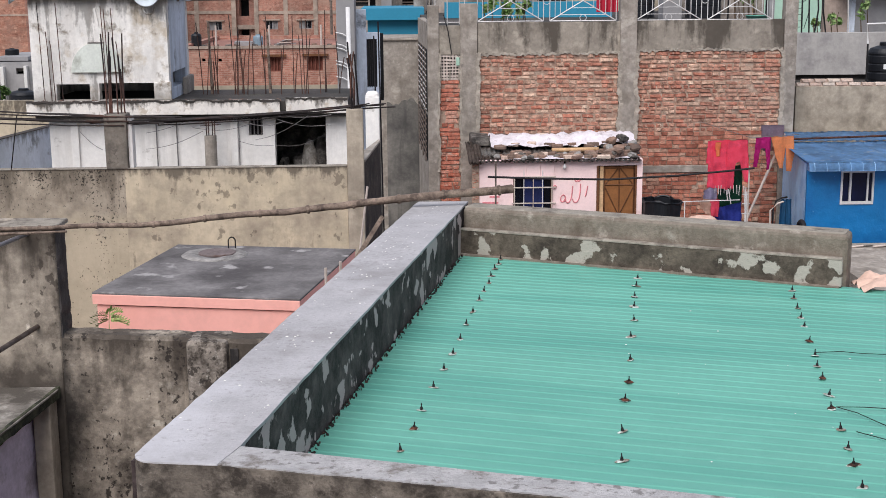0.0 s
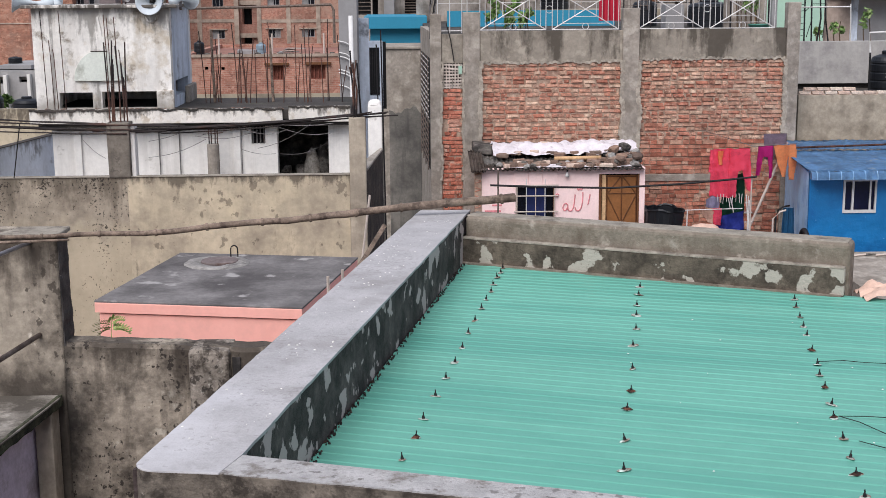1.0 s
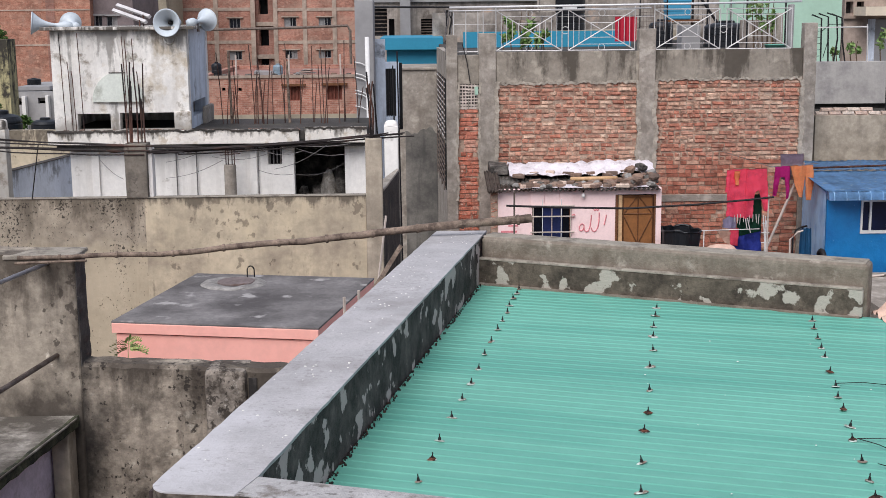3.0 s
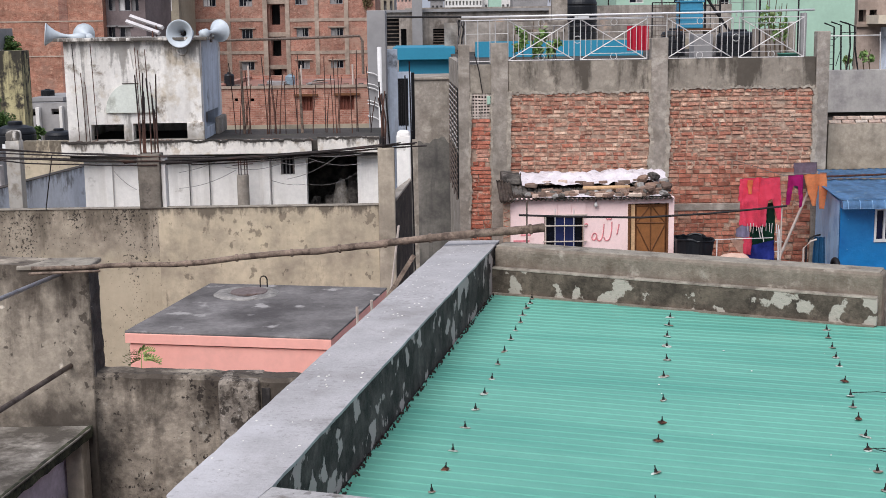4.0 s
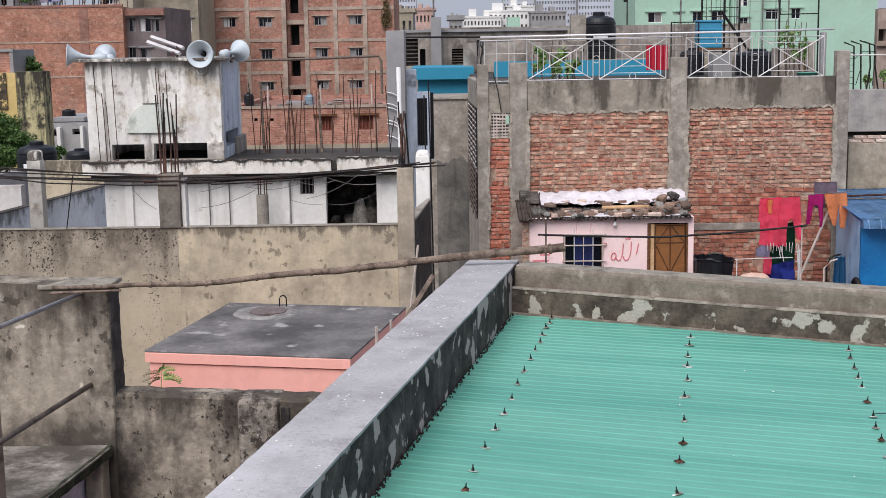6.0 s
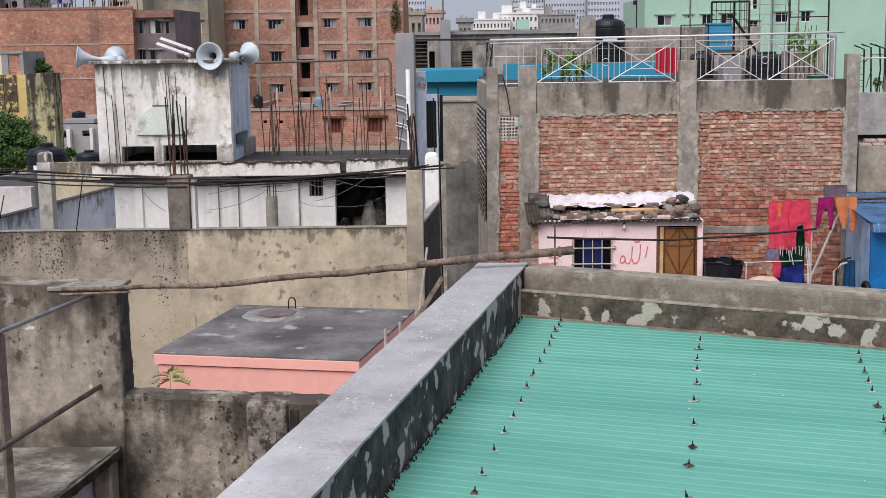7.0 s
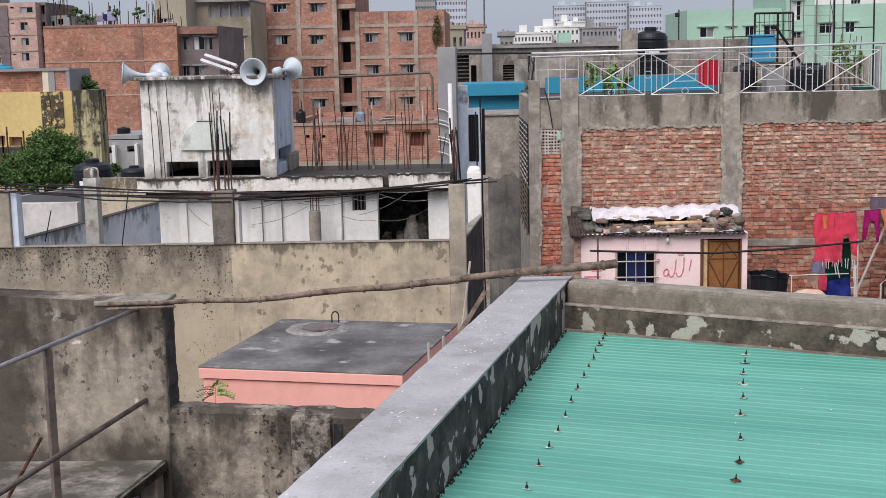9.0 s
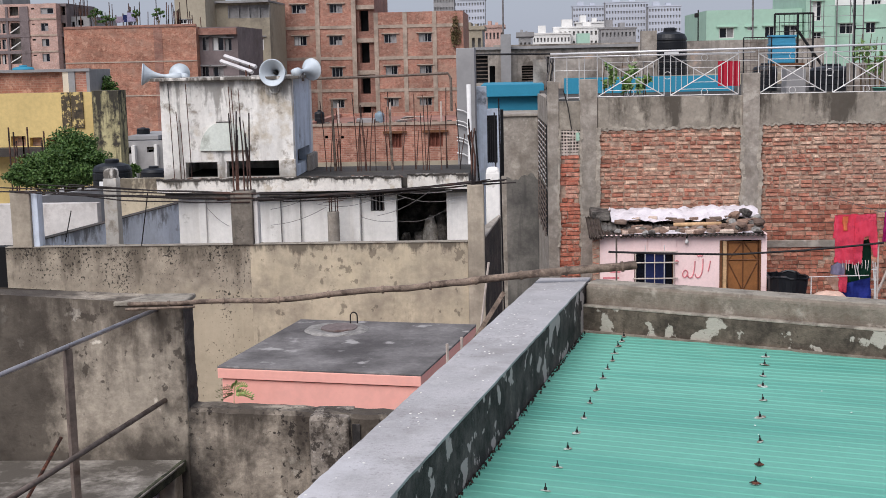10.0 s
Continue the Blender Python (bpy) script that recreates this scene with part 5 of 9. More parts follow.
for k in range(24):
    (ax, az), (bx, bz) = ring[k], ring[k + 1]
    q = [(cx, TF - 0.05, cz), (cx + ax, TF - 0.025, cz + az), (cx + bx, TF - 0.025, cz + bz)]
    bm.faces.new([bm.verts.new(p) for p in q])
    bm.faces.new([bm.verts.new(p) for p in ((cx + ax, TF - 0.025, cz + az), (cx + ax, TF - 0.001, cz + az), (cx + bx, TF - 0.001, cz + bz), (cx + bx, TF - 0.025, cz + bz))])
bmesh.ops.remove_doubles(bm, verts=bm.verts, dist=1e-4)
part("dome_relief", bm, "dome_green", tower, "pale green half-dome in relief")
part("dome_outline", tube([(cx + q[0] * 1.01, TF - 0.02, cz + q[1] * 1.01) for q in ring], 0.006, sides=5), "dome_green", tower)
bm = bmesh.new()
base_z = cz + rd * 1.13
outline = ((0.10, 0.0), (0.085, 0.10), (0.075, 0.19), (0.05, 0.20), (0.035, 0.32), (0.012, 0.46))
left_f = [[bm.verts.new((cx - hw, yy, base_z + h)) for hw, h in outline] for yy in (TF - 0.022, TF - 0.001)]
right_f = [[bm.verts.new((cx + hw, yy, base_z + h)) for hw, h in outline] for yy in (TF - 0.022, TF - 0.001)]
for j in range(len(outline) - 1):
    bm.faces.new((left_f[0][j], right_f[0][j], right_f[0][j + 1], left_f[0][j + 1]))
    bm.faces.new((right_f[0][j], right_f[1][j], right_f[1][j + 1], right_f[0][j + 1]))
    bm.faces.new((left_f[1][j], left_f[0][j], left_f[0][j + 1], left_f[1][j + 1]))
part("finial", bm, "tower_white", tower, "tapered finial in low relief")
part("finial_band", box(cx - 0.11, cx + 0.11, TF - 0.028, TF - 0.0225, base_z + 0.0, base_z + 0.014), "roof_dark", tower, "dark joint under the finial")
ex, ez = (-3.289), (7.659)
part("crescent", tube([(ex + 0.07 * math.cos(a), TF - 0.01, ez + 0.07 * math.sin(a)) for a in [k * 0.4 - 3.6 for k in range(13)]], 0.012, sides=5), "tower_white", tower, "small crescent in relief")
# starter bars standing against the front of the tower
for xx, za, zb in ((-3.838, fz1, 7.658), (-4.607, fz1, 7.371), (-4.7, fz1, 7.751), (-4.459, fz1, 7.746), (-4.56, fz1, 7.256), (-3.876, fz1, 7.697), (-3.745, fz1, 7.669), (-3.698, fz1, 7.238)):
    single("starter_bar", tube([(xx, 17.42, fz1 - 0.02), (xx - 0.02, 17.42, (za + zb) / 2 + 0.3), (xx - 0.03, 17.42, zb)], 0.0062, sides=5), "rebar", "rusty starter bar standing from the roof slab", "rod", group="starter bars on the white roof")


def horn(at, axis, r, length, name="loudspeaker"):
    """A re-entrant horn: flaring bell, throat, driver and bracket."""
    a = Vector(axis).normalized()
    t = thing(name, "grey horn loudspeaker on the tower's roof edge", "loudspeaker", at, group="loudspeakers on the tower")
    c = Vector(at) + Vector((0, 0, r * 1.0))
    prof = [(r * (0.16 + 0.84 * (k / 12) ** 2.2), -length + length * k / 12) for k in range(13)]
    bell = part("bell", lathe(prof + [(r * 1.03, 0.0), (r * 1.0, 0.012)] + [(q * 0.97, h + 0.012) for q, h in reversed(prof)], c, a, 28), "horn", t, smooth=True)
    part("centre_horn", lathe([(0.0, -length * 0.4), (r * 0.11, -length * 0.43), (r * 0.16, -length * 0.65)], c, a, 16), "bolt", bell)
    part("driver", lathe([(0.0, -length * 1.75), (r * 0.36, -length * 1.72), (r * 0.4, -length * 1.35), (r * 0.3, -length * 1.25), (r * 0.17, -length * 1.0)], c, a, 16), "horn", t, smooth=True)
    f = c - a * length * 0.9
    part("bracket", tube([(f.x, f.y, at[2] - 0.004), (f.x, f.y, f.z)], 0.02, sides=6), "pipe", t)
    return t


CZ = z1 + 0.085
horn((-5.17, 17.8, CZ - 0.09), (-1.0, -0.25, 0.1), 0.15, 0.3)
horn((-4.841, 18.5, CZ - 0.1), (-0.45, 0.85, 0.15), 0.15, 0.2)
horn((-3.29, 17.36, CZ - 0.13), (-0.12, -1.0, 0.0), 0.18, 0.26)
horn((-2.86, 18.0, CZ - 0.07), (0.4, 0.9, 0.08), 0.15, 0.25)
single("speaker_arm", tube([(-3.134, 17.9, CZ + 0.06), (-2.814, 18.1, CZ + 0.1)], 0.02, sides=6), "pipe", "iron arm carrying a loudspeaker beyond the roof", "bracket")
for k in range(2):
    xa, xb = (-4.156), (-3.624)
    a, b = Vector((xa, 18.4 - 0.25 * k, CZ + 0.29 - 0.07 * k)), Vector((xb, 17.95 - 0.25 * k, CZ + 0.13 - 0.07 * k))
    single("lamp_batten", tube([a, b], 0.03, sides=4), "batten", "white tube-light batten lying aslant on the tower", "lamp", group="battens on the tower")
    single("batten_prop", tube([(b.x - 0.1, b.y + 0.05, CZ - 0.01), (b.x - 0.1, b.y + 0.05, b.z + 0.03)], 0.012, sides=5), "rebar", "short iron prop under a batten", "prop", group="props on the tower")

# bars standing up from the dark roof
rng = random.Random(9)
for px, n, h in ((0, 6, 1.05), (1, 10, 1.15), (2, 5, 1.1), (3, 6, 1.2), (4, 5, 1.15)):
    cx0 = (-2.625, -2.173, -1.762, -1.365, -0.971)[px]
    for k in range(n):
        x, y = cx0 + rng.uniform(-0.14, 0.17), 18.45 + rng.uniform(-0.15, 0.15)
        hh = h * rng.uniform(0.4, 1.0)
        lean = rng.uniform(-0.08, 0.08)
        single("starter_bar", tube([(x, y, fz1 - 0.012), (x + lean * 0.4, y, fz1 + hh * 0.5), (x + lean, y, fz1 + hh)], 0.0066, sides=5), "rebar", "rusty starter bar standing from the roof slab", "rod", group="starter bars on the white roof")
for xx, h in ((-2.646, 1.0), (-1.826, 0.85)):
    single("bamboo_prop", tube([(xx, 18.5, fz1 - 0.012), (xx - 0.02, 18.5, fz1 + h)], 0.02, 0.016, sides=8), "bamboo", "upright pale bamboo prop on the dark roof", "pole", group="bamboo props on the white roof")

# ---- pale walls and posts of the yard beside it ----
pa, pb = (-5.961, 15.4, 5.89), (-5.219, 19.8, 5.914)
top = pa[2]
dx, dy = pb[0] - pa[0], pb[1] - pa[1]
ln = math.hypot(dx, dy)
nx, ny = -dy / ln * 0.2, dx / ln * 0.2
single("yard_wall_cap", prism([(pa[0] - nx * 0.1, pa[1] - ny * 0.1), (pb[0] - nx * 0.1, pb[1] - ny * 0.1), (pb[0] + nx * 0.5, pb[1] + ny * 0.5), (pa[0] + nx * 0.5, pa[1] + ny * 0.5)], top + 0.002, top + 0.012), "roof_dark", "dark damp top of the pale yard wall", "coping", kind="structure")
single("pale_yard_wall", jitter(prism([pa[:2], pb[:2], (pb[0] + nx * 0.4, pb[1] + ny * 0.4), (pa[0] + nx * 0.4, pa[1] + ny * 0.4)], 0.0, top, bevel=0.01), 0.006, 0.4), "yard_blue", "pale blue limewashed yard wall streaked with damp", "wall", kind="structure")
q0, q1, _, qz = -5.43, -5.257, 5.724, 6.556
yp = thing("yard_post", "white cement yard post with a rounded head", "post", ((q0 + q1) / 2, 16.7, 0.0))
part("shaft", jitter(box(q0, q1, 16.6, 16.78, 0.0, qz - 0.001, bevel=0.006), 0.004, 0.15), "tower_white", yp)
part("head", jitter(prism([(q0, 16.6), (q1, 16.6), (q1, 16.78), (q0, 16.78)], qz, qz + 0.13, bevel=0.055), 0.012, 0.08), "fascia_white", yp, "grey weathered head")
single("far_yard_wall", pierced(-9.128, -6.823, 4.838, 5.82, 20.5, 20.7, []), "dull_white", "whitewashed low yard wall", "wall", kind="structure")
single("grey_yard_wall", prism([((-9.533), 24.0), ((-8.558), 26.0), ((-8.558), 26.25), ((-9.533), 24.25)], 0.0, (5.54)), "far_grey", "dull grey yard wall", "wall", kind="structure")
single("cream_yard_wall", box(-7.069, -5.725, 22.5, 22.7, 0.0, 6.029), "mosque_wall", "cream stained yard wall", "wall", kind="structure")
# the deep shade of the gap, painted as a near-black wall
single("black_gap_wall", box(-7.68, -6.921, 17.0, 17.2, 0.0, 5.615), "dark", "near-black wall standing in for shade behind the yard", "wall", kind="structure")
for a, b in (((-5.485, 15.5, 6.266), (-5.581, 15.5, 5.884)), ((-4.371, 14.98, 6.53), (-4.481, 14.98, 5.895))):
    single("hanging_cable", tube([a, b], 0.007, sides=5), "black_pipe", "black cable hanging before the pale wall", "cable", group="hanging cables")

# ---- the narrow houses along the alley ----
single("alley_wall", jitter(prism([(-0.60, 15.235), (-0.424, 15.235), (-0.272, 17.2), (-0.30, 17.24), (-0.46, 16.1)], 0.0, 5.9), 0.006, 0.3), "damp_base", "damp dark return wall beside the alley", "wall", kind="structure")
single("alley_wall_cap", prism([(-0.60, 15.236), (-0.42, 15.236), (-0.268, 17.21), (-0.30, 17.25), (-0.465, 16.1)], 5.902, 5.928, bevel=0.004), "concrete", "grey coping on the return wall", "coping", kind="structure")
a0, a1, az = -0.462, -0.277, 6.488
wp = thing("white_gate_post", "white gate post with a pointed head", "post", ((a0 + a1) / 2, 17.35, 0.0))
part("shaft", box(a0, a1, 17.27, 17.45, 0.0, az, bevel=0.012), "white", wp)
part("head", jitter(prism([(a0, 17.27), (a1, 17.27), (a1, 17.45), (a0, 17.45)], az + 0.001, az + 0.075, bevel=0.066), 0.004, 0.1), "white", wp)
for xx, zt, zb, yy in ((-0.554, 7.31, rz, 15.1), (-0.478, 7.171, rz, 15.12), (-0.299, 7.279, 4.2, 17.5), (-0.238, 7.465, 4.2, 17.5)):
    single("black_rod", tube([(xx, yy, zb - 0.05 if zb > 5 else zb), (xx - 0.04, yy, zt)], 0.011, sides=6), "black_pipe", "dark iron rod standing upright by the alley", "rod", group="upright rods by the alley")
bw = (-0.823, -0.333, 3.91, 7.412)
dw = (-0.561, -0.385, 6.195, 7.023)
single("pale_blue_wall", box(bw[0], -0.5635, 22.45, 22.75, 0.0, 7.52), "pale_blue", "pale blue end wall of a narrow house", "wall", kind="structure")
single("window_wall_foot", box(-0.563, bw[1], 22.5, 22.75, 0.0, 5.948), "alley", "dark grey foot of the window wall", "wall", kind="structure")
single("window_wall", pierced(-0.563, bw[1], 5.95, 7.13, 22.5, 22.75, [dw]), "pale_blue", "pale blue end wall with a barred window", "wall", kind="structure")
# near-black panel paints the darkness of the room behind the bars
single("dark_room", box(dw[0] - 0.1, dw[1] + 0.1, 23.4, 23.5, dw[2] - 0.3, dw[3] + 0.06), "dark", "near-black panel standing in for the shade behind a window", "wall", kind="structure")
for k in range(5):
    xx = dw[0] + (dw[1] - dw[0]) * (k + 0.5) / 5
    single("window_bar", box(xx - 0.006, xx + 0.006, 22.6, 22.615, dw[2], dw[3]), "black_pipe", "thin black window bar", "bar", group="bars of the alley window")
gp = (-1.022, -0.743, 5.908, 8.171)
pillar = thing("grey_pillar_house", "narrow grey cement house end with louvres", "house", ((gp[0] + gp[1]) / 2, 22.0, 0.0))
part("wall", box(gp[0], gp[1] + 0.02, 21.5, 22.3, 0.0, gp[3], bevel=0.01), "far_grey", pillar)
lv = (-1.035, -0.802, 6.199, 7.219)
for k, f in enumerate((0.9, 0.72, 0.66, 0.45, 0.4, 0.2)):
    z = lv[2] + (lv[3] - lv[2]) * f
    part("louvre_edge", tube([(lv[0], 21.47, z + 0.06), ((lv[0] + lv[1]) / 2, 21.45, z + 0.035), (lv[1], 21.45, z - 0.03)], 0.011, sides=5), "pvc", pillar, "pale curved louvre edge")
px = -0.79
pvc = thing("drain_pipe", "white plastic drain pipe beside the grey house", "pipe", (px, 20.5, 0.0))
part("pipe", tube([(px + 0.04, 20.5, 0.0), (px, 20.5, 7.601)], 0.034, sides=12), "pvc", pvc, smooth=True)
cw = (-0.47, 0.324, 2.537, 6.66)
aw = thing("alley_house", "dull grey cement house closing the alley", "house", ((cw[0] + cw[1]) / 2, 31.0, 0.0))
part("wall", jitter(box(cw[0], cw[1] + 0.5, 30.0, 32.0, 0.0, cw[3], bevel=0.02), 0.01, 0.5), "concrete", aw, "bare grey cement wall")
# ragged darker sheet puts the shade low in the alley into colour
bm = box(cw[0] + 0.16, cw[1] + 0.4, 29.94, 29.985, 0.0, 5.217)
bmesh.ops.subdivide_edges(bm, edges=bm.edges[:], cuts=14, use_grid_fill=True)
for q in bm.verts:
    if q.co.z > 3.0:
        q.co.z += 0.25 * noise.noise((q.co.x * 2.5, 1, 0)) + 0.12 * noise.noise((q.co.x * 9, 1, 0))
part("damp_wall", bm, "alley", aw, "streaked lower plaster, coloured darker for the alley's shade")
part("coping", jitter(box(cw[0] - 0.03, cw[1] + 0.5, 29.95, 32.0, cw[3] + 0.002, cw[3] + 0.06, bevel=0.015), 0.01, 0.3), "concrete", aw)
cb = (-0.812, 0.55, 6.629, 7.314)
cy = thing("turquoise_house", "turquoise painted house with a projecting band", "house", ((cb[0] + cb[1]) / 2, 35.0, 0.0))
part("wall", box(cb[0], cb[1] + 0.1, 34.0, 37.0, 0.0, cb[2] + (cb[3] - cb[2]) * 0.55), "cyan_wall", cy)
part("band", box(cb[0] - 0.15, cb[1] + 0.1, 33.75, 37.0, cb[2] + (cb[3] - cb[2]) * 0.55 + 0.001, cb[3], bevel=0.01), "cyan_wall", cy)
tw = (-1.389, 1.222, 6.935, 8.248)
th = thing("tan_house", "tan cement house with dark grilled openings", "house", ((tw[0] + tw[1]) / 2, 41.0, 0.0))
h1, h2, h3 = (-1.319, -0.923, 7.25, 8.069), (0.106, 0.57, 7.183, 7.745), (-0.874, -0.702, 7.208, 7.754)
part("wall", pierced(tw[0], tw[1] + 2.4, 0.0, tw[3], 40.0, 40.3, [h1, h2, h3]), "tan_grey", th)
part("back", box(tw[0], tw[1] + 2.4, 41.5, 42.0, 0.0, tw[3]), "dark", th)
for hh in (h1, h2):
    g = part("grille", box(hh[0], hh[1], 40.1, 40.13, hh[2], hh[2] + 0.05), "bolt", th)
    for k in range(6):
        z = hh[2] + (hh[3] - hh[2]) * (k + 1) / 7
        part("slat", box(hh[0], hh[1], 40.1, 40.12, z, z + 0.03), "pipe_brown", g)
part("roof_line", box(tw[0], tw[1] + 2.4, 39.9, 42.0, tw[3] + 0.001, tw[3] + 0.08), "far_grey", th)
part("column", box(-0.52, -0.213, 39.5, 39.98, 0.0, 8.692), "far_grey", th, "bare cement column")
# ---- the brick house behind the hut ----
BY = 25.00
bz_top = 7.194
bz_low = 6.639
T0 = 2.75                         # the terrace on which hut and clothes stand
xl0, xl1 = 0.536, 0.752
xa0, xa1 = 1.164, 1.489
xb0, xb1 = 4.222, 4.539
xc0, xc1 = 7.372, 7.625
brick_house = thing("brick_house", "unplastered brick house in a grey concrete frame", "house", ((xl0 + xc1) / 2, BY + 2, 0.0))
part("core", box(xl0 + 0.05, xc1 - 0.02, BY + 0.16, BY + 11.0, 0.0, bz_top - 0.15), "alley", brick_house)
part("side_wall", prism([(xl0 - 0.12, BY + 4.2), (xl0 + 0.02, BY + 0.03), (xl0 + 0.06, BY + 0.03), (xl0 + 0.04, BY + 4.2)], 0.0, bz_top), "concrete", brick_house)
for k, (za, zb) in enumerate(((5.47, 6.68), (4.5, 5.4))):
    def side_x(y):
        return xl0 - 0.12 + (BY + 4.2 - y) / 4.17 * 0.14
    ya, yb = BY + 0.5, BY + 3.6
    # no opening here: a near-black panel paints the shade behind the bars
    g = part("side_window", prism([(side_x(ya) - 0.012, ya), (side_x(ya) - 0.004, ya), (side_x(yb) - 0.004, yb), (side_x(yb) - 0.012, yb)], za, zb), "dark", brick_house, "barred side window, its shade a near-black panel")
    rows_n = 11 if k == 0 else 8
    for j in range(rows_n):
        z = za + (zb - za) * (j + 0.5) / rows_n
        part("grille_bar", tube([(side_x(ya) - 0.03, ya, z), (side_x(yb) - 0.03, yb, z + 0.02)], 0.011, sides=5), "rail_white" if k == 0 else "pipe_brown", g)
    for j in range(4):
        y = ya + (yb - ya) * (j + 0.2) / 3.4
        part("grille_bar", tube([(side_x(y) - 0.035, y, za - 0.03), (side_x(y) - 0.035, y, zb + 0.03)], 0.012, sides=5), "pipe_brown", g)
# frame of columns and the parapet beam
for x0, x1, top, name in ((xl0, xl1, 7.536, "corner_column"), (xa0, xa1, 7.563, "column"), (xb0, xb1, 7.617, "column"), (xc0, xc1, 7.702, "column")):
    part(name, jitter(box(x0, x1, BY - 0.05, BY + 0.2, 0.0, top, bevel=0.015), 0.012, 0.35), "concrete", brick_house, "rough concrete column")
part("beam", jitter(box(xl1 + 0.002, xa0 - 0.002, BY - 0.012, BY + 0.19, 6.602, 7.154, bevel=0.012), 0.008, 0.3), "beam", brick_house, "streaked concrete beam")
part("beam", jitter(box(xa1 + 0.002, xb0 - 0.002, BY - 0.012, BY + 0.19, 6.619, 7.205, bevel=0.012), 0.008, 0.3), "beam", brick_house, "streaked concrete beam")
part("beam", jitter(box(xb1 + 0.002, xc0 - 0.002, BY - 0.012, BY + 0.19, 6.659, 7.225, bevel=0.012), 0.008, 0.3), "beam", brick_house, "streaked concrete beam")
for x, lo, hi in ((xa0, 300, 100), (xa1, 250, 96), (xb0, 262, 96), (xb1, 262, 92), (xc0, 240, 88), (xl1, 300, 100)):
    half = 0.022 if x in (xa0, xl1) else 0.04
    bm = box(x - half, x + half, BY - 0.056, BY + 0.03, bz_low - (lo - 90) * 25.0 / 2300, bz_low)
    bmesh.ops.subdivide_edges(bm, edges=[e for e in bm.edges if abs(e.verts[0].co.z - e.verts[1].co.z) > 0.5], cuts=150)
    for v in bm.verts:
        v.co.x += 0.045 * noise.noise((x, 1, v.co.z * 2.2)) + 0.022 * noise.noise((x, v.co.x * 9, v.co.z * 19)) + 0.012 * noise.noise((x, 3, v.co.z * 47))
        v.co.y += 0.012 * noise.noise((x, 5, v.co.z * 8))
    part("mortar_edge", bm, "mortar_smear", brick_house, "smeared cement along the column")
for xa, xb, z in ((xa1, xb0, 6.619), (xb1, xc0, 6.659)):
    bm = box(xa, xb, BY - 0.016, BY + 0.03, z - 0.03, z + 0.02)
    bmesh.ops.subdivide_edges(bm, edges=[e for e in bm.edges if abs(e.verts[0].co.x - e.verts[1].co.x) > 0.5], cuts=240)
    for v in bm.verts:
        v.co.z += 0.02 * noise.noise((v.co.x * 3.0, 1, z)) + 0.035 * noise.noise((v.co.x * 17, v.co.z, 4))
        v.co.y += 0.016 * noise.noise((v.co.x * 15, 5, v.co.z * 20))
    part("mortar_edge", bm, "mortar_smear", brick_house, "smeared cement along the beam")
part("roof_slab", box(xl0, xc1, BY + 0.201, BY + 11.0, bz_top - 0.145, bz_top - 0.05), "roof_dark", brick_house)
# pierced vent with a torn net
vx0, vx1, vz0, vz1 = 0.765, 1.154, 6.12, 6.602
vent = part("vent", box(vx0, vx1, BY + 0.1, BY + 0.12, vz0, vz1), "dark", brick_house, "pierced cement vent with a torn cloth")
for k in range(7):
    x = vx0 + (vx1 - vx0) * (k + 0.5) / 7
    part("vent_bar", jitter(box(x - 0.012, x + 0.012, BY - 0.01, BY + 0.06, vz0, vz1), 0.02, 0.12), "pole_pale" if k % 3 else "concrete", vent)
for k in range(8):
    z = vz0 + (vz1 - vz0) * (k + 0.5) / 8
    part("vent_bar", jitter(box(vx0, vx1, BY - 0.015, BY + 0.05, z - 0.013, z + 0.013), 0.035, 0.1), "pole_pale", vent)
part("vent_rag", jitter(box(vx1 - 0.08, vx1 - 0.01, BY - 0.05, BY - 0.02, vz1 - 0.2, vz1 - 0.04, bevel=0.01), 0.02, 0.06), "mint", vent, "pale green rag")
# hanging cable on the beam
single("beam_cable", tube([(0.845, 24.94, 7.358), (0.929, 24.955, 7.04), (0.992, 24.955, 6.626)], 0.009, sides=5), "black_pipe", "black cable dropping over the concrete beam", "cable")


# bricks: a few shared shapes, laid in courses with raked joints
def brick_mesh(name, length, seed, height=0.073, material="brick"):
    r = random.Random(seed)
    bm = bmesh.new()
    add_box(bm, -length / 2, length / 2, -0.03, 0.05, 0.0, height)
    bmesh.ops.bevel(bm, geom=[e for e in bm.edges if all(v.co.y < 0 for v in e.verts)], offset=0.013, segments=2, affect="EDGES")
    for v in bm.verts:
        v.co += Vector((r.uniform(-0.014, 0.014), r.uniform(-0.006, 0.006), r.uniform(-0.006, 0.006)))
    me = bpy.data.meshes.new(name)
    bm.to_mesh(me)
    bm.free()
    me.materials.append(M[material])
    return me


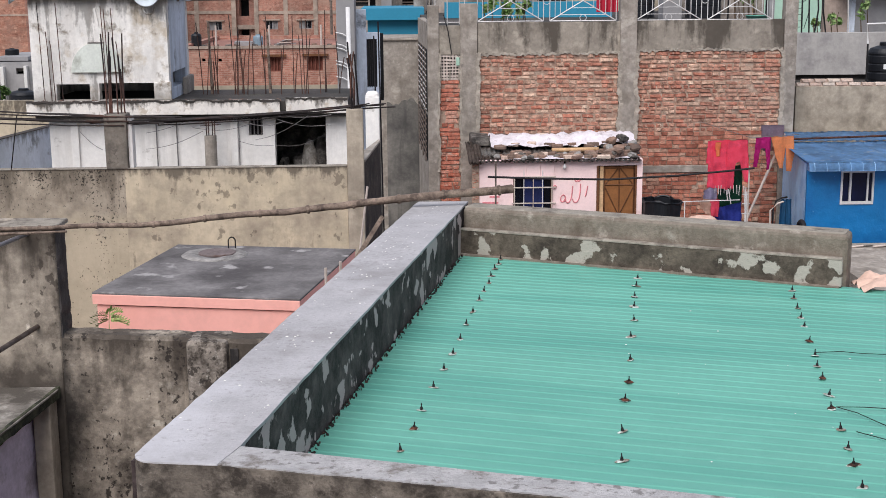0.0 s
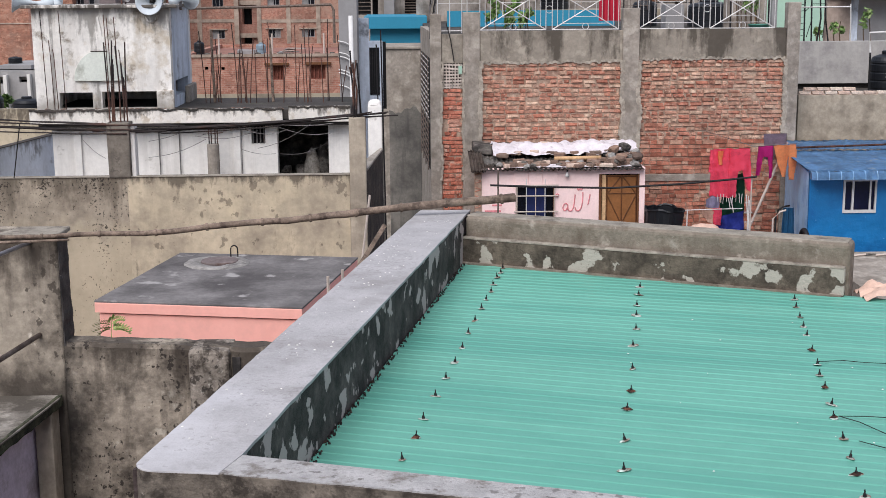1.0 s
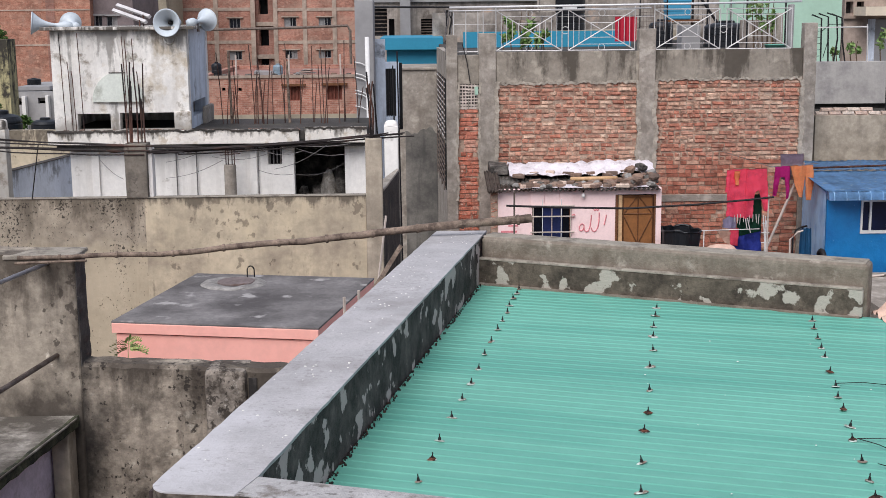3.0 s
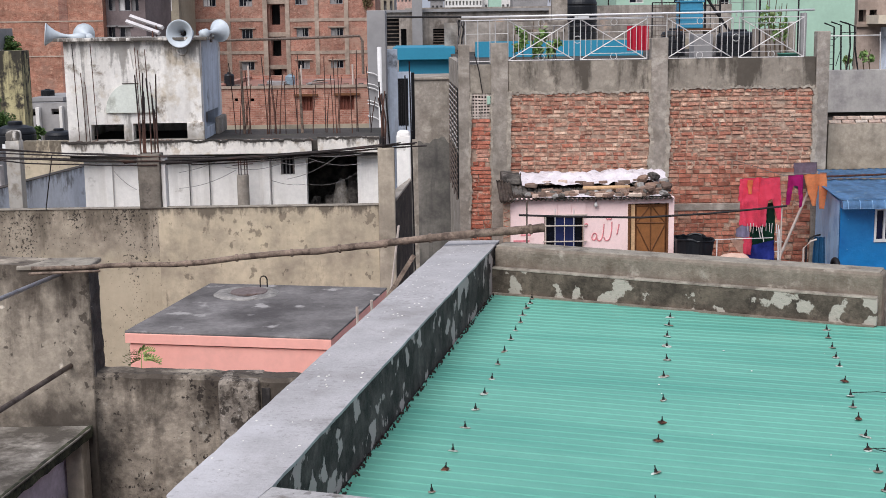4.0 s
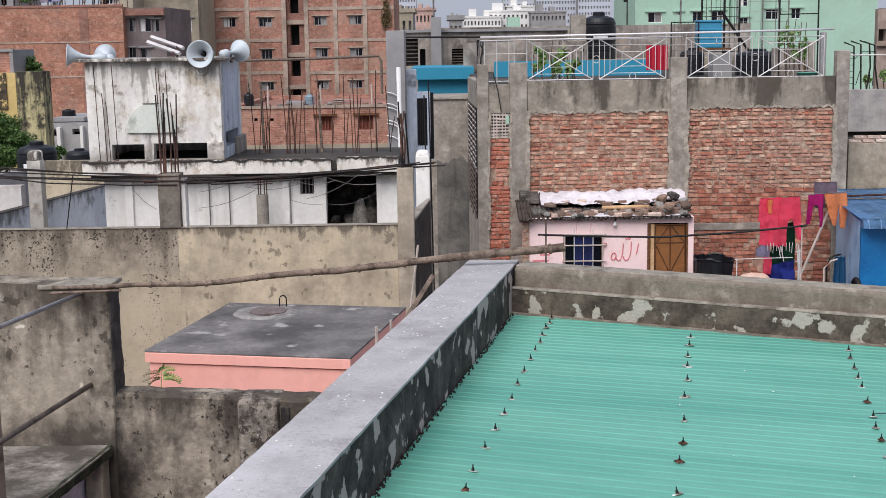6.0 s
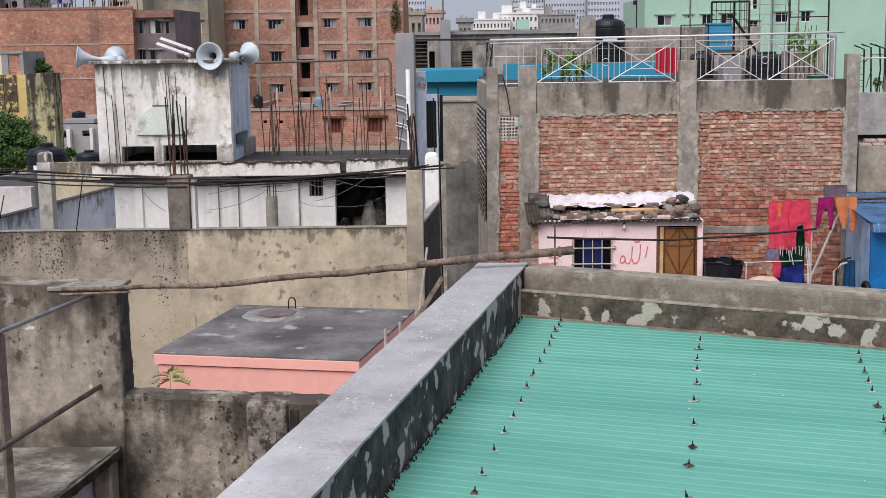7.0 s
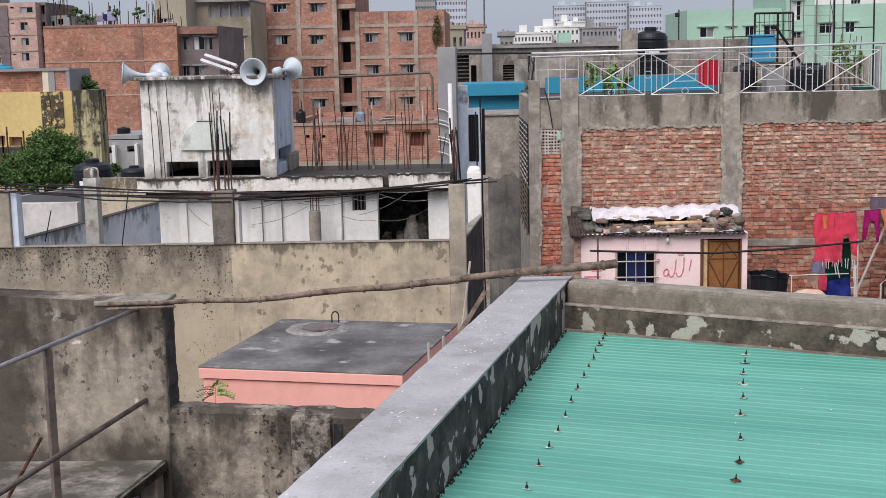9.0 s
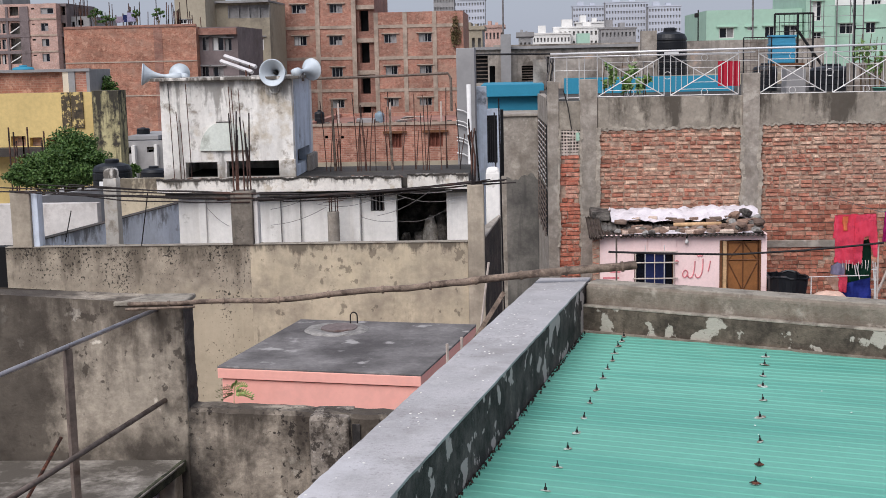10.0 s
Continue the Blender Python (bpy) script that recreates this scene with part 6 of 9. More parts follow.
def lay(panel, x0, x1, z0, z1, y, long_ones, short_ones, seed, course=0.0815, cell=0.246, gone=0.022, most=300):
    """Courses of bricks on the front of a panel, from the top down; those past `most` are joined into one mesh."""
    r = random.Random(seed)
    placed, rest = 0, bmesh.new()
    row, z = 0, z1 - course
    while z > z0:
        x = x0 - (cell / 2 if row % 2 else 0.0) + r.uniform(-0.03, 0.03)
        wave = r.uniform(-0.007, 0.007)
        while x < x1:
            head = r.random() < 0.52
            ln = 0.127 if head else cell
            cx = x + ln / 2
            if x0 < cx < x1 and r.random() > gone:
                me = r.choice(short_ones if head else long_ones)
                at = Vector((min(max(cx, x0 + ln * 0.45), x1 - ln * 0.45), y + r.uniform(-0.008, 0.007), z + wave + 0.016 * noise.noise((cx * 1.2, z * 0.7, seed)) + r.uniform(-0.007, 0.007)))
                if placed < most:
                    b = new("brick", me)
                    b.parent, b.location = panel, at - SEEN_AT[panel.name]
                    b.rotation_euler = (0, r.uniform(-0.03, 0.03), r.uniform(-0.03, 0.03))
                    placed += 1
                else:
                    add_box(rest, at.x - ln / 2 + 0.008, at.x + ln / 2 - 0.008, at.y - 0.03, at.y + 0.05, at.z, at.z + 0.067)
            x += ln
        row += 1
        z -= course
    if placed >= most and len(rest.verts):
        tagged(part("lower_brickwork", jitter(rest, 0.012, 0.035), "brick_rest", panel), kind="stuff")
    else:
        rest.free()


M["brick_rest"] = picked("red_brick_low", [rgb(172, 106, 86), rgb(196, 134, 112), rgb(154, 94, 76), rgb(196, 158, 136), rgb(180, 112, 91), rgb(138, 86, 70)], per_island=True, vary=0.36, smear=((2.0, rgb(186, 156, 138), 0.57, 0.7), (11.0, rgb(204, 178, 158), 0.59, 0.66), (4.0, rgb(98, 72, 60), 0.58, 0.68)))
longs = [brick_mesh("brick", 0.226 - 0.008 * (s % 3), s, 0.07 - 0.003 * (s % 4)) for s in range(8)]
shorts = [brick_mesh("brick", 0.112 - 0.008 * (s % 3), 20 + s, 0.071 - 0.004 * (s % 3)) for s in range(7)]
bright_l = [brick_mesh("brick", 0.236, 40 + s, material="brick_bright") for s in range(5)]
bright_s = [brick_mesh("brick", 0.112, 50 + s, material="brick_bright") for s in range(3)]
p1 = part("brick_panel", box(xa1 + 0.002, xb0 - 0.002, BY + 0.021, BY + 0.16, 0.0, 6.609), "mortar", brick_house, "infill of weathered red bricks")
lay(p1, xa1 + 0.01, xb0 - 0.01, 4.031, 6.609, BY + 0.03, longs, shorts, 3)
p2 = part("brick_panel", box(xb1 + 0.002, xc0 - 0.002, BY + 0.021, BY + 0.16, 0.0, 6.649), "mortar", brick_house, "infill of weathered red bricks")
lay(p2, xb1 + 0.01, xc0 - 0.01, T0, 6.649, BY + 0.03, longs, shorts, 7)
p3 = part("brick_panel", box(xl1 + 0.002, xa0 - 0.002, BY + 0.021, BY + 0.16, 0.0, 6.12), "mortar", brick_house, "narrow strip of bright orange bricks")
lay(p3, xl1 + 0.01, xa0 - 0.01, 3.438, 6.12, BY + 0.03, bright_l, bright_s, 9)
part("tie_beam", jitter(box(xb1 + 0.004, 6.1, BY - 0.02, BY + 0.03, 4.292, 4.426, bevel=0.01), 0.01, 0.15), "concrete", brick_house)

# ---- the roof railing ----
RZ1 = 8.01
ry = BY - 0.0
fence = thing("roof_railing", "silver-painted iron roof railing with crosses and rings", "railing", ((xa1 + xc0) / 2, ry, bz_top))


def bar(x0, z0, x1, z1, r=0.0125, label=""):
    return part("bar", tube([(x0, ry, z0), (x1, ry, z1)], r * 0.8, sides=6), "rail_white", fence, label)


def ring_at(x, z, r=0.06):
    return part("ring", tube([(x + r * math.cos(a), ry - 0.012, z + r * math.sin(a)) for a in [k * math.pi / 7 for k in range(14)]], 0.007, sides=6, closed=True), "rail_white", fence)


def rail_panel(x0, x1, z0, z1):
    """One bay: frame and cross, upright bars in the side triangles, level bars in the top and bottom ones, two rings."""
    bar(x0, z0, x1, z0, 0.014)
    bar(x0, z1, x1, z1, 0.014)
    bar(x0, z0, x0, z1, 0.012)
    bar(x1, z0, x1, z1, 0.012)
    bar(x0, z0, x1, z1, 0.014)
    bar(x0, z1, x1, z0, 0.014)
    w, h = x1 - x0, z1 - z0
    for f in (0.08, 0.16, 0.25, 0.34):
        for x in (x0 + w * f, x1 - w * f):
            bar(x, z0 + h * f, x, z1 - h * f, 0.0085)
    for f in (0.15, 0.32):
        for z in (z0 + h * f, z1 - h * f):
            bar(x0 + w * f, z, x1 - w * f, z, 0.0085)
    ring_at(x0 + w / 2, z0 + h * 0.925)
    ring_at(x0 + w / 2, z0 + h * 0.075)


k0, k1, k2 = 1.488, 2.806, 4.135
k3, k4, k5 = 4.51, 5.827, 7.134
for x0, x1 in ((k0, k1 - 0.06), (k1 + 0.06, k2), (k3, k4 - 0.06), (k4 + 0.06, k5)):
    rail_panel(x0, x1, bz_top + 0.03, RZ1 - 0.03)
for x in (k1, k4):
    ring_at(x, (bz_top + RZ1) / 2, 0.068)
j0, j1 = 0.685, 1.145
for x in (j0, (j0 + j1) / 2, j1, j1 + 0.1):
    bar(x, bz_top - 0.02, x, RZ1 - 0.02, 0.011)
bar(j0, bz_top + 0.02, j1, bz_top + 0.02, 0.012)
bar(j0, RZ1 - 0.28, k0, RZ1 - 0.28, 0.008)
bar(k2, RZ1 - 0.16, k3, RZ1 - 0.16, 0.008)
part("handrail", tube([(0.603, 24.93, 8.045), (2.827, 24.93, 8.062), (5.123, 24.93, 8.078), (7.29, 24.93, 8.106)], 0.020, sides=12), "steel", fence, "bright round steel handrail", smooth=True)
part("handrail", tube([(-0.879, 27.11, 8.074), (0.604, 24.95, 8.056)], 0.02, sides=10), "black_pipe", fence, "dark pipe handrail", smooth=True)
part("lower_rail", tube([(0.602, 24.91, 7.982), (4.427, 24.91, 8.005)], 0.011, sides=8), "steel", fence, smooth=True)
for x, z in ((k0, 0), (k1, 0), (k2, 0), (k3, 0), (k4, 0), (k5, 0)):
    bar(x, RZ1 - 0.03, x, RZ1 + 0.05, 0.012)

# ---- what stands on that roof ----
RF = bz_top - 0.05
wt = (1.05, 4.909, 7.089, 7.5)
single("roof_wall_cyan", box(wt[0], wt[1], 30.26, 30.46, RF - 0.05, wt[3]), "cyan_wall", "low turquoise wall on the brick house roof", "wall", kind="structure")
t2 = (0.399, 3.733, 6.931, 7.928)
single("roof_wall_tan", pierced(t2[0], t2[1], 0.0, t2[3], 35.53, 35.79, [(2.526, 3.658, 7.649, 7.724)]), "tan_grey", "tan cement wall behind the roof", "wall", kind="structure")
t3 = (-0.824, 4.205, 7.894, 8.421)
single("long_tan_wall", box(t3[0], t3[1] + 6, 44.5, 46.0, 0.0, t3[3]), "tan_grey", "long tan cement wall of a farther roof", "wall", kind="structure")


def drum(name, label, category, x, y, z, r, h, material, rings=4, bar_mark=False):
    """A water tank: ribbed drum with a domed shoulder and lid."""
    t = thing(name, label, category, (x, y, z))
    prof = [(0.0, 0.0), (r, 0.0)]
    for k in range(rings):
        a, b = 0.74 * h * k / rings, 0.74 * h * (k + 1) / rings
        prof += [(r, a + 0.01), (r, b - 0.05 * h), (r * 0.965, b - 0.035 * h), (r * 0.965, b - 0.015 * h), (r, b)]
    prof += [(r * 0.98, 0.78 * h), (r * 0.86, 0.86 * h), (r * 0.5, 0.91 * h), (r * 0.32, 0.92 * h)]
    part("drum", lathe(prof, (x, y, z), sides=32), material, t, smooth=False)
    part("lid", lathe([(r * 0.36, 0.915 * h), (r * 0.36, 0.98 * h), (r * 0.3, h), (0.0, h)], (x, y, z), sides=20), material, t)
    if bar_mark:
        bm = bmesh.new()
        rows = []
        for k in range(10):
            a = math.radians(-90 - 24 + 48 * k / 9)
            rows.append([bm.verts.new((x + (r + 0.012) * math.cos(a), y + (r + 0.012) * math.sin(a), z + q * h)) for q in (0.42, 0.53)])
        for a, b in zip(rows, rows[1:]):
            bm.faces.new((a[0], b[0], b[1], a[1]))
        part("mark", bm, "sign_white", t, "plain white bar on the drum")
    return t


a = (6.32, 7.30, 7.064, 7.72)
drum("water_drum", "low black plastic water tank on the brick roof", "water tank", (a[0] + a[1]) / 2, 28.95, RF, (a[1] - a[0]) / 2, a[3] - RF, "tank_black", 3)
a = (5.183, 5.73, 7.071, 7.756)
drum("water_drum", "small dark water drum on the brick roof", "water tank", (a[0] + a[1]) / 2, 29.47, RF, (a[1] - a[0]) / 2, a[3] - RF, "tank_black", 3)
a = (4.06, 5.1, 7.769, 8.79)
drum("water_drum", "black water tank on a farther roof", "water tank", (a[0] + a[1]) / 2, 40.13, a[2] - 0.4, (a[1] - a[0]) / 2, a[3] - a[2] + 0.4, "tank_black", 4, True)
single("tank_plinth", box(a[0] - 0.3, a[1] + 3.0, 39.21, 41.32, 0.0, a[2] - 0.404), "far_olive", "cement plinth under a farther tank", "wall", kind="structure")
a = (3.602, 4.046, 7.787, 8.687)
single("cement_post", box(a[0], a[1], 38.68, 39.14, 0.0, a[3]), "concrete", "bare cement post beside the tank", "post")
a = (6.256, 6.834, 7.187, 8.404)
bt = thing("blue_tank", "square blue plastic tank on a raised stand", "water tank", ((a[0] + a[1]) / 2, 33.16, 7.714))
zb = 7.714
part("body", box(a[0], a[1], 32.86, 33.46, zb, a[3] - 0.05, bevel=0.04), "tank_blue", bt)
part("lid", box(a[0] - 0.02, a[1] + 0.02, 32.83, 33.49, a[3] - 0.052, a[3], bevel=0.015), "tank_blue", bt)
for k in range(2):
    z = zb + (a[3] - zb) * (k + 1) / 3
    part("rib", box(a[0] - 0.012, a[1] + 0.012, 32.85, 33.47, z - 0.02, z + 0.02, bevel=0.008), "tank_blue", bt)
zz = 7.714
st = thing("tank_stand", "brown iron stand under the blue tank", "stand", ((a[0] + a[1]) / 2, 33.16, RF))
part("top", box(a[0] - 0.1, a[1] + 0.2, 32.76, 33.68, zz - 0.06, zz - 0.002), "door_wood", st)
for xx in (a[0], a[1] + 0.12):
    part("leg", box(xx - 0.04, xx + 0.04, 33.16, 33.26, RF, zz - 0.062), "pipe_brown", st)
a = (5.458, 5.845, 7.118, 7.645)
single("roof_box", box(a[0], a[1], 27.11, 27.63, RF, a[3], bevel=0.01), "far_grey", "pale grey cement box on the brick roof", "box")
bm = bmesh.new()
a = (4.035, 4.465, 7.338, 7.838)
bmesh.ops.create_grid(bm, x_segments=16, y_segments=14, size=0.5)
for q in bm.verts:
    q.co = Vector(((a[0] + a[1]) / 2 + q.co.x * (a[1] - a[0]), 26.84 + 0.035 * math.sin(q.co.x * 22) + 0.01 * q.co.y, (a[2] + a[3]) / 2 + q.co.y * (a[3] - a[2])))
rc = thing("red_towel", "crimson towel hung on a roof line", "towel", ((a[0] + a[1]) / 2, 26.84, RF))
part("cloth", bm, "red_plastic", rc, smooth=True)
part("line", tube([(a[0] - 1.5, 26.84, a[3] + 0.005), (a[1] + 1.5, 26.84, a[3] + 0.03)], 0.006, sides=5), "pipe", rc)
for xx in (a[0] - 1.5, a[1] + 1.5):
    part("pole", tube([(xx, 26.84, RF), (xx, 26.84, a[3] + 0.04)], 0.015, sides=6), "pipe", rc)
# cage of mesh on a farther roof
c = (7.077, 8.123, 7.58, 9.029)
cage = thing("mesh_cage", "dark wire-mesh cage on a farther roof", "cage", ((c[0] + c[1]) / 2, 37.50, c[2]))
for xx in (c[0], (c[0] + c[1]) / 2 + 0.1, c[1]):
    part("post", tube([(xx, 36.84, c[2] - 0.8), (xx, 36.84, c[3])], 0.03, sides=6), "black_pipe", cage)
for k in range(7):
    z = c[2] + (c[3] - c[2]) * k / 6
    part("wire", tube([(c[0], 36.84, z), (c[1], 36.84, z)], 0.01 if k < 6 else 0.03, sides=5), "black_pipe", cage)
for k in range(9):
    xx = c[0] + (c[1] - c[0]) * k / 8
    part("wire", tube([(xx, 36.84, c[2]), (xx, 36.84, c[3])], 0.008, sides=5), "black_pipe", cage)
part("stair_string", tube([((c[0] + c[1]) / 2, 36.71, c[3] - 0.35), (c[1] + 0.5, 36.71, c[2] - 0.35)], 0.04, sides=6), "black_pipe", cage)
single("cage_base", box(c[0] - 0.6, c[1] + 1.0, 36.32, 38.82, 0.0, c[2] - 0.79), "far_olive", "cement roof under the mesh cage", "wall", kind="structure")


def foliage(centre, size, count, leaf, seed, material="leaf", hollow=0.35):
    """A crown of many small leaves gathered in uneven clumps."""
    r = random.Random(seed)
    bm = bmesh.new()
    clumps = []
    for k in range(max(5, count // 90)):
        d = Vector((r.gauss(0, 1), r.gauss(0, 1), r.gauss(0, 1))).normalized() * r.uniform(hollow, 1.0) ** 0.7
        clumps.append((Vector((d.x * size[0], d.y * size[1], d.z * size[2])) * 0.8, r.uniform(0.22, 0.45)))
    for k in range(count):
        c, s = r.choice(clumps)
        d = Vector((r.gauss(0, 1), r.gauss(0, 1), r.gauss(0, 1))).normalized() * r.random() ** 0.5 * s
        p = Vector(centre) + c + Vector((d.x * size[0], d.y * size[1], d.z * size[2]))
        n = Vector((r.gauss(0, 1), r.gauss(0, 1), r.gauss(0.6, 1))).normalized()
        t = n.cross(Vector((r.gauss(0, 1), r.gauss(0, 1), r.gauss(0, 1)))).normalized()
        b = n.cross(t)
        l = leaf * r.uniform(0.6, 1.3)
        bm.faces.new([bm.verts.new(q) for q in (p - t * l, p + b * l * 0.42, p + t * l, p - b * l * 0.42)])
    return bm


def shrub(x0, x1, z0, z1, y, seed, base, leaves=120, leaf=0.095):
    """A sparse climber on two canes."""
    p = thing("climbing_shrub", "leafy yellow-green climber on thin canes", "plant", ((x0 + x1) / 2, y, base), group="roof climbers")
    for f in (0.35, 0.7):
        part("cane", tube([(x0 + (x1 - x0) * f, y, base), (x0 + (x1 - x0) * (f - 0.1), y, (z0 + z1) / 2), (x0 + (x1 - x0) * f, y, z1 - 0.05)], 0.014, 0.007, sides=6), "bark", p)
    part("crown", foliage(((x0 + x1) / 2, y, (z0 + z1) / 2), ((x1 - x0) / 2, 0.2, (z1 - z0) / 2), leaves, leaf, seed, "leaf_light", 0.4), "leaf_fresh", p)


shrub(1.583, 2.036, 7.24, 7.85, 26.58, 1, RF)
wisp = thing("wire_bundle", "bundle of bent rods bound round a stub column", "rods", (0.60, 25.35, RF))
part("stub", jitter(box(0.57, 0.63, 25.32, 25.38, RF, RF + 0.7, bevel=0.01), 0.02, 0.1), "concrete", wisp, "rough cement stub")
rng = random.Random(3)
for k in range(7):
    a = 2 * math.pi * k / 7
    part("rod", tube([(0.60 + 0.06 * math.cos(a + 2.2 * f) + rng.uniform(-0.02, 0.02), 25.35 + 0.05 * math.sin(a + 2.2 * f), RF + 0.86 * f) for f in [j / 10 for j in range(11)]], 0.012, sides=5), "pipe" if k % 2 else "black_pipe", wisp)
shrub(1.988, 2.399, 7.225, 8.067, 26.84, 2, RF)
shrub(2.273, 2.705, 7.21, 7.687, 26.71, 3, RF)
shrub(6.50, 7.0, 7.45, 8.36, 26.0, 5, RF, 230, 0.05)
shrub(6.94, 7.22, 7.25, 8.30, 26.3, 6, RF, 150, 0.045)
# what leans behind the railing's far end
trellis = thing("plant_trellis", "tall dark iron trellis for the roof climbers", "trellis", (7.1, 26.6, RF))
for x in (6.68, 7.46):
    part("post", tube([(x, 26.6, RF - 0.004), (x - 0.01, 26.6, 8.98)], 0.017, sides=6), "black_pipe", trellis)
part("cross_bar", tube([(6.68, 26.6, 8.42), (7.46, 26.6, 8.425)], 0.013, sides=6), "black_pipe", trellis)
part("cross_bar", tube([(6.68, 26.6, 7.86), (7.46, 26.6, 7.87)], 0.011, sides=6), "black_pipe", trellis)
part("tie", tube([(6.70, 26.6, 8.42), (6.58, 26.6, 8.98)], 0.006, sides=5), "black_pipe", trellis)
single("pale_post", jitter(box(7.34, 7.45, 25.95, 26.07, RF - 0.002, 8.05, bevel=0.015), 0.008, 0.12), "far_grey", "pale square cement post behind the railing", "post")
single("rough_post", jitter(box(7.17, 7.31, 26.2, 26.34, RF - 0.002, 7.88, bevel=0.015), 0.012, 0.1), "concrete", "rough grey cement post behind the railing", "post")
rng = random.Random(61)
for k in range(7):
    x = 6.8 + 0.085 * k
    single("garden_stake", tube([(x, 26.45, RF - 0.004), (x + rng.uniform(-0.12, 0.1), 26.45, RF + rng.uniform(0.4, 0.72))], 0.012, sides=6), rng.choice(("bamboo", "pipe_brown", "bamboo_new")), "thin garden stake among the roof climbers", "stake", group="stakes among the roof climbers")
single("roof_planter", lathe([(0.0, 0.0), (0.17, 0.0), (0.21, 0.13), (0.225, 0.135), (0.2, 0.12), (0.0, 0.11)], (7.04, 25.75, RF - 0.002), sides=24), "green_sheet", "shallow green plastic planter behind the railing", "planter", smooth=True)
single("garden_wall", jitter(box(6.72, 7.44, 27.3, 27.4, RF - 0.002, 7.74, bevel=0.01), 0.01, 0.2), "tan_grey", "low tan cement wall behind the climbers", "wall", kind="structure")
crate = thing("mesh_crate", "rusty dark wire-mesh crate on the brick roof", "cage", (4.75, 26.5, RF))
for x in (4.48, 5.03):
    part("post", tube([(x, 26.5, RF - 0.004), (x, 26.5, 8.29)], 0.014, sides=6), "black_pipe", crate)
for z in (7.55, 8.29):
    part("rail", tube([(4.48, 26.5, z), (5.03, 26.5, z)], 0.012, sides=6), "black_pipe", crate)
for k in range(1, 8):
    x = 4.48 + 0.55 * k / 8
    part("wire", tube([(x, 26.5, 7.55), (x, 26.5, 8.29)], 0.004, sides=4), "pipe_brown", crate)
    z = 7.55 + 0.74 * k / 8
    part("wire", tube([(4.48, 26.5, z), (5.03, 26.5, z)], 0.004, sides=4), "pipe_brown", crate)

# ---- the terrace, the pink hut and the clothes ----
single("terrace", box(-0.2, 21.05, 10.2, 24.93, T0 - 0.3, T0), "roof_dark", "dark cement terrace between the houses", "floor", kind="structure")
single("terrace_block", box(0.1, 20.92, 10.4, 24.87, 0.0, T0 - 0.304), "alley", "plain wall under the terrace", "wall", kind="structure")

HY = 23.03
hx0, hx1, _, hz1 = 1.401, 4.341, 3.617, 4.812
dx0, dx1, _, dz1 = 3.512, 4.219, 3.605, 4.72
w0, w1, wz0, wz1 = 2.011, 2.725, 3.852, 4.532
hut = thing("pink_hut", "small pale pink hut with a tin roof weighted down by rubble", "hut", ((hx0 + hx1) / 2, 23.95, T0))
part("front_wall", pierced(hx0, hx1, T0, hz1 + 0.02, HY, HY + 0.12, [(dx0, dx1, T0 - 0.1, dz1), (w0, w1, wz0, wz1)]), "hut_pink", hut)
part("left_wall", box(hx0, hx0 + 0.12, HY + 0.121, 24.92, T0, hz1 + 0.02), "hut_pink", hut)
part("right_wall", box(hx1 - 0.1, hx1, HY + 0.121, 24.92, T0, hz1 + 0.02), "hut_pink", hut)
# near-black inner wall paints the hut's indoor shade
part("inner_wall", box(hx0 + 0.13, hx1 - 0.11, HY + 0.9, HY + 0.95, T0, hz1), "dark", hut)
e0 = 1.269
part("corner_strip", box(e0, hx0 - 0.002, HY - 0.02, HY + 0.1, T0, hz1 - 0.02, bevel=0.01), "mortar", hut, "patterned brick strip at the hut's corner")
for k in range(12):
    z = hz1 - 0.08 - 0.075 * k
    part("strip_mark", tube([(e0 + 0.01, HY - 0.025, z), (hx0 - 0.02, HY - 0.025, z + 0.03 * (-1) ** k)], 0.007, sides=4), "brick_bright", bpy.data.objects["corner_strip"])
# band of panels over the window
for k in range(3):
    x0 = w0 + (w1 - w0 + 0.06) * k / 3 - 0.03
    part("panel", box(x0 + 0.004, x0 + (w1 - w0) / 3 + 0.014, HY - 0.022, HY - 0.001, wz1 + 0.01, hz1 - 0.03, bevel=0.004), "hut_pink", hut)
hw = part("window", pierced(w0, w1, wz0, wz1, HY + 0.05, HY + 0.08, [(w0 + 0.03, (w0 + w1) / 2 - 0.02, wz0 + 0.03, wz1 - 0.03), ((w0 + w1) / 2 + 0.1, w1 - 0.03, wz0 + 0.03, wz1 - 0.03)]), "door_wood", hut, "barred window with a navy curtain")
part("curtain", box(w0 + 0.2, w1 - 0.16, HY + 0.035, HY + 0.048, wz0, wz1 - 0.02), "curtain", hw, "navy blue curtain")
part("pane", box(w0, w1, HY + 0.085, HY + 0.09, wz0, wz1), "glass", hw)
for k in range(5):
    x = w0 + 0.02 + (w1 - w0 - 0.04) * k / 4
    part("bar", tube([(x, HY - 0.03, wz0 - 0.03), (x, HY - 0.03, wz1 + (0.12 if k in (1, 3) else 0.0))], 0.011 if k in (0, 4) else 0.008, sides=6), "pole_pale" if k % 2 == 0 else "pvc", hw)
for k in range(4):
    z = wz0 + (wz1 - wz0) * (0.0, 0.3, 0.72, 1.0)[k]
    part("bar", tube([(w0 - 0.03, HY - 0.04, z), (w1 + 0.05, HY - 0.04, z)], 0.013, sides=6), "pole_pale", hw)
# tin door, standing ajar
door = part("door", box(dx0 + 0.14, dx1 - 0.015, HY + 0.05, HY + 0.075, T0 + 0.02, dz1 - 0.03, bevel=0.004), "door_brown", hut, "brown tin door with crossed braces")
d0, d1, dz = dx0 + 0.14, dx1 - 0.015, dz1 - 0.03
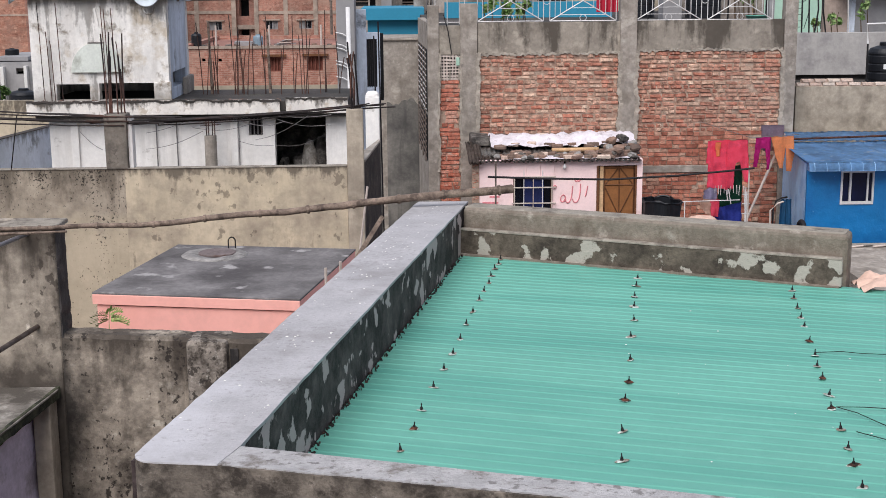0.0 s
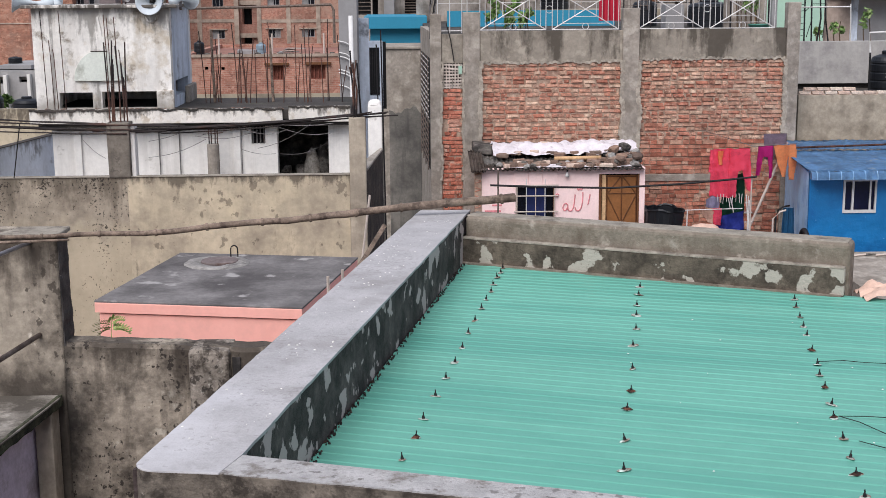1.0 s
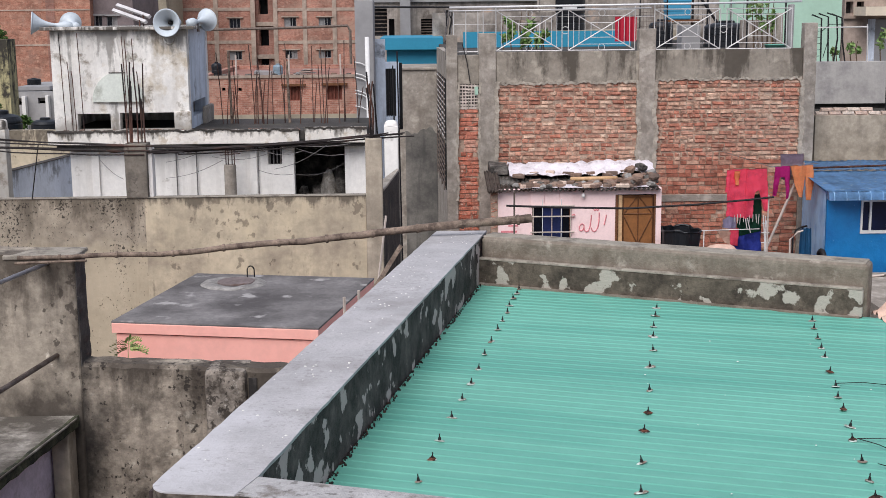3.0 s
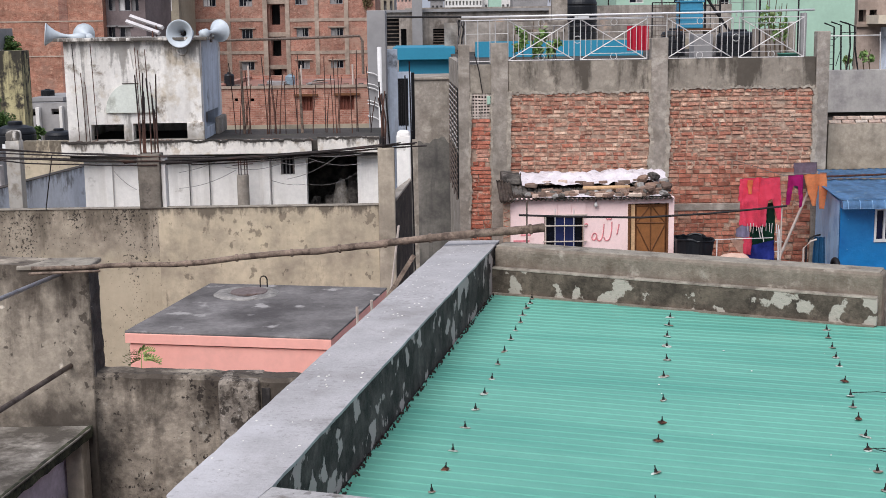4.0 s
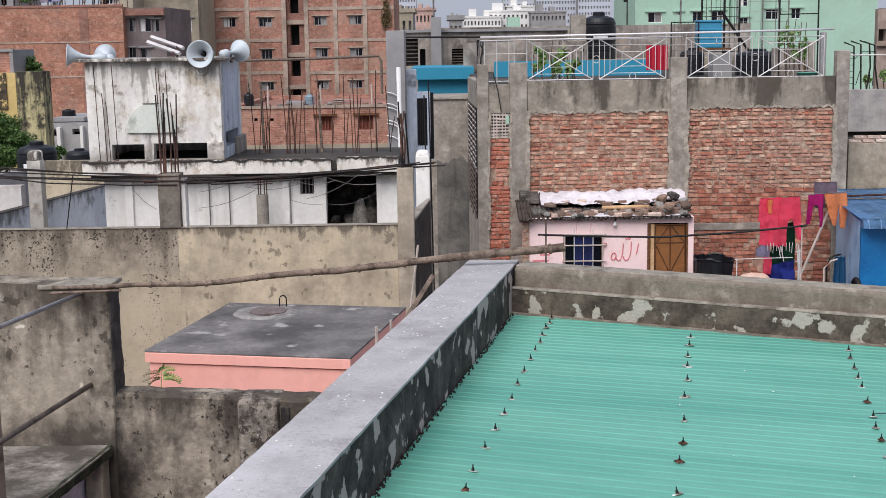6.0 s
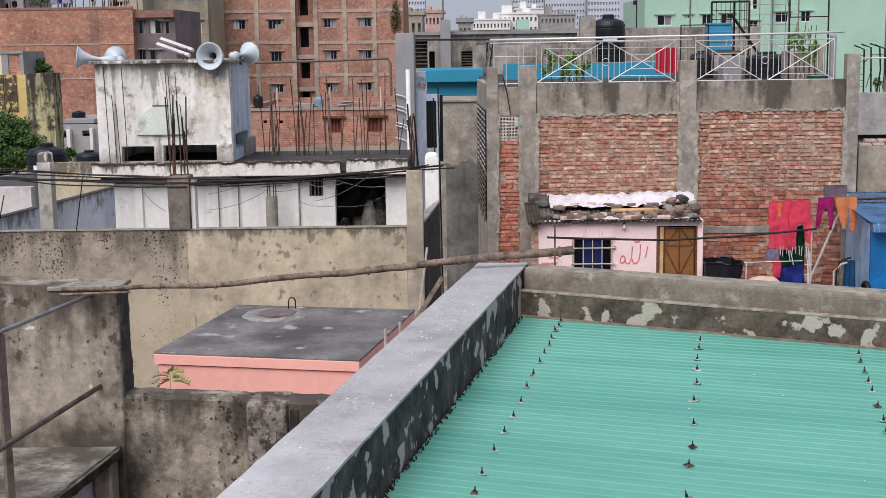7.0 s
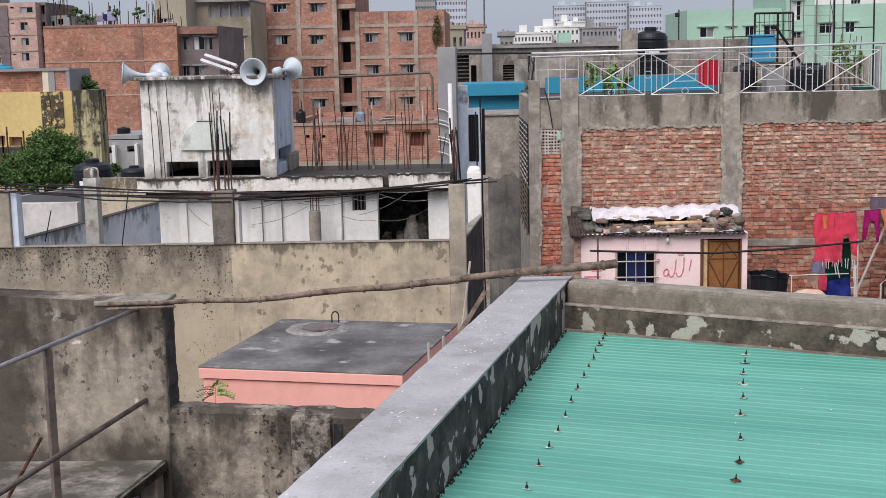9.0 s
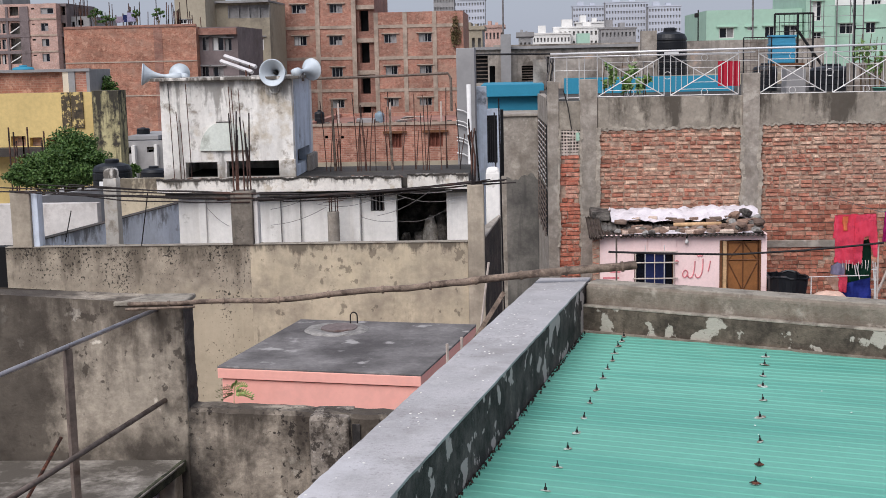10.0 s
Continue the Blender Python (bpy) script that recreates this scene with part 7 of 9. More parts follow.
for a, b in (((d0, T0 + 0.5), (d1, dz - 0.33)), ((d0, dz - 0.33), (d1, T0 + 0.5)), (((d0 + d1) / 2, T0 + 0.02), ((d0 + d1) / 2, dz)), ((d0, dz - 0.33), (d1, dz - 0.33)), ((d0, dz - 0.02), (d1, dz - 0.02)), ((d0, T0 + 0.9), (d1, T0 + 0.9)), ((d0 + 0.02, dz - 0.33), ((d0 + d1) / 2, dz)), ((d1 - 0.02, dz - 0.33), ((d0 + d1) / 2, dz)), ((d0 + 0.012, T0 + 0.02), (d0 + 0.012, dz)), ((d1 - 0.012, T0 + 0.02), (d1 - 0.012, dz))):
    part("brace", tube([(a[0], HY + 0.042, a[1]), (b[0], HY + 0.042, b[1])], 0.011, sides=4), "door_wood", door)
part("door_leaf", box(dx0 + 0.06, dx0 + 0.13, HY + 0.02, HY + 0.06, T0, dz1 - 0.02, bevel=0.005), "bamboo_new", hut, "pale timber door post")
part("door_frame", box(dx0, dx0 + 0.045, HY - 0.012, HY + 0.1, T0, dz1), "door_wood", hut)
part("door_frame", box(dx1 - 0.012, dx1 + 0.02, HY - 0.012, HY + 0.1, T0, dz1), "door_wood", hut)
# painted lettering: one devotional word in strokes, a second as plain bars
bm = bmesh.new()
lx, lz_, s = 3.092, 4.226, 0.01
for run in (((26, 13), (25, 7), (23, -3), (22, -6)), ((13, 17), (13, 4), (11, -10), (7, -17), (1, -17), (-1, -10)), ((-1, 13), (-2, 0), (-4, -12), (-8, -18), (-13, -16), (-14, -10)), ((-14, -10), (-18, -17), (-23, -14), (-22, -6), (-17, -2), (-13, -8), (-16, -15)), ((3, 24), (5, 20), (8, 24), (10, 20), (13, 25)), ((-36, 12), (-33, 15), (-30, 12), (-33, 9), (-36, 12))):
    pts2 = [Vector(q) for q in run]
    for _ in range(2):
        pts2 = [pts2[0]] + [a.lerp(b, f) for a, b in zip(pts2, pts2[1:]) for f in (0.25, 0.75)] + [pts2[-1]]
    tube([(lx + q.x * s, HY - 0.004, lz_ + q.y * s) for q in pts2], 0.011, sides=5, bm=bm)
part("painted_word", bm, "red_paint", hut, "word painted in red strokes")
bm = bmesh.new()
mx, mz2 = 1.604, 4.13
add_box(bm, mx - 0.15, mx + 0.14, HY - 0.006, HY - 0.001, mz2 - 0.08, mz2 - 0.045)
add_box(bm, mx - 0.02, mx + 0.16, HY - 0.006, HY - 0.001, mz2 + 0.03, mz2 + 0.06)
part("painted_bars", bm, "red_paint", hut, "plain red painted bars")
# lamp bulb
bx, bz = 2.925, 4.77
bulb = part("bulb_holder", tube([(bx + 0.02, HY - 0.01, bz + 0.03), (bx, HY - 0.06, bz + 0.02), (bx, HY - 0.06, bz - 0.01)], 0.014, sides=8), "bolt", hut)
part("bulb", lathe([(0.0, -0.1), (0.028, -0.085), (0.036, -0.06), (0.026, -0.03), (0.014, -0.01), (0.014, 0.0)], (bx, HY - 0.06, bz), sides=14), "win_white", bulb, "unlit white bulb", smooth=True)


def tin_sheet(x0, x1, y0, z0, y1, z1, pitch, amp, material, parent, name="tin_sheet", curl=0.0, label=""):
    """A corrugated sheet that slopes from (y0, z0) at its lower edge to (y1, z1), ribs down the slope, with a thin edge."""
    bm = bmesh.new()
    n = int((x1 - x0) / pitch * 8)
    rows = []
    for j in range(9):
        f = j / 8
        drop = curl * max(0.0, (0.3 - f) / 0.3) ** 2
        rows.append([bm.verts.new((x0 + (x1 - x0) * k / n, y0 + (y1 - y0) * f, z0 + (z1 - z0) * f - drop + amp * math.cos(2 * math.pi * (x1 - x0) * k / n / pitch) + 0.012 * noise.noise((k * 0.03, f * 2, 5)))) for k in range(n + 1)])
    for a, b in zip(rows, rows[1:]):
        for k in range(n):
            bm.faces.new((a[k], a[k + 1], b[k + 1], b[k]))
    bmesh.ops.solidify(bm, geom=bm.faces[:], thickness=0.006)
    return part(name, bm, material, parent, label, smooth=True)


rz0, rz1 = 4.818, 5.006
tin_sheet(1.405, 4.315, 22.9, rz0, 24.91, rz1, 0.082, 0.012, "old_tin", hut, "tin_roof", label="rusty corrugated tin roof")
tin_sheet(1.205, 1.465, 22.84, rz0 - 0.02, 24.21, rz1 + 0.02, 0.06, 0.013, "pipe_brown", hut, "tile_strip")


def roof_at(y):
    return rz0 + (rz1 - rz0) * (y - 22.9) / 2.01 + 0.014


# white plastic sheet and rubble on the hut's roof
bm = bmesh.new()
x0, x1 = 1.673, 4.371
bmesh.ops.create_grid(bm, x_segments=50, y_segments=14, size=0.5)
for q in bm.verts:
    q_y = q.co.y
    y = 24.28 + q.co.y * 1.0
    x = (x0 + x1) / 2 + q.co.x * (x1 - x0) + 0.05 * noise.noise((q.co.y * 8, q.co.x * 9, 2))
    q.co = Vector((x, y, roof_at(y) + 0.04 + 0.13 * abs(noise.noise((x * 2.2, y * 3, 4))) + 0.07 * abs(noise.noise((x * 6, y * 7, 8))) + 0.1 * max(0.0, 1 - abs(q_y) * 2.2) + 0.025 * noise.noise((x * 9, y * 9, 1))))
single("plastic_sheet", bm, "plastic_white", "crumpled white plastic sheet spread on the hut's roof", "sheet", smooth=True)
rng = random.Random(31)
for k in range(70):
    y = rng.choice((23.05, 23.1, 23.2, 23.36, 23.5, 23.68, 23.9, 24.67, 24.80)) + rng.uniform(-0.06, 0.06)
    x = rng.uniform(1.548, 4.282)
    z = roof_at(y)
    bm = box(-0.12, 0.12, -0.055, 0.055, 0.0, 0.068, bevel=0.012, seg=1)
    s = rng.uniform(0.5, 1.0)
    for v in bm.verts:
        v.co = Vector((v.co.x * s, v.co.y, v.co.z)) + 0.016 * noise.noise_vector(v.co * 8 + Vector((k, 0, 0)))
    turned(bm, 0, 0, rng.uniform(-35, 35))
    bmesh.ops.translate(bm, verts=bm.verts, vec=(x, y, z + (0.05 if 23.55 < y < 24.74 else 0.0)))
    single("loose_brick", bm, "rubble" if k % 5 else "brick_white", "loose broken brick weighing down the hut's roof", "brick", group="bricks on the hut's roof")
for k in range(64):
    x, y, r = (rng.uniform(3.75, 4.3), rng.uniform(23.0, 23.9), rng.uniform(0.05, 0.1)) if k < 26 else (rng.uniform(1.5, 4.3), rng.uniform(22.98, 23.25), rng.uniform(0.03, 0.065))
    bm = bmesh.new()
    bmesh.ops.create_icosphere(bm, subdivisions=2, radius=r)
    for v in bm.verts:
        v.co = Vector((v.co.x * 1.25, v.co.y, v.co.z * 0.85)) + r * 0.5 * noise.noise_vector(v.co / r + Vector((0, k, 3)))
    bmesh.ops.translate(bm, verts=bm.verts, vec=(x, y, roof_at(y) + r * (0.7 if k >= 26 or k % 3 else 1.9)))
    single("rubble_lump", bm, ("rubble", "junk", "hatch_cement", "rubble")[k % 4], "lump of broken masonry on the hut's roof", "rubble", group="rubble on the hut's roof")
bm = bmesh.new()
bmesh.ops.create_grid(bm, x_segments=40, y_segments=5, size=0.5)
for q in bm.verts:
    x, y = 2.95 + q.co.x * 2.3, 23.12 + q.co.y * 0.26 + 0.05 * noise.noise((q.co.x * 14, 1, 1))
    q.co = Vector((x, y, roof_at(y) + 0.012 + 0.03 * abs(noise.noise((x * 7, y * 7, 3)))))
single("plastic_strip", bm, "plastic_white", "torn white plastic strip under the rubble", "sheet", smooth=True)
single("short_bamboo", tube([(2.747, 23.42, roof_at(23.42) + 0.075), (3.608, 23.49, roof_at(23.49) + 0.07)], 0.04, sides=10), "bamboo_new", "short yellow bamboo lying on the hut's roof", "pole", smooth=True)
single("roof_mat", jitter(box(1.328, 1.66, 24.08, 24.87, rz1 - 0.05, rz1 + 0.12, bevel=0.03), 0.03, 0.1), "junk", "rolled grey mat at the hut's roof corner", "mat")

# black pipe strung before the hut, with its prop
pp = [(1.473, 21.84, 4.719), (2.311, 21.84, 4.681), (3.568, 21.84, 4.647), (4.73, 21.84, 4.702), (5.602, 21.84, 4.771), (6.039, 21.84, 4.814)]
line = thing("black_pipe_line", "long black pipe strung past the hut on a thin post", "pipe", (pp[0][0], 21.84, T0))
part("pipe", tube(pp, 0.018, sides=8), "black_pipe", line)
part("post", tube([(1.61, 21.88, T0), (1.61, 21.88, 4.965)], 0.017, sides=6), "pipe_brown", line)
part("post", tube([(5.963, 21.88, T0), (5.963, 21.88, 4.84)], 0.014, sides=6), "pole_pale", line)

# washing on a line
CY = 22.63
zl = 5.242
wash = thing("clothes_line", "thin washing line between wall and pole", "clothes line", (6.184, CY, T0))
part("cord", tube([(5.769, 24.96, zl + 0.05), (6.184, CY, zl - 0.005), (7.025, CY, zl + 0.05)], 0.006, sides=5), "pipe", wash)
part("prop", tube([(6.105, 22.78, T0), (6.183, 22.78, 3.725), (6.811, CY + 0.14, zl + 0.05)], 0.024, sides=8), "pole_pale", wash, "pale wooden prop")


def garment(outline, y, material, name, label, folds=13.0, amp=0.018, seed=0):
    """A hanging cloth: an outline of (x, z) corners, filled, finely cut, folded and given thickness."""
    xs, zs = [p[0] for p in outline], [p[1] for p in outline]
    bm = bmesh.new()
    nx, nz = max(4, int((max(xs) - min(xs)) / 0.009)), max(4, int((max(zs) - min(zs)) / 0.011))

    def inside(x, z):
        c = False
        for (ax, az), (bx_, bz_) in zip(outline, outline[1:] + outline[:1]):
            if (az > z) != (bz_ > z) and x < (bx_ - ax) * (z - az) / (bz_ - az) + ax:
                c = not c
        return c

    grid = {}
    for i in range(nx + 1):
        for k in range(nz + 1):
            x, z = min(xs) + (max(xs) - min(xs)) * i / nx, min(zs) + (max(zs) - min(zs)) * k / nz
            f = (max(zs) - z) / (max(zs) - min(zs))
            grid[i, k] = (x + 0.02 * noise.noise((x * 5, z * 5, seed)) * f, y + amp * (0.3 + f) * math.sin(x * folds * 2 + 2 * noise.noise((x * 3, z * 2, seed))) + 0.02 * noise.noise((x * 6, z * 6, seed)), z)
    made = {}
    for i in range(nx):
        for k in range(nz):
            cx, cz = min(xs) + (max(xs) - min(xs)) * (i + 0.5) / nx, min(zs) + (max(zs) - min(zs)) * (k + 0.5) / nz
            if inside(cx, cz):
                vs = []
                for key in ((i, k), (i + 1, k), (i + 1, k + 1), (i, k + 1)):
                    if key not in made:
                        made[key] = bm.verts.new(grid[key])
                    vs.append(made[key])
                bm.faces.new(vs)
    bmesh.ops.solidify(bm, geom=bm.faces[:], thickness=0.006)
    return single(name, bm, material, label, "clothes", group="washing on the line", smooth=True)


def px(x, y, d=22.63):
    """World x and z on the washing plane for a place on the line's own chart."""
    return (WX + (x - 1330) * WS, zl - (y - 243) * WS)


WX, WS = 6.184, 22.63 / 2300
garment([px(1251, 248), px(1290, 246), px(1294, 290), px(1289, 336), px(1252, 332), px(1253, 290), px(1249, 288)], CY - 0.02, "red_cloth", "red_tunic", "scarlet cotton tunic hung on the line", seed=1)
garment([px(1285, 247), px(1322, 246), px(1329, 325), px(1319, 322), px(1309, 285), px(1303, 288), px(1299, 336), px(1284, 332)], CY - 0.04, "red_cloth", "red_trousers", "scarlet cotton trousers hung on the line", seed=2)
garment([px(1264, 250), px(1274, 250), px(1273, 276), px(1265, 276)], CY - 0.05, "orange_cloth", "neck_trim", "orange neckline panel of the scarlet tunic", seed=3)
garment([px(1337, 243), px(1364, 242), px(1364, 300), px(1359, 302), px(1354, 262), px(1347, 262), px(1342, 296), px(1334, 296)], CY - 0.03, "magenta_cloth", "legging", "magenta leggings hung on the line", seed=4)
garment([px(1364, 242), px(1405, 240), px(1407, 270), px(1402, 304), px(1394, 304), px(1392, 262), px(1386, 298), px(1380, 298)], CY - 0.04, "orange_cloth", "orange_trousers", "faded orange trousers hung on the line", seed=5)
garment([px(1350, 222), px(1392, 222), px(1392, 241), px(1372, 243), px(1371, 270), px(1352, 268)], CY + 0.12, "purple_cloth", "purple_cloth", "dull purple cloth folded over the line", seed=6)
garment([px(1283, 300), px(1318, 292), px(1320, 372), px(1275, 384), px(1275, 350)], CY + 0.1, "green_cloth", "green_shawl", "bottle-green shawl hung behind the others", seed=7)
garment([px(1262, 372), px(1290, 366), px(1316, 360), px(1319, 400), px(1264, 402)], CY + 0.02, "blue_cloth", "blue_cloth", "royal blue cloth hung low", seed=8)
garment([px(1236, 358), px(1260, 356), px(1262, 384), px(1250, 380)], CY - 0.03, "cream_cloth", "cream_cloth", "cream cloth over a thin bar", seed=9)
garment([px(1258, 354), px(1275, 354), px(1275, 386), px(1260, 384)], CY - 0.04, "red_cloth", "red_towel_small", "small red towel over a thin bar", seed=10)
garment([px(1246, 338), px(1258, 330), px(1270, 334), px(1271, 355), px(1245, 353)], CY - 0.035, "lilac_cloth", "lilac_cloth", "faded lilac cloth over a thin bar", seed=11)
rack = thing("drying_rack", "spindly white drying rack on the terrace", "drying rack", (WX - 0.2, CY, T0))
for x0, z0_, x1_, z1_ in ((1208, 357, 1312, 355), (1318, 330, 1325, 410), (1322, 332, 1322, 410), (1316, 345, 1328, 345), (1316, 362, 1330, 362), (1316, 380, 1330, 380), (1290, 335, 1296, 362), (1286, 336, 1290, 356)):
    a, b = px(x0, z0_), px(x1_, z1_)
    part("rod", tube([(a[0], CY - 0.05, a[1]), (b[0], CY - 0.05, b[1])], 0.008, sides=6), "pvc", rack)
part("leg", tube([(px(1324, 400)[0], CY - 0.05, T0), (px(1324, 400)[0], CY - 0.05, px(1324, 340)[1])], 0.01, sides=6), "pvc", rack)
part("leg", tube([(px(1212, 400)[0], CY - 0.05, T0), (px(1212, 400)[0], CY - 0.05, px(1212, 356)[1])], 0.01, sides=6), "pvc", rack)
a = (4.343, 5.015, 3.439, 4.098)
tub_r, tub_h = (a[1] - a[0]) / 2, a[3] - T0
tub = thing("water_tub", "wide black plastic tub with a dented rim", "tub", ((a[0] + a[1]) / 2, 23.0, T0))
part("body", jitter(lathe([(0.0, 0.0), (tub_r * 0.86, 0.0), (tub_r * 0.95, tub_h * 0.5), (tub_r * 0.93, tub_h * 0.52), (tub_r, tub_h - 0.02), (tub_r * 0.96, tub_h - 0.03), (tub_r * 0.85, 0.05), (0.0, 0.04)], ((a[0] + a[1]) / 2, 23.0, T0), sides=32), 0.08, 0.2), "tank_black", tub)
part("rim", jitter(tube([((a[0] + a[1]) / 2 + tub_r * math.cos(q), 23.0 + tub_r * math.sin(q), T0 + tub_h - 0.015) for q in [j * math.pi / 14 for j in range(28)]], 0.02, sides=6, closed=True), 0.08, 0.2), "tank_black", tub)
bm = bmesh.new()
bmesh.ops.create_icosphere(bm, subdivisions=3, radius=0.2)
for v in bm.verts:
    v.co = Vector((5.292 + v.co.x * 1.5, 22.37 + v.co.y, 3.772 + 0.02 + v.co.z * 0.6 + 0.05 * noise.noise(v.co * 7)))
ph = thing("laundry_basin", "heaped basin of pink and white laundry on a block", "basin", (5.292, 22.37, T0))
part("heap", bm, "cream_cloth", ph, smooth=True)
part("block", box(5.122, 5.493, 22.17, 22.63, T0, 3.59, bevel=0.02), "junk", ph)
part("basin", lathe([(0.0, 0.0), (0.2, 0.0), (0.3, 0.12), (0.32, 0.125), (0.29, 0.12), (0.19, 0.02), (0.0, 0.02)], (5.292, 22.37, 3.6), sides=28), "red_plastic", ph, "crimson plastic basin", smooth=True)
for a, b in (((6.286, 21.58, 3.75), (6.269, 21.58, 4.122)),):
    single("pale_stake", tube([(a[0], 21.58, T0), b, (b[0] + 0.12, 21.58, b[2] + 0.12), (b[0] + 0.22, 21.58, b[2] + 0.15)], 0.016, sides=6), "pole_pale", "pale bent stake beside the blue hut", "stake")

hang = thing("hanging_sheet", "dark teal plastic sheet hung on a bent black hose", "sheet", (6.63, 22.0, T0))
bm = bmesh.new()
bmesh.ops.create_grid(bm, x_segments=12, y_segments=18, size=0.5)
for q in bm.verts:
    f = 0.5 - q.co.y
    q.co = Vector((6.66 + q.co.x * (0.2 + 0.06 * f), 22.0 + 0.03 * math.sin(q.co.x * 17) + 0.02 * noise.noise((q.co.x * 4, q.co.y * 4, 1)), 3.5 + 0.74 * (q.co.y + 0.5)))
part("sheet", bm, "teal_sheet", hang, smooth=True)
part("hose", tube([(6.44, 22.0, T0), (6.44, 22.0, 4.08), (6.48, 22.0, 4.2), (6.56, 22.0, 4.26), (6.68, 22.0, 4.28)], 0.016, sides=8), "black_pipe", hang, "bent black hose", smooth=True)
single("old_tyre", tube([(6.78, 21.45 + 0.17 * math.cos(a), T0 + 1.02 + 0.17 * math.sin(a)) for a in [k * math.pi / 12 for k in range(24)]], 0.045, sides=10, closed=True), "black_pipe", "worn black tyre leaning at the blue hut's corner", "tyre", smooth=True)
fringe = thing("tunic_fringe", "white cotton tassels below the scarlet tunic", "tassels", (5.78, CY - 0.02, 4.25), group="washing on the line")
for k in range(9):
    x = 5.56 + 0.055 * k
    part("tassel", tube([(x, CY - 0.02, 4.40), (x + 0.006 * math.sin(k * 2.1), CY - 0.025, 4.34), (x + 0.012 * math.sin(k * 2.1), CY - 0.02, 4.26 - 0.02 * (k % 3))], 0.007, 0.005, sides=5), "pvc", fringe)
# ---- the blue hut ----
UY = 21.71
u0 = 6.916
u1 = u0 + 3.4
uz0, uz1 = 3.451, 4.788
q = (7.497, 8.073, 4.189, 4.765)
blue = thing("blue_hut", "hut wrapped in blue tarpaulin under a blue tin roof", "hut", ((u0 + u1) / 2, 23.03, T0))
bm = pierced(u0, u1, uz0, uz1 + 0.08, UY, UY + 0.1, [q])
part("front_wall", bm, "blue_tarp", blue, "creased blue tarpaulin wall")
sd = jitter(prism([(u0 - 0.004, UY + 0.02), (u0 - 0.004, UY + 0.1), (7.345, 24.47), (7.345 - 0.04, 24.41)], T0, uz1 + 0.1), 0.02, 0.3)
# paler copy of the tarpaulin: this side's brighter light is put into colour
part("side_wall", sd, "blue_tarp_pale", blue, "blue tarpaulin side, coloured paler for the light on it")
part("inner_wall", box(u0 + 0.2, u1, UY + 0.7, UY + 0.75, T0, uz1), "curtain", blue)
uw = part("window", pierced(q[0], q[1], q[2], q[3], UY - 0.02, UY + 0.06, [(q[0] + 0.035, q[0] + 0.15, q[2] + 0.05, q[3] - 0.03), (q[0] + 0.185, q[1] - 0.03, q[2] + 0.05, q[3] - 0.03)]), "win_white", blue, "white sliding window")
part("pane", box(q[0] + 0.03, q[1] - 0.02, UY + 0.02, UY + 0.03, q[2] + 0.04, q[3] - 0.02), "hut_pane", uw)
part("mullion", box(q[1] - 0.12, q[1] - 0.09, UY - 0.01, UY + 0.018, q[2] + 0.05, q[3] - 0.03), "win_white", uw)
part("sill_block", box(u0 - 0.1, u1, UY + 0.0, UY + 0.5, T0, uz0 - 0.002), "concrete", blue)
tin_sheet(6.837, u1 + 0.2, 21.42, 4.941, 23.16, 5.089, 0.205, 0.004, "blue_tin", blue, "tin_roof", label="blue painted tin roof with a rolled edge")
tin_sheet(7.05, u1 + 0.2, 23.09, 5.108, 24.87, 5.072, 0.14, 0.006, "blue_tin", blue, "tin_roof", label="blue painted tin roof")
bm = bmesh.new()
rows = []
for k in range(60):
    x = 6.84 + (u1 + 0.2 - 6.84) * k / 59
    rows.append([bm.verts.new((x, 21.425 - 0.062 * math.sin(a) + 0.004 * noise.noise((k * 0.3, a, 1)), 4.945 - 0.15 * (1 - math.cos(a)) * 0.9 - 0.006 * noise.noise((k * 0.4, 2, 1)))) for a in [j * math.pi / 2 / 7 for j in range(8)]])
for a, b in zip(rows, rows[1:]):
    for j in range(7):
        bm.faces.new((a[j], b[j], b[j + 1], a[j + 1]))
bmesh.ops.solidify(bm, geom=bm.faces[:], thickness=0.004)
lip = part("rolled_edge", bm, "blue_tin", blue, "rolled blue eave with upright seams", smooth=True)
for k in range(17):
    x = 6.93 + 0.205 * k
    part("seam", tube([(x, 21.422 - 0.064 * math.sin(a), 4.947 - 0.135 * (1 - math.cos(a))) for a in [j * math.pi / 2 / 6 for j in range(7)]], 0.007, sides=5), "blue_tarp_pale", lip)
part("roof_batten", tube([(7.011, 23.03, 5.156), (8.732, 23.03, 5.199)], 0.02, sides=6), "rust", blue)
gq = prism([(6.879, 21.51), (6.937, 21.51), (7.173 + 0.04, 23.29), (7.173, 23.29)], 4.793, 4.947)
part("barge", gq, "blue_tin", blue)
single("pale_ledge", box(6.569, 6.569 + 5, 11.0, 20.53, T0, 3.75), "concrete", "pale cement ledge before the blue hut", "ledge", kind="structure")
for k in range(5):
    x, y = 7.171 + 0.18 * k, 20.13 + 0.06 * (k % 2)
    z = 3.75
    single("loose_stick", tube([(x, y, z + 0.02), (x + 0.22, y + 0.05, z + 0.03)], 0.018, sides=5), "junk" if k % 2 else "pole_pale", "broken bit of timber on the pale ledge", "stick", group="sticks on the ledge")

# ---- the grey walls at the far side ----
g = (7.78, 9.957, 4.92, 5.901)
gw = thing("grey_roof_house", "grey plastered house edge topped with whitened bricks", "house", (g[0] + 1.5, 26.32, 0.0))
part("wall", jitter(box(g[0], g[0] + 5.0, 25.39, 25.72, 0.0, g[3], bevel=0.01), 0.008, 0.4), "lower_render", gw)
brick_w = brick_mesh("white_brick", 0.24, 90, material="brick_white")
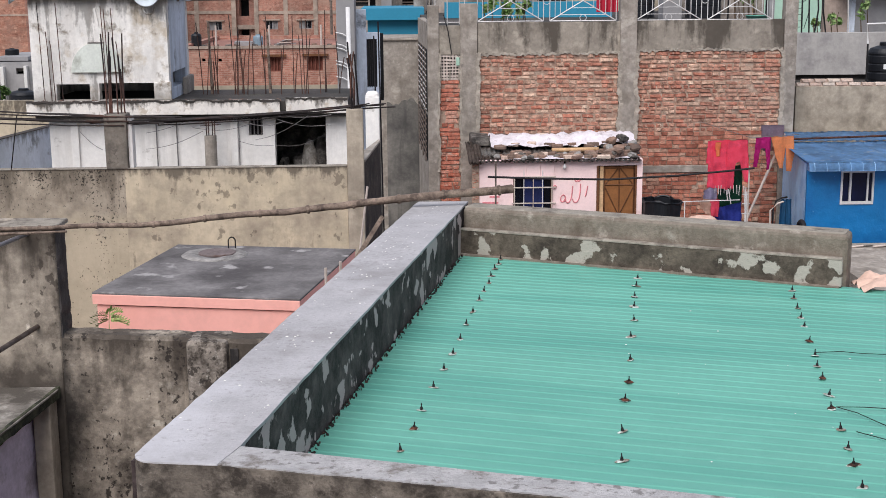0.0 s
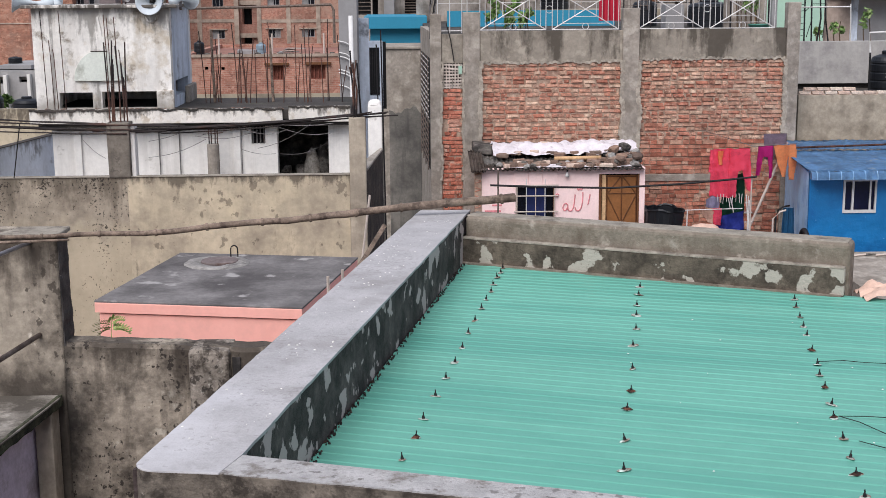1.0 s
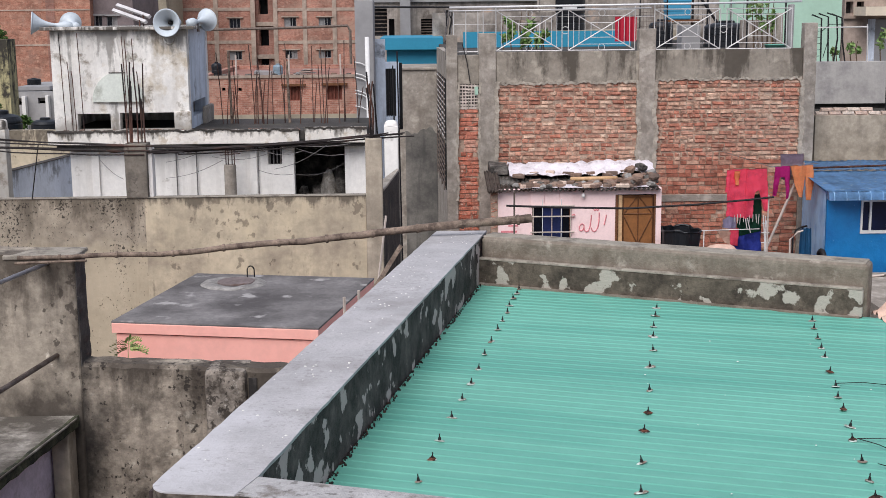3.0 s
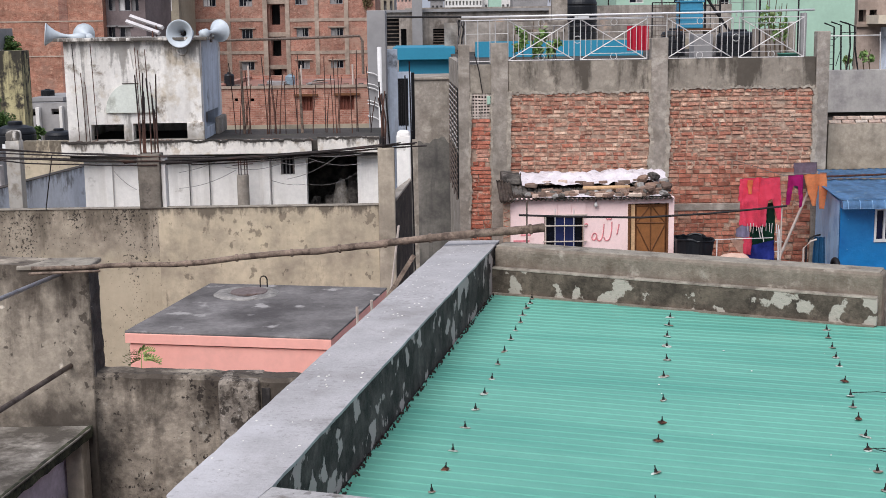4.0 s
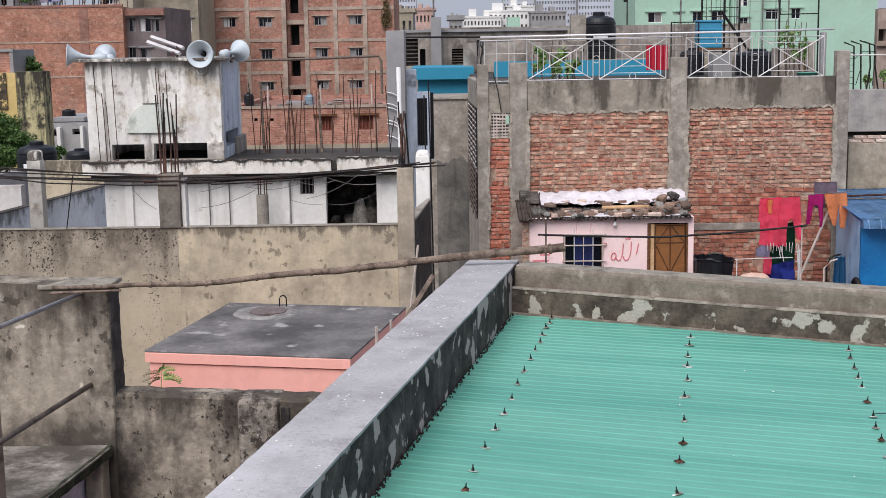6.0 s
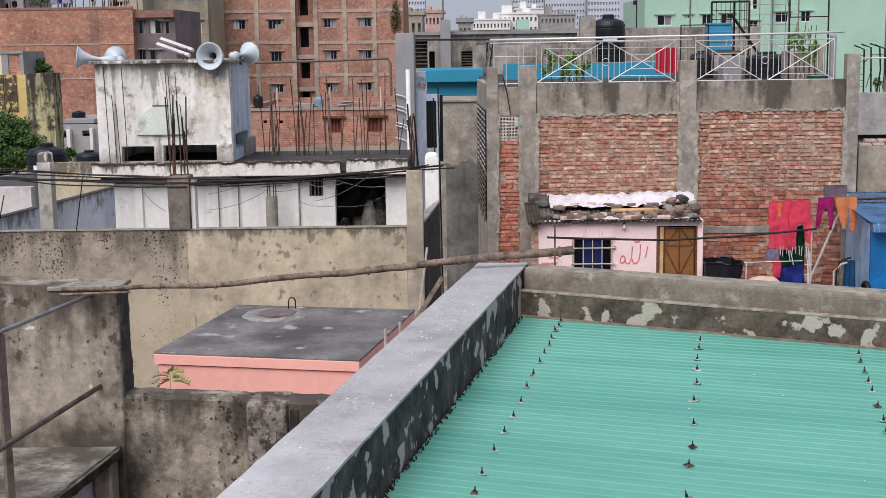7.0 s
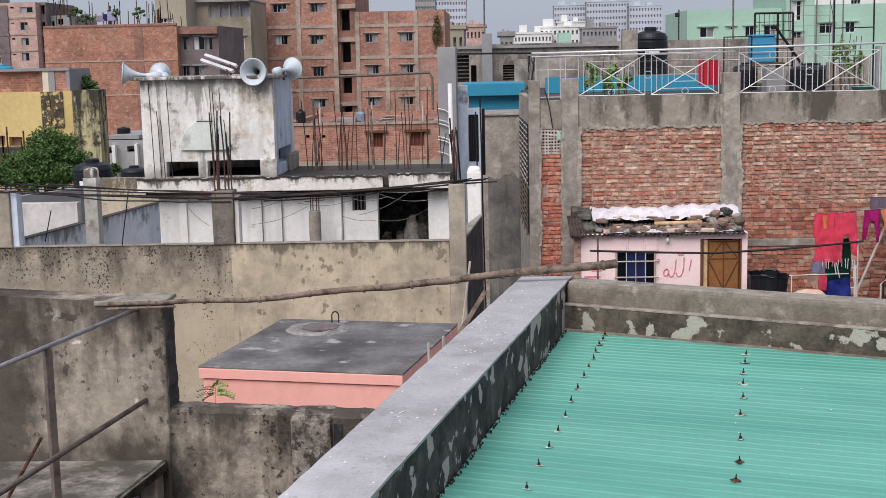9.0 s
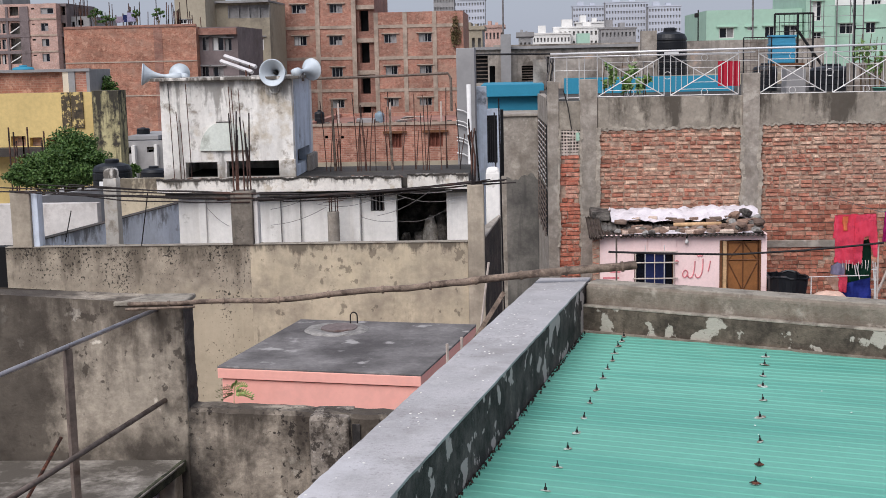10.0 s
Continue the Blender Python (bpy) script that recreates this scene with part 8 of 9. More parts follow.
for row in range(2):
    for k in range(18 if row == 0 else 4):
        b = new("white_brick", brick_w)
        b.parent = gw
        b.location = Vector((g[0] + 0.13 + 0.26 * k + 0.1 * row, 25.43, g[3] + 0.002 + 0.074 * row)) - SEEN_AT[gw.name]
        b.rotation_euler = (0, 0, 0.03 * math.sin(k * 5.0 + row))
part("floor", box(g[0], g[0] + 5.0, 25.73, 29.61, g[3] - 0.3, g[3] - 0.2), "roof_dark", gw)
g2 = (9.009, 11.525, 5.81, 6.768)
part("upper_wall", jitter(box(g2[0] - 0.2, g2[0] + 6.0, 29.61, 29.87, g2[2], g2[3], bevel=0.01), 0.008, 0.4), "pale_cement", gw, "pale grey upper wall")
# dark roof colour on this panel paints the shade in the gap
part("recess", box(g2[0] - 0.2, g2[0] + 6.0, 29.75, 29.86, g[3] - 0.3, g2[2] - 0.002), "roof_dark", gw, "gap under the upper wall, its shade painted as a dark panel")
a = (9.941, 10.666, 5.778, 6.655)
drum("water_drum", "black water tank with a white bar on the grey roof", "water tank", (a[0] + a[1]) / 2, 27.50, g[3] - 0.2, (a[1] - a[0]) / 2, a[3] - g[3] + 0.2, "tank_black", 4, True)
pv = thing("water_pipe", "white water pipe bent over to the tank", "pipe", (9.74, 26.84, g[3] - 0.2))
part("pipe", tube([(9.677, 26.84, 6.649), (9.64, 26.84, 7.052), (10.405, 26.84, 7.07)], 0.022, sides=8), "pvc", pv)
part("riser", tube([(9.693, 26.86, g[3] - 0.2), (9.677, 26.84, 6.649)], 0.02, sides=8), "black_pipe", pv)
fy = 29.74
fr = thing("vine_trellis", "row of bent dark iron hoops above the grey wall", "trellis", (9.408, fy, g2[3]))
for run in (((9.174, 29.74, 6.821), (9.158, 29.74, 7.734), (8.934, 29.74, 7.824)), ((9.343, 29.74, 6.82), (9.311, 29.74, 7.771), (9.088, 29.74, 7.848)), ((9.472, 29.74, 6.832), (9.541, 29.74, 7.276), (9.504, 29.74, 7.783), (9.281, 29.74, 7.86)), ((9.731, 29.74, 6.855), (9.644, 29.74, 7.301), (9.622, 29.74, 7.744), (9.385, 29.74, 7.834))):
    foot = (run[0][0], run[0][1], g2[3] - 0.01)
    part("post", tube([foot] + list(run[1:]), 0.019, sides=6), "black_pipe", fr)
for a, b in (((9.153, 29.72, 7.432), (9.338, 29.72, 7.607)), ((9.218, 29.72, 6.86), (9.34, 29.72, 7.304)), ((9.595, 29.72, 6.844), (9.636, 29.72, 7.327)), ((9.325, 29.72, 7.607), (9.648, 29.72, 7.605))):
    part("brace", tube([a, b], 0.009, sides=5), "black_pipe", fr)
for k in range(6):
    z = g2[3] + 0.12 + 0.14 * k
    part("wire", tube([(9.023, fy, z), (9.178, fy, z + 0.01)], 0.006, sides=4), "black_pipe", fr)
part("cross_pipe", tube([(9, 29.7, 7.534), (10.187, 29.7, 7.538)], 0.016, sides=6), "rail_white", fr, "pale cross pipe")
part("pipe_post", tube([(10.237, 29.70, g2[3] - 0.01), (10.197, 29.7, 7.602)], 0.016, sides=6), "rail_white", fr, "pale pipe post")
shrub(9.393, 9.614, 6.818, 7.149, 29.76, 8, g2[3] - 0.01, 70, 0.075)
shrub(9.741, 10.13, 6.815, 7.273, 29.76, 9, g2[3] - 0.01, 70, 0.075)
shrub(10.418, 10.86, 6.961, 7.547, 29.80, 10, g2[3] - 0.01, 70, 0.075)
# the houses behind those frames
tp = (11.713, 12.419, 6.225, 7.764)
th2 = thing("tan_row_house", "pinkish tan plastered house with dark upper openings", "house", (tp[0] + 2.0, 37.0, 0.0))
h1, h2 = (11.742, 11.945, 7.811, 8.131), (12.039, 12.242, 7.793, 8.129)
part("front_wall", pierced(tp[0], tp[1] + 5.0, 0.0, 8.676, 36.0, 36.25, [h1, h2]), "tan_pink", th2)
part("inner_wall", box(tp[0] + 0.12, tp[1] + 5.0, 36.32, 36.4, 0.0, 8.691), "roof_dark", th2)
part("floor_band", box(tp[0] - 0.05, tp[1] + 5.0, 35.9, 35.997, 7.673, 7.749), "far_concrete", th2)
part("balcony_slab", box(11.952, 11.952 + 4.5, 35.0, 35.99, 7.752, 7.989), "cream_paint", th2, "cream balcony edge")
part("blue_strip", box(12.368, 12.524, 35.85, 35.998, 0.0, 7.655), "pale_blue", th2, "pale blue painted strip")
part("grey_panel", box(12.529, 12.529 + 4.0, 35.9, 35.998, 0.0, 7.638), "far_grey", th2, "dull grey plaster")
# ---- the town behind ----
def far_window(parent, r, y, trim="win_white", lintel="far_concrete", bars=2, pane="glass"):
    """A window set in an opening r of a wall whose face is at y: frame, dark pane, mullions and a lintel."""
    x0, x1, z0, z1 = r
    t = (x1 - x0) * 0.05
    w = part("window", pierced(x0, x1, z0, z1, y + 0.1, y + 0.18, [(x0 + t, x1 - t, z0 + t, z1 - t)]), trim, parent)
    part("pane", box(x0 + t * 0.5, x1 - t * 0.5, y + 0.2, y + 0.22, z0 + t * 0.5, z1 - t * 0.5), pane, w)
    for k in range(bars):
        x = x0 + (x1 - x0) * (k + 1) / (bars + 1)
        part("mullion", box(x - t * 0.4, x + t * 0.4, y + 0.08, y + 0.19, z0 + t, z1 - t), trim, w)
    pick = random.Random(int(x0 * 100) + int(z0 * 1000)).random()
    if pane == "glass" and pick < 0.75:
        xs = (x0 + t, (x0 + x1) / 2) if pick < 0.4 else ((x0 + x1) / 2, x1 - t)
        part("sash", box(xs[0], xs[1], y + 0.185, y + 0.198, z0 + t, z1 - t * (1 + 6 * (pick > 0.6))), "far_grey" if pick < 0.3 else "win_white" if pick < 0.45 else "curtain_pale", w, "pale sash or curtain")
    if lintel:
        part("lintel", box(x0 - 0.25, x1 + 0.25, y - 0.16, y - 0.002, z1 + 0.02, z1 + 0.12), lintel, w)
    return w


def block(name, label, x0, x1, z1, y, deep, material, windows=(), openings=(), z0=0.0, category="building", trim="win_white", lintel="far_concrete", bars=2, roof="far_grey", inner="dark", pane="glass"):
    """A building: pierced front, plain sides and back, a roof, windows and dark openings."""
    b = thing(name, label, category, ((x0 + x1) / 2, y + deep / 2, z0))
    part("front_wall", pierced(x0, x1, z0, z1, y, y + 0.3, [*windows, *openings]), material, b)
    part("side_wall", box(x0, x0 + 0.3, y + 0.302, y + deep, z0, z1), material, b)
    part("side_wall", box(x1 - 0.3, x1, y + 0.302, y + deep, z0, z1), material, b)
    part("back_wall", box(x0 + 0.302, x1 - 0.302, y + deep - 0.3, y + deep, z0, z1), material, b)
    part("roof", box(x0 + 0.302, x1 - 0.302, y + 0.302, y + deep - 0.302, z1 - 0.4, z1 - 0.2), roof, b)
    if windows or openings:
        # inner defaults to near-black, so shade behind the openings is painted
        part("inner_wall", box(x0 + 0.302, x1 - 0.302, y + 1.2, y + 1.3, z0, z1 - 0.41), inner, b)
    for r in windows:
        far_window(b, r, y, trim, lintel, bars, pane)
    return b


def band(b, x0, x1, z, y, h=0.3, material="far_concrete", proud=0.06):
    part("floor_band", box(x0, x1, y - proud, y - 0.003, z - h / 2, z + h / 2), material, b)


def rib_up(b, x, w, z0, z1, y, material="far_concrete", proud=0.09):
    part("pilaster", box(x - w / 2, x + w / 2, y - proud, y - 0.003, z0, z1), material, b)


# tall brick block of flats in three bays
Y1 = 125.0
l0, l1 = -23.846, -15.338
s1, e1 = -13.601, -5.118
ztop_l = 17.595
ztop_r = 12.49
wl = [(-21.481, -20.123, 12.574, 13.423), (-17.843, -16.597, 12.536, 13.383), (-21.33, -20.131, 9.534, 10.441), (-17.952, -16.702, 9.505, 10.411), (-17.79, -16.754, 6.395, 7.415), (-17.896, -16.692, 3.535, 4.345), (-21.186, -20.363, 3.609, 4.421), (-21.036, -19.845, 15.529, 16.372), (-17.738, -16.497, 15.44, 16.281)]
fl = block("brick_flats", "tall red-brick block of flats with concrete bands", l0, l1, ztop_l, Y1, 14, "far_brick", wl, trim="far_grey")
for z in (14.333, 11.205, 8.269, 5.204, 2.389):
    band(fl, l0, l1, z, Y1)
for x in (-23.08, -19.038, -15.555):
    rib_up(fl, x, 0.42, 0.0, ztop_l, Y1)
so = [(-15.121, -14.201, 10.773, 12.734), (-15.112, -14.19, 7.784, 9.653), (-15.102, -14.176, 4.828, 6.603), (-15.19, -14.206, 2.45, 3.641), (-15.069, -14.153, 14.003, 15.898)]
sb = block("stair_bay", "dull brick stair bay with tall dark openings", l1 + 0.01, s1 - 0.01, ztop_l - 1.0, Y1 + 0.6, 13, "far_brick_dark", (), so)
for z in (13.044, 9.914, 6.869, 3.801):
    band(sb, l1 + 0.01, s1 - 0.01, z, Y1 + 0.6, 0.4, proud=0.3)
wr = [(-12.685, -11.495, 9.592, 10.443), (-9.387, -8.148, 9.618, 10.467), (-12.612, -11.473, 6.598, 7.455), (-9.358, -8.168, 6.63, 7.432), (-12.594, -11.45, 3.584, 4.393), (-9.437, -8.243, 3.624, 4.377)]
fr2 = block("brick_flats", "lower red-brick wing of the block of flats", s1, e1, ztop_r, Y1, 14, "far_brick", wr, trim="far_grey")
for z in (11.169, 8.193, 5.143, 2.179):
    band(fr2, s1, e1, z, Y1)
for x in (-13.438, -10.675, -7.866):
    rib_up(fr2, x, 0.4, 0.0, ztop_r, Y1)
ivy = thing("wall_creeper", "dry creeper on the end of the brick flats", "creeper", (e1 - 0.8, Y1 - 0.2, ztop_r - 5.2))
part("leaves", foliage((e1 - 0.6, Y1 - 0.25, ztop_r - 2.6), (0.8, 0.2, 2.4), 420, 0.15, 12), "leaf_dry", ivy)
single("flats_pipe", tube([(-19.723, 120, 6.426), (-11.341, 120, 6.546), (-6.397, 120, 6.69), (-6.148, 120, 6.222), (-6.137, 120, 4.419), (-6.137, 120.0, 0.0)], 0.14, sides=6), "pipe_brown", "long brown pipe crossing before the flats", "pipe")

# low brick workshop in front of the flats
y2 = 60.0
v0, v1 = -10.077, -2.825
vz = 5.137
ww = [(-6.019, -5.415, 3.978, 4.631), (-4.183, -3.503, 3.994, 4.645)]
ho = [(-8.988, -8.83, 4.46, 4.591), (-8.25, -8.092, 4.445, 4.576)]
ws = block("brick_workshop", "long low brick workshop with shuttered windows", v0, v1, vz, y2, 12, "far_brick", ww, ho, trim="shutter", lintel="door_wood", bars=3, pane="shutter", roof="far_brick_dark")
band(ws, v0, v1, vz - 0.05, y2, 0.13, "far_concrete", 0.06)
band(ws, v0, v1, 3.203, y2, 0.3, "far_olive", 0.1)
a = (-9.907, -9.417, 5.054, 5.673)
drum("water_drum", "black water tank on the workshop roof", "water tank", (a[0] + a[1]) / 2, 63.0, vz - 0.2, (a[1] - a[0]) / 2, a[3] - vz + 0.2, "tank_black", 3)
rng = random.Random(17)
for k in range(9):
    x, tilt = -6.1 + 0.09 * k, rng.uniform(-0.25, 0.25)
    bm = turned(box(x, x + rng.uniform(0.5, 0.9), 62.0, 62.02 + rng.uniform(0.1, 0.3), vz - 0.2 + 0.045 * k, vz - 0.165 + 0.045 * k), x, 62.0, rng.uniform(-25, 25))
    single("scrap_sheet", jitter(bm, 0.05, 0.4), ("old_tin", "far_grey", "pole_pale")[k % 3], "bent scrap sheet piled on the workshop roof", "sheet", group="scrap on the workshop roof")
single("roof_slab_stack", jitter(box(-7.75, -6.85, 62.0, 62.4, vz - 0.2, vz + 0.12, bevel=0.03), 0.05, 0.4), "far_grey", "low grey slab lying on the workshop roof", "slab")
for k in range(16):
    x, s = -9.2 + 0.4 * k + rng.uniform(-0.15, 0.15), rng.uniform(0.06, 0.16)
    single("roof_rubble", jitter(box(x, x + s * 1.6, 61.0, 61.0 + s, vz - 0.2, vz - 0.2 + s + 0.08, bevel=0.02), 0.06, 0.1), "rubble" if k % 3 else "junk", "lump of rubble on the workshop roof", "rubble", group="rubble on the workshop roof")
for k in range(3):
    x = (-8.453, -6, -3.611)[k]
    single("roof_pole", tube([(x, 61.0, vz - 0.2), (x, 61.0, vz + 0.9)], 0.045, sides=6), "pole_pale", "pale bamboo pole on the workshop roof", "pole", group="poles on the workshop roof")
drum("water_drum", "pale blue drum on the workshop roof", "water tank", -6.72, 62.9, vz - 0.2, 0.24, 0.62, "tank_pale", 3)

# orange brick block, grey annex and tan house
Y3 = 100.0
o0, o1, oz = -35.003, -24.658, 10.87
ob3 = block("brick_block", "broad blank orange-brick building", o0, o1, oz, Y3, 16, "far_orange")
for z in (8.287, 5.684):
    band(ob3, o0, o1, z, Y3, 0.1, "far_concrete", 0.04)
ga0, ga1 = -24.837, -21.66
gaw = [(-24.46, -23.926, 9.028, 10.068), (-23.66, -22.772, 9.004, 10.044), (-22.686, -22.153, 8.985, 9.938), (-23.681, -22.879, 6.827, 7.786), (-24.572, -24.037, 6.85, 7.81)]
gx = block("grey_annex", "grey cement annex with small windows", ga0, ga1, 10.825, 101.0, 10, "annex_grey", gaw, trim="far_grey", lintel="far_grey", bars=1)
band(gx, ga0, ga1, 10.479, 101.0, 0.5, "far_brick_dark", 0.5)
ta0, ta1 = -27.837, -21.934
taw = [(-24.168, -22.542, 9.124, 10.267)]
tb2 = block("tan_flats", "tan plastered building with a glazed top floor", ta0, ta1, 13.347, 116.0, 8, "far_olive", taw, [(-25.661, -21.964, 11.964, 13.099)], lintel="far_grey", bars=4)
for k in range(5):
    x = (-25.655) + ((-21.958) - (-25.655)) * k / 4
    part("glazing_bar", box(x - 0.08, x + 0.08, 116.1, 116.25, 11.966, 13.101), "far_grey", tb2)
part("glazing", box(-25.655, -21.958, 116.3, 116.35, 11.966, 13.101), "far_grey", tb2, "dusty panes")
part("roof_edge", box(ta0 - 0.5, ta1, 115.5, 124, 13.298, 13.495), "far_grey", tb2)
cb0, cb1 = -29.363, -26.707
block("cream_stairhead", "cream stairhead with a white-framed window", cb0, cb1, 13.956, 112.0, 8, "far_olive", [(-29.094, -27.913, 11.439, 11.87)], lintel=None)

# washing, poles and pots on the orange block
rng = random.Random(8)
for k, (pa, w, h, m) in enumerate((((-31.493), 0.7, 0.5, "purple_cloth"), ((-30.913), 0.4, 0.6, "curtain"), ((-30.511), 0.7, 0.8, "lilac_cloth"), ((-32.969), 0.4, 0.4, "purple_cloth"))):
    q0 = thing("washing", "dark washing hung on the orange block's roof", "clothes", (pa, 102.0, oz - 0.2), group="washing on the orange block")
    part("cloth", jitter(box(pa, pa + w, 102.0, 102.06, oz + 0.5, oz + 0.5 + h, bevel=0.01), 0.15, 0.6), m, q0)
    part("pole", tube([(pa, 102.1, oz - 0.2), (pa, 102.1, oz + 0.6 + h)], 0.06, sides=6), "pipe", q0)
part("grey_column", box(-27.97, -27.307, Y3 - 0.03, Y3 - 0.002, 0.0, oz - 0.05), "far_brick_dark", ob3)
part("roof_edge", jitter(box(o0, o1, Y3 - 0.05, Y3 + 0.28, oz + 0.001, oz + 0.2, bevel=0.03), 0.05, 0.5), "far_brick_dark", ob3, "crumbling brick roof edge")
for k in range(44):
    x = o0 + (o1 - o0) * (rng.random() if k % 2 else rng.choice((0.42, 0.46, 0.62, 0.78, 0.8)) + rng.uniform(-0.015, 0.015))
    single("roof_bar", tube([(x, 103.0, oz - 0.4), (x + rng.uniform(-0.1, 0.1), 103.0, oz + rng.uniform(0.6, 2.3))], 0.035, sides=5), "rebar", "starter bar on the orange block's roof", "rod", group="starter bars on the orange block")
for k, (x0, x1, z0, z1, d) in enumerate(((-33.605, -32.352, 11.501, 12.626, 101.5), (-29.989, -29.365, 11.505, 12.368, 101.5), (-28.566, -27.365, 11.289, 12.411, 101.5), (-32.925, -31.27, 10.958, 11.997, 101.5))):
    t = thing("roof_tree", "small tree in a tub on the orange block's roof", "tree", ((x0 + x1) / 2, d, oz - 0.2), group="roof trees")
    cx, cz = (x0 + x1) / 2, (z0 + z1) / 2
    part("trunk", tube([(cx, d, oz - 0.2), (cx + 0.05, d, oz + 0.3), (cx, d, cz)], 0.06, 0.03, sides=6), "bark", t)
    for f, g in ((-0.4, -0.15), (0.35, 0.1), (-0.1, 0.4)):
        q = (cx + f * (x1 - x0) * 0.6, d, cz + g * (z1 - z0) * 0.6)
        part("limb", tube([(cx + 0.05, d, oz + 0.3), q], 0.035, 0.015, sides=5), "bark", t)
        part("crown", foliage(q, ((x1 - x0) * 0.3, 0.4, (z1 - z0) * 0.26), 170, 0.1, 60 + k, "leaf", 0.6), "leaf", t)

# distant grey-pink block of flats
Y4 = 200.0
d0, d1, dz_ = -88.354, -70.995, 17.768
wd = [(-73.444, -71.4, 16.143, 17.087), (-73.526, -72.367, 13.572, 14.777), (-73.512, -72.352, 11.237, 12.36), (-73.581, -72.419, 8.897, 10.111), (-80.238, -79.88, 13.402, 14.869), (-79.612, -78.986, 13.383, 14.85), (-80.418, -80.06, 10.979, 12.451), (-79.791, -79.164, 10.961, 12.433), (-80.592, -80.233, 8.635, 10.112), (-79.964, -79.336, 8.617, 10.094)]
od = [(-78.347, -76.92, 16.018, 17.392), (-78.363, -76.845, 13.169, 14.893), (-78.447, -76.836, 10.744, 12.561), (-78.519, -76.905, 8.659, 10.222), (-74.933, -74.399, 16.887, 17.145), (-74.922, -74.476, 14.564, 14.736), (-74.999, -74.464, 12.146, 12.405), (-74.988, -74.451, 9.805, 9.979)]
dist = block("distant_flats", "distant pinkish brick flats with open stair landings", d0, d1, dz_, Y4, 18, "far_pink", wd, od, trim="far_grey", bars=1, lintel=None, inner="alley")
for z in (15.45, 12.951, 10.444):
    band(dist, d0, -75.274, z, Y4, 0.5, "annex_grey", 0.3)
    band(dist, -75.257, d1, z, Y4, 0.25, "far_concrete", 0.1)
for x0, x1 in ((-76.748, -75.364), (-78.938, -78.58)):
    part("grey_strip", box(x0, x1, Y4 - 0.25, Y4 - 0.003, 0.0, dz_ - 0.4), "annex_grey", dist, "grey plastered strip")
for r in od[1:4]:
    part("landing_rail", tube([(r[0], Y4 - 0.1, r[2] + 0.2), (r[1], Y4 - 0.1, (r[2] + r[3]) / 2 + 0.3)], 0.1, sides=5), "far_white", dist)
block("distant_annex", "grey frame of an unfinished distant block", -71.66, -70.087, 17.806, 202.0, 14, "annex_grey", [], [(-71.214, -70.138, 15.989, 17.374), (-71.299, -70.311, 13.383, 14.773), (-71.457, -70.557, 10.857, 12.601), (-71.525, -70.624, 8.581, 10.156)])
dg2 = block("distant_annex", "low grey wing of an unfinished distant block", -70.736, -67.155, 15.831, 204.0, 14, "far_grey", [], [(-69.986, -69.533, 13.92, 14.972), (-68.961, -68.146, 14.417, 15.293)])
rng = random.Random(5)
for k in range(14):
    x = -70.736 + rng.random() * 3.2
    part("starter_bar", tube([(x, 205.0, 15.656), (x + 0.05, 205.0, 15.656 + rng.uniform(1.0, 3.6))], 0.07, sides=4), "rebar", dg2)
block("distant_tower", "distant grey flats beyond the town", -106.768, -95.171, 21.094, 240.0, 14, "far_grey")

# yellow house and its mouldy neighbour
Y5 = 45.0
y0, y1 = -19.488, -14.907
yz = 7.122
yb = (-17.897, -17.367, 5.265, 5.624, -17.226, -16.759, 5.253, 5.571, -16.617, -16.069, 5.24, 5.558)
yh = block("yellow_house", "faded yellow plastered house with black mould streaks", y0, y1, yz, Y5, 3, "yellow", [], [yb[0:4], yb[4:8], yb[8:12]])
part("mould_strip", box(-15.99, -15.665, 44.95, 44.997, 5.87, yz), "peeled_strip", yh, "dark strip with flaking paint")
part("mould_strip", box(-15.635, -15.22, 44.95, 44.997, 5.87, yz), "peeled_strip", yh, "dark strip with flaking paint")
for k in range(3):
    part("inner_wall", box(yb[4 * k] - 0.05, yb[4 * k + 1] + 0.05, Y5 + 0.32, Y5 + 0.36, yb[4 * k + 2] - 0.1, yb[4 * k + 3] + 0.1), "far_pink", yh, "dusty pink inner wall")
part("ledge", box(y0, -16.152, 44.2, 44.99, 4.964, 5.24), "roof_dark", yh, "dark stained ledge")
ub = block("brick_upper", "unplastered brick upper storey of the yellow house", y0, -16.002, 7.9, 45.25, 2.6, "far_orange", z0=yz + 0.002)
part("edge_strip", box(-15.94, -15.732, 45.1, 45.24, yz + 0.003, 7.838), "cream_paint", ub, "bare cream edge of the plaster")
part("grey_pier", box(-15.73, -15.50, 45.08, 45.24, yz + 0.003, 7.838), "far_grey", ub, "grey cement pier")
part("brick_infill", box(-15.498, -15.09, 45.12, 45.24, yz + 0.003, 7.838), "far_brick", ub, "dull purplish brick infill")
part("grey_pier", box(-15.088, -14.97, 45.08, 45.24, yz + 0.003, 7.838), "far_grey", ub, "grey cement pier")
part("grey_parapet", box(-15.99, -14.99, 45.25, 47.5, yz + 0.003, 7.907), "far_grey", ub)
part("band", box(y0, -14.95, 45.05, 45.245, 7.841, 7.939), "far_grey", ub)
block("mouldy_house", "narrow house end blackened by mould", -14.568, -13.662, 7.175, 44.0, 0.9, "mould")
a = (-18.447, -17.647, 7.986, 8.231)
drum("roof_tub", "turquoise tub on the brick storey", "tub", (a[0] + a[1]) / 2, 47.0, 7.9 - 0.4, 0.4, 0.6, "cyan_wall", 2)
bsh = thing("roof_shrub", "green shrub growing on the yellow house roof", "shrub", (-14.853, 46.5, 7.081))
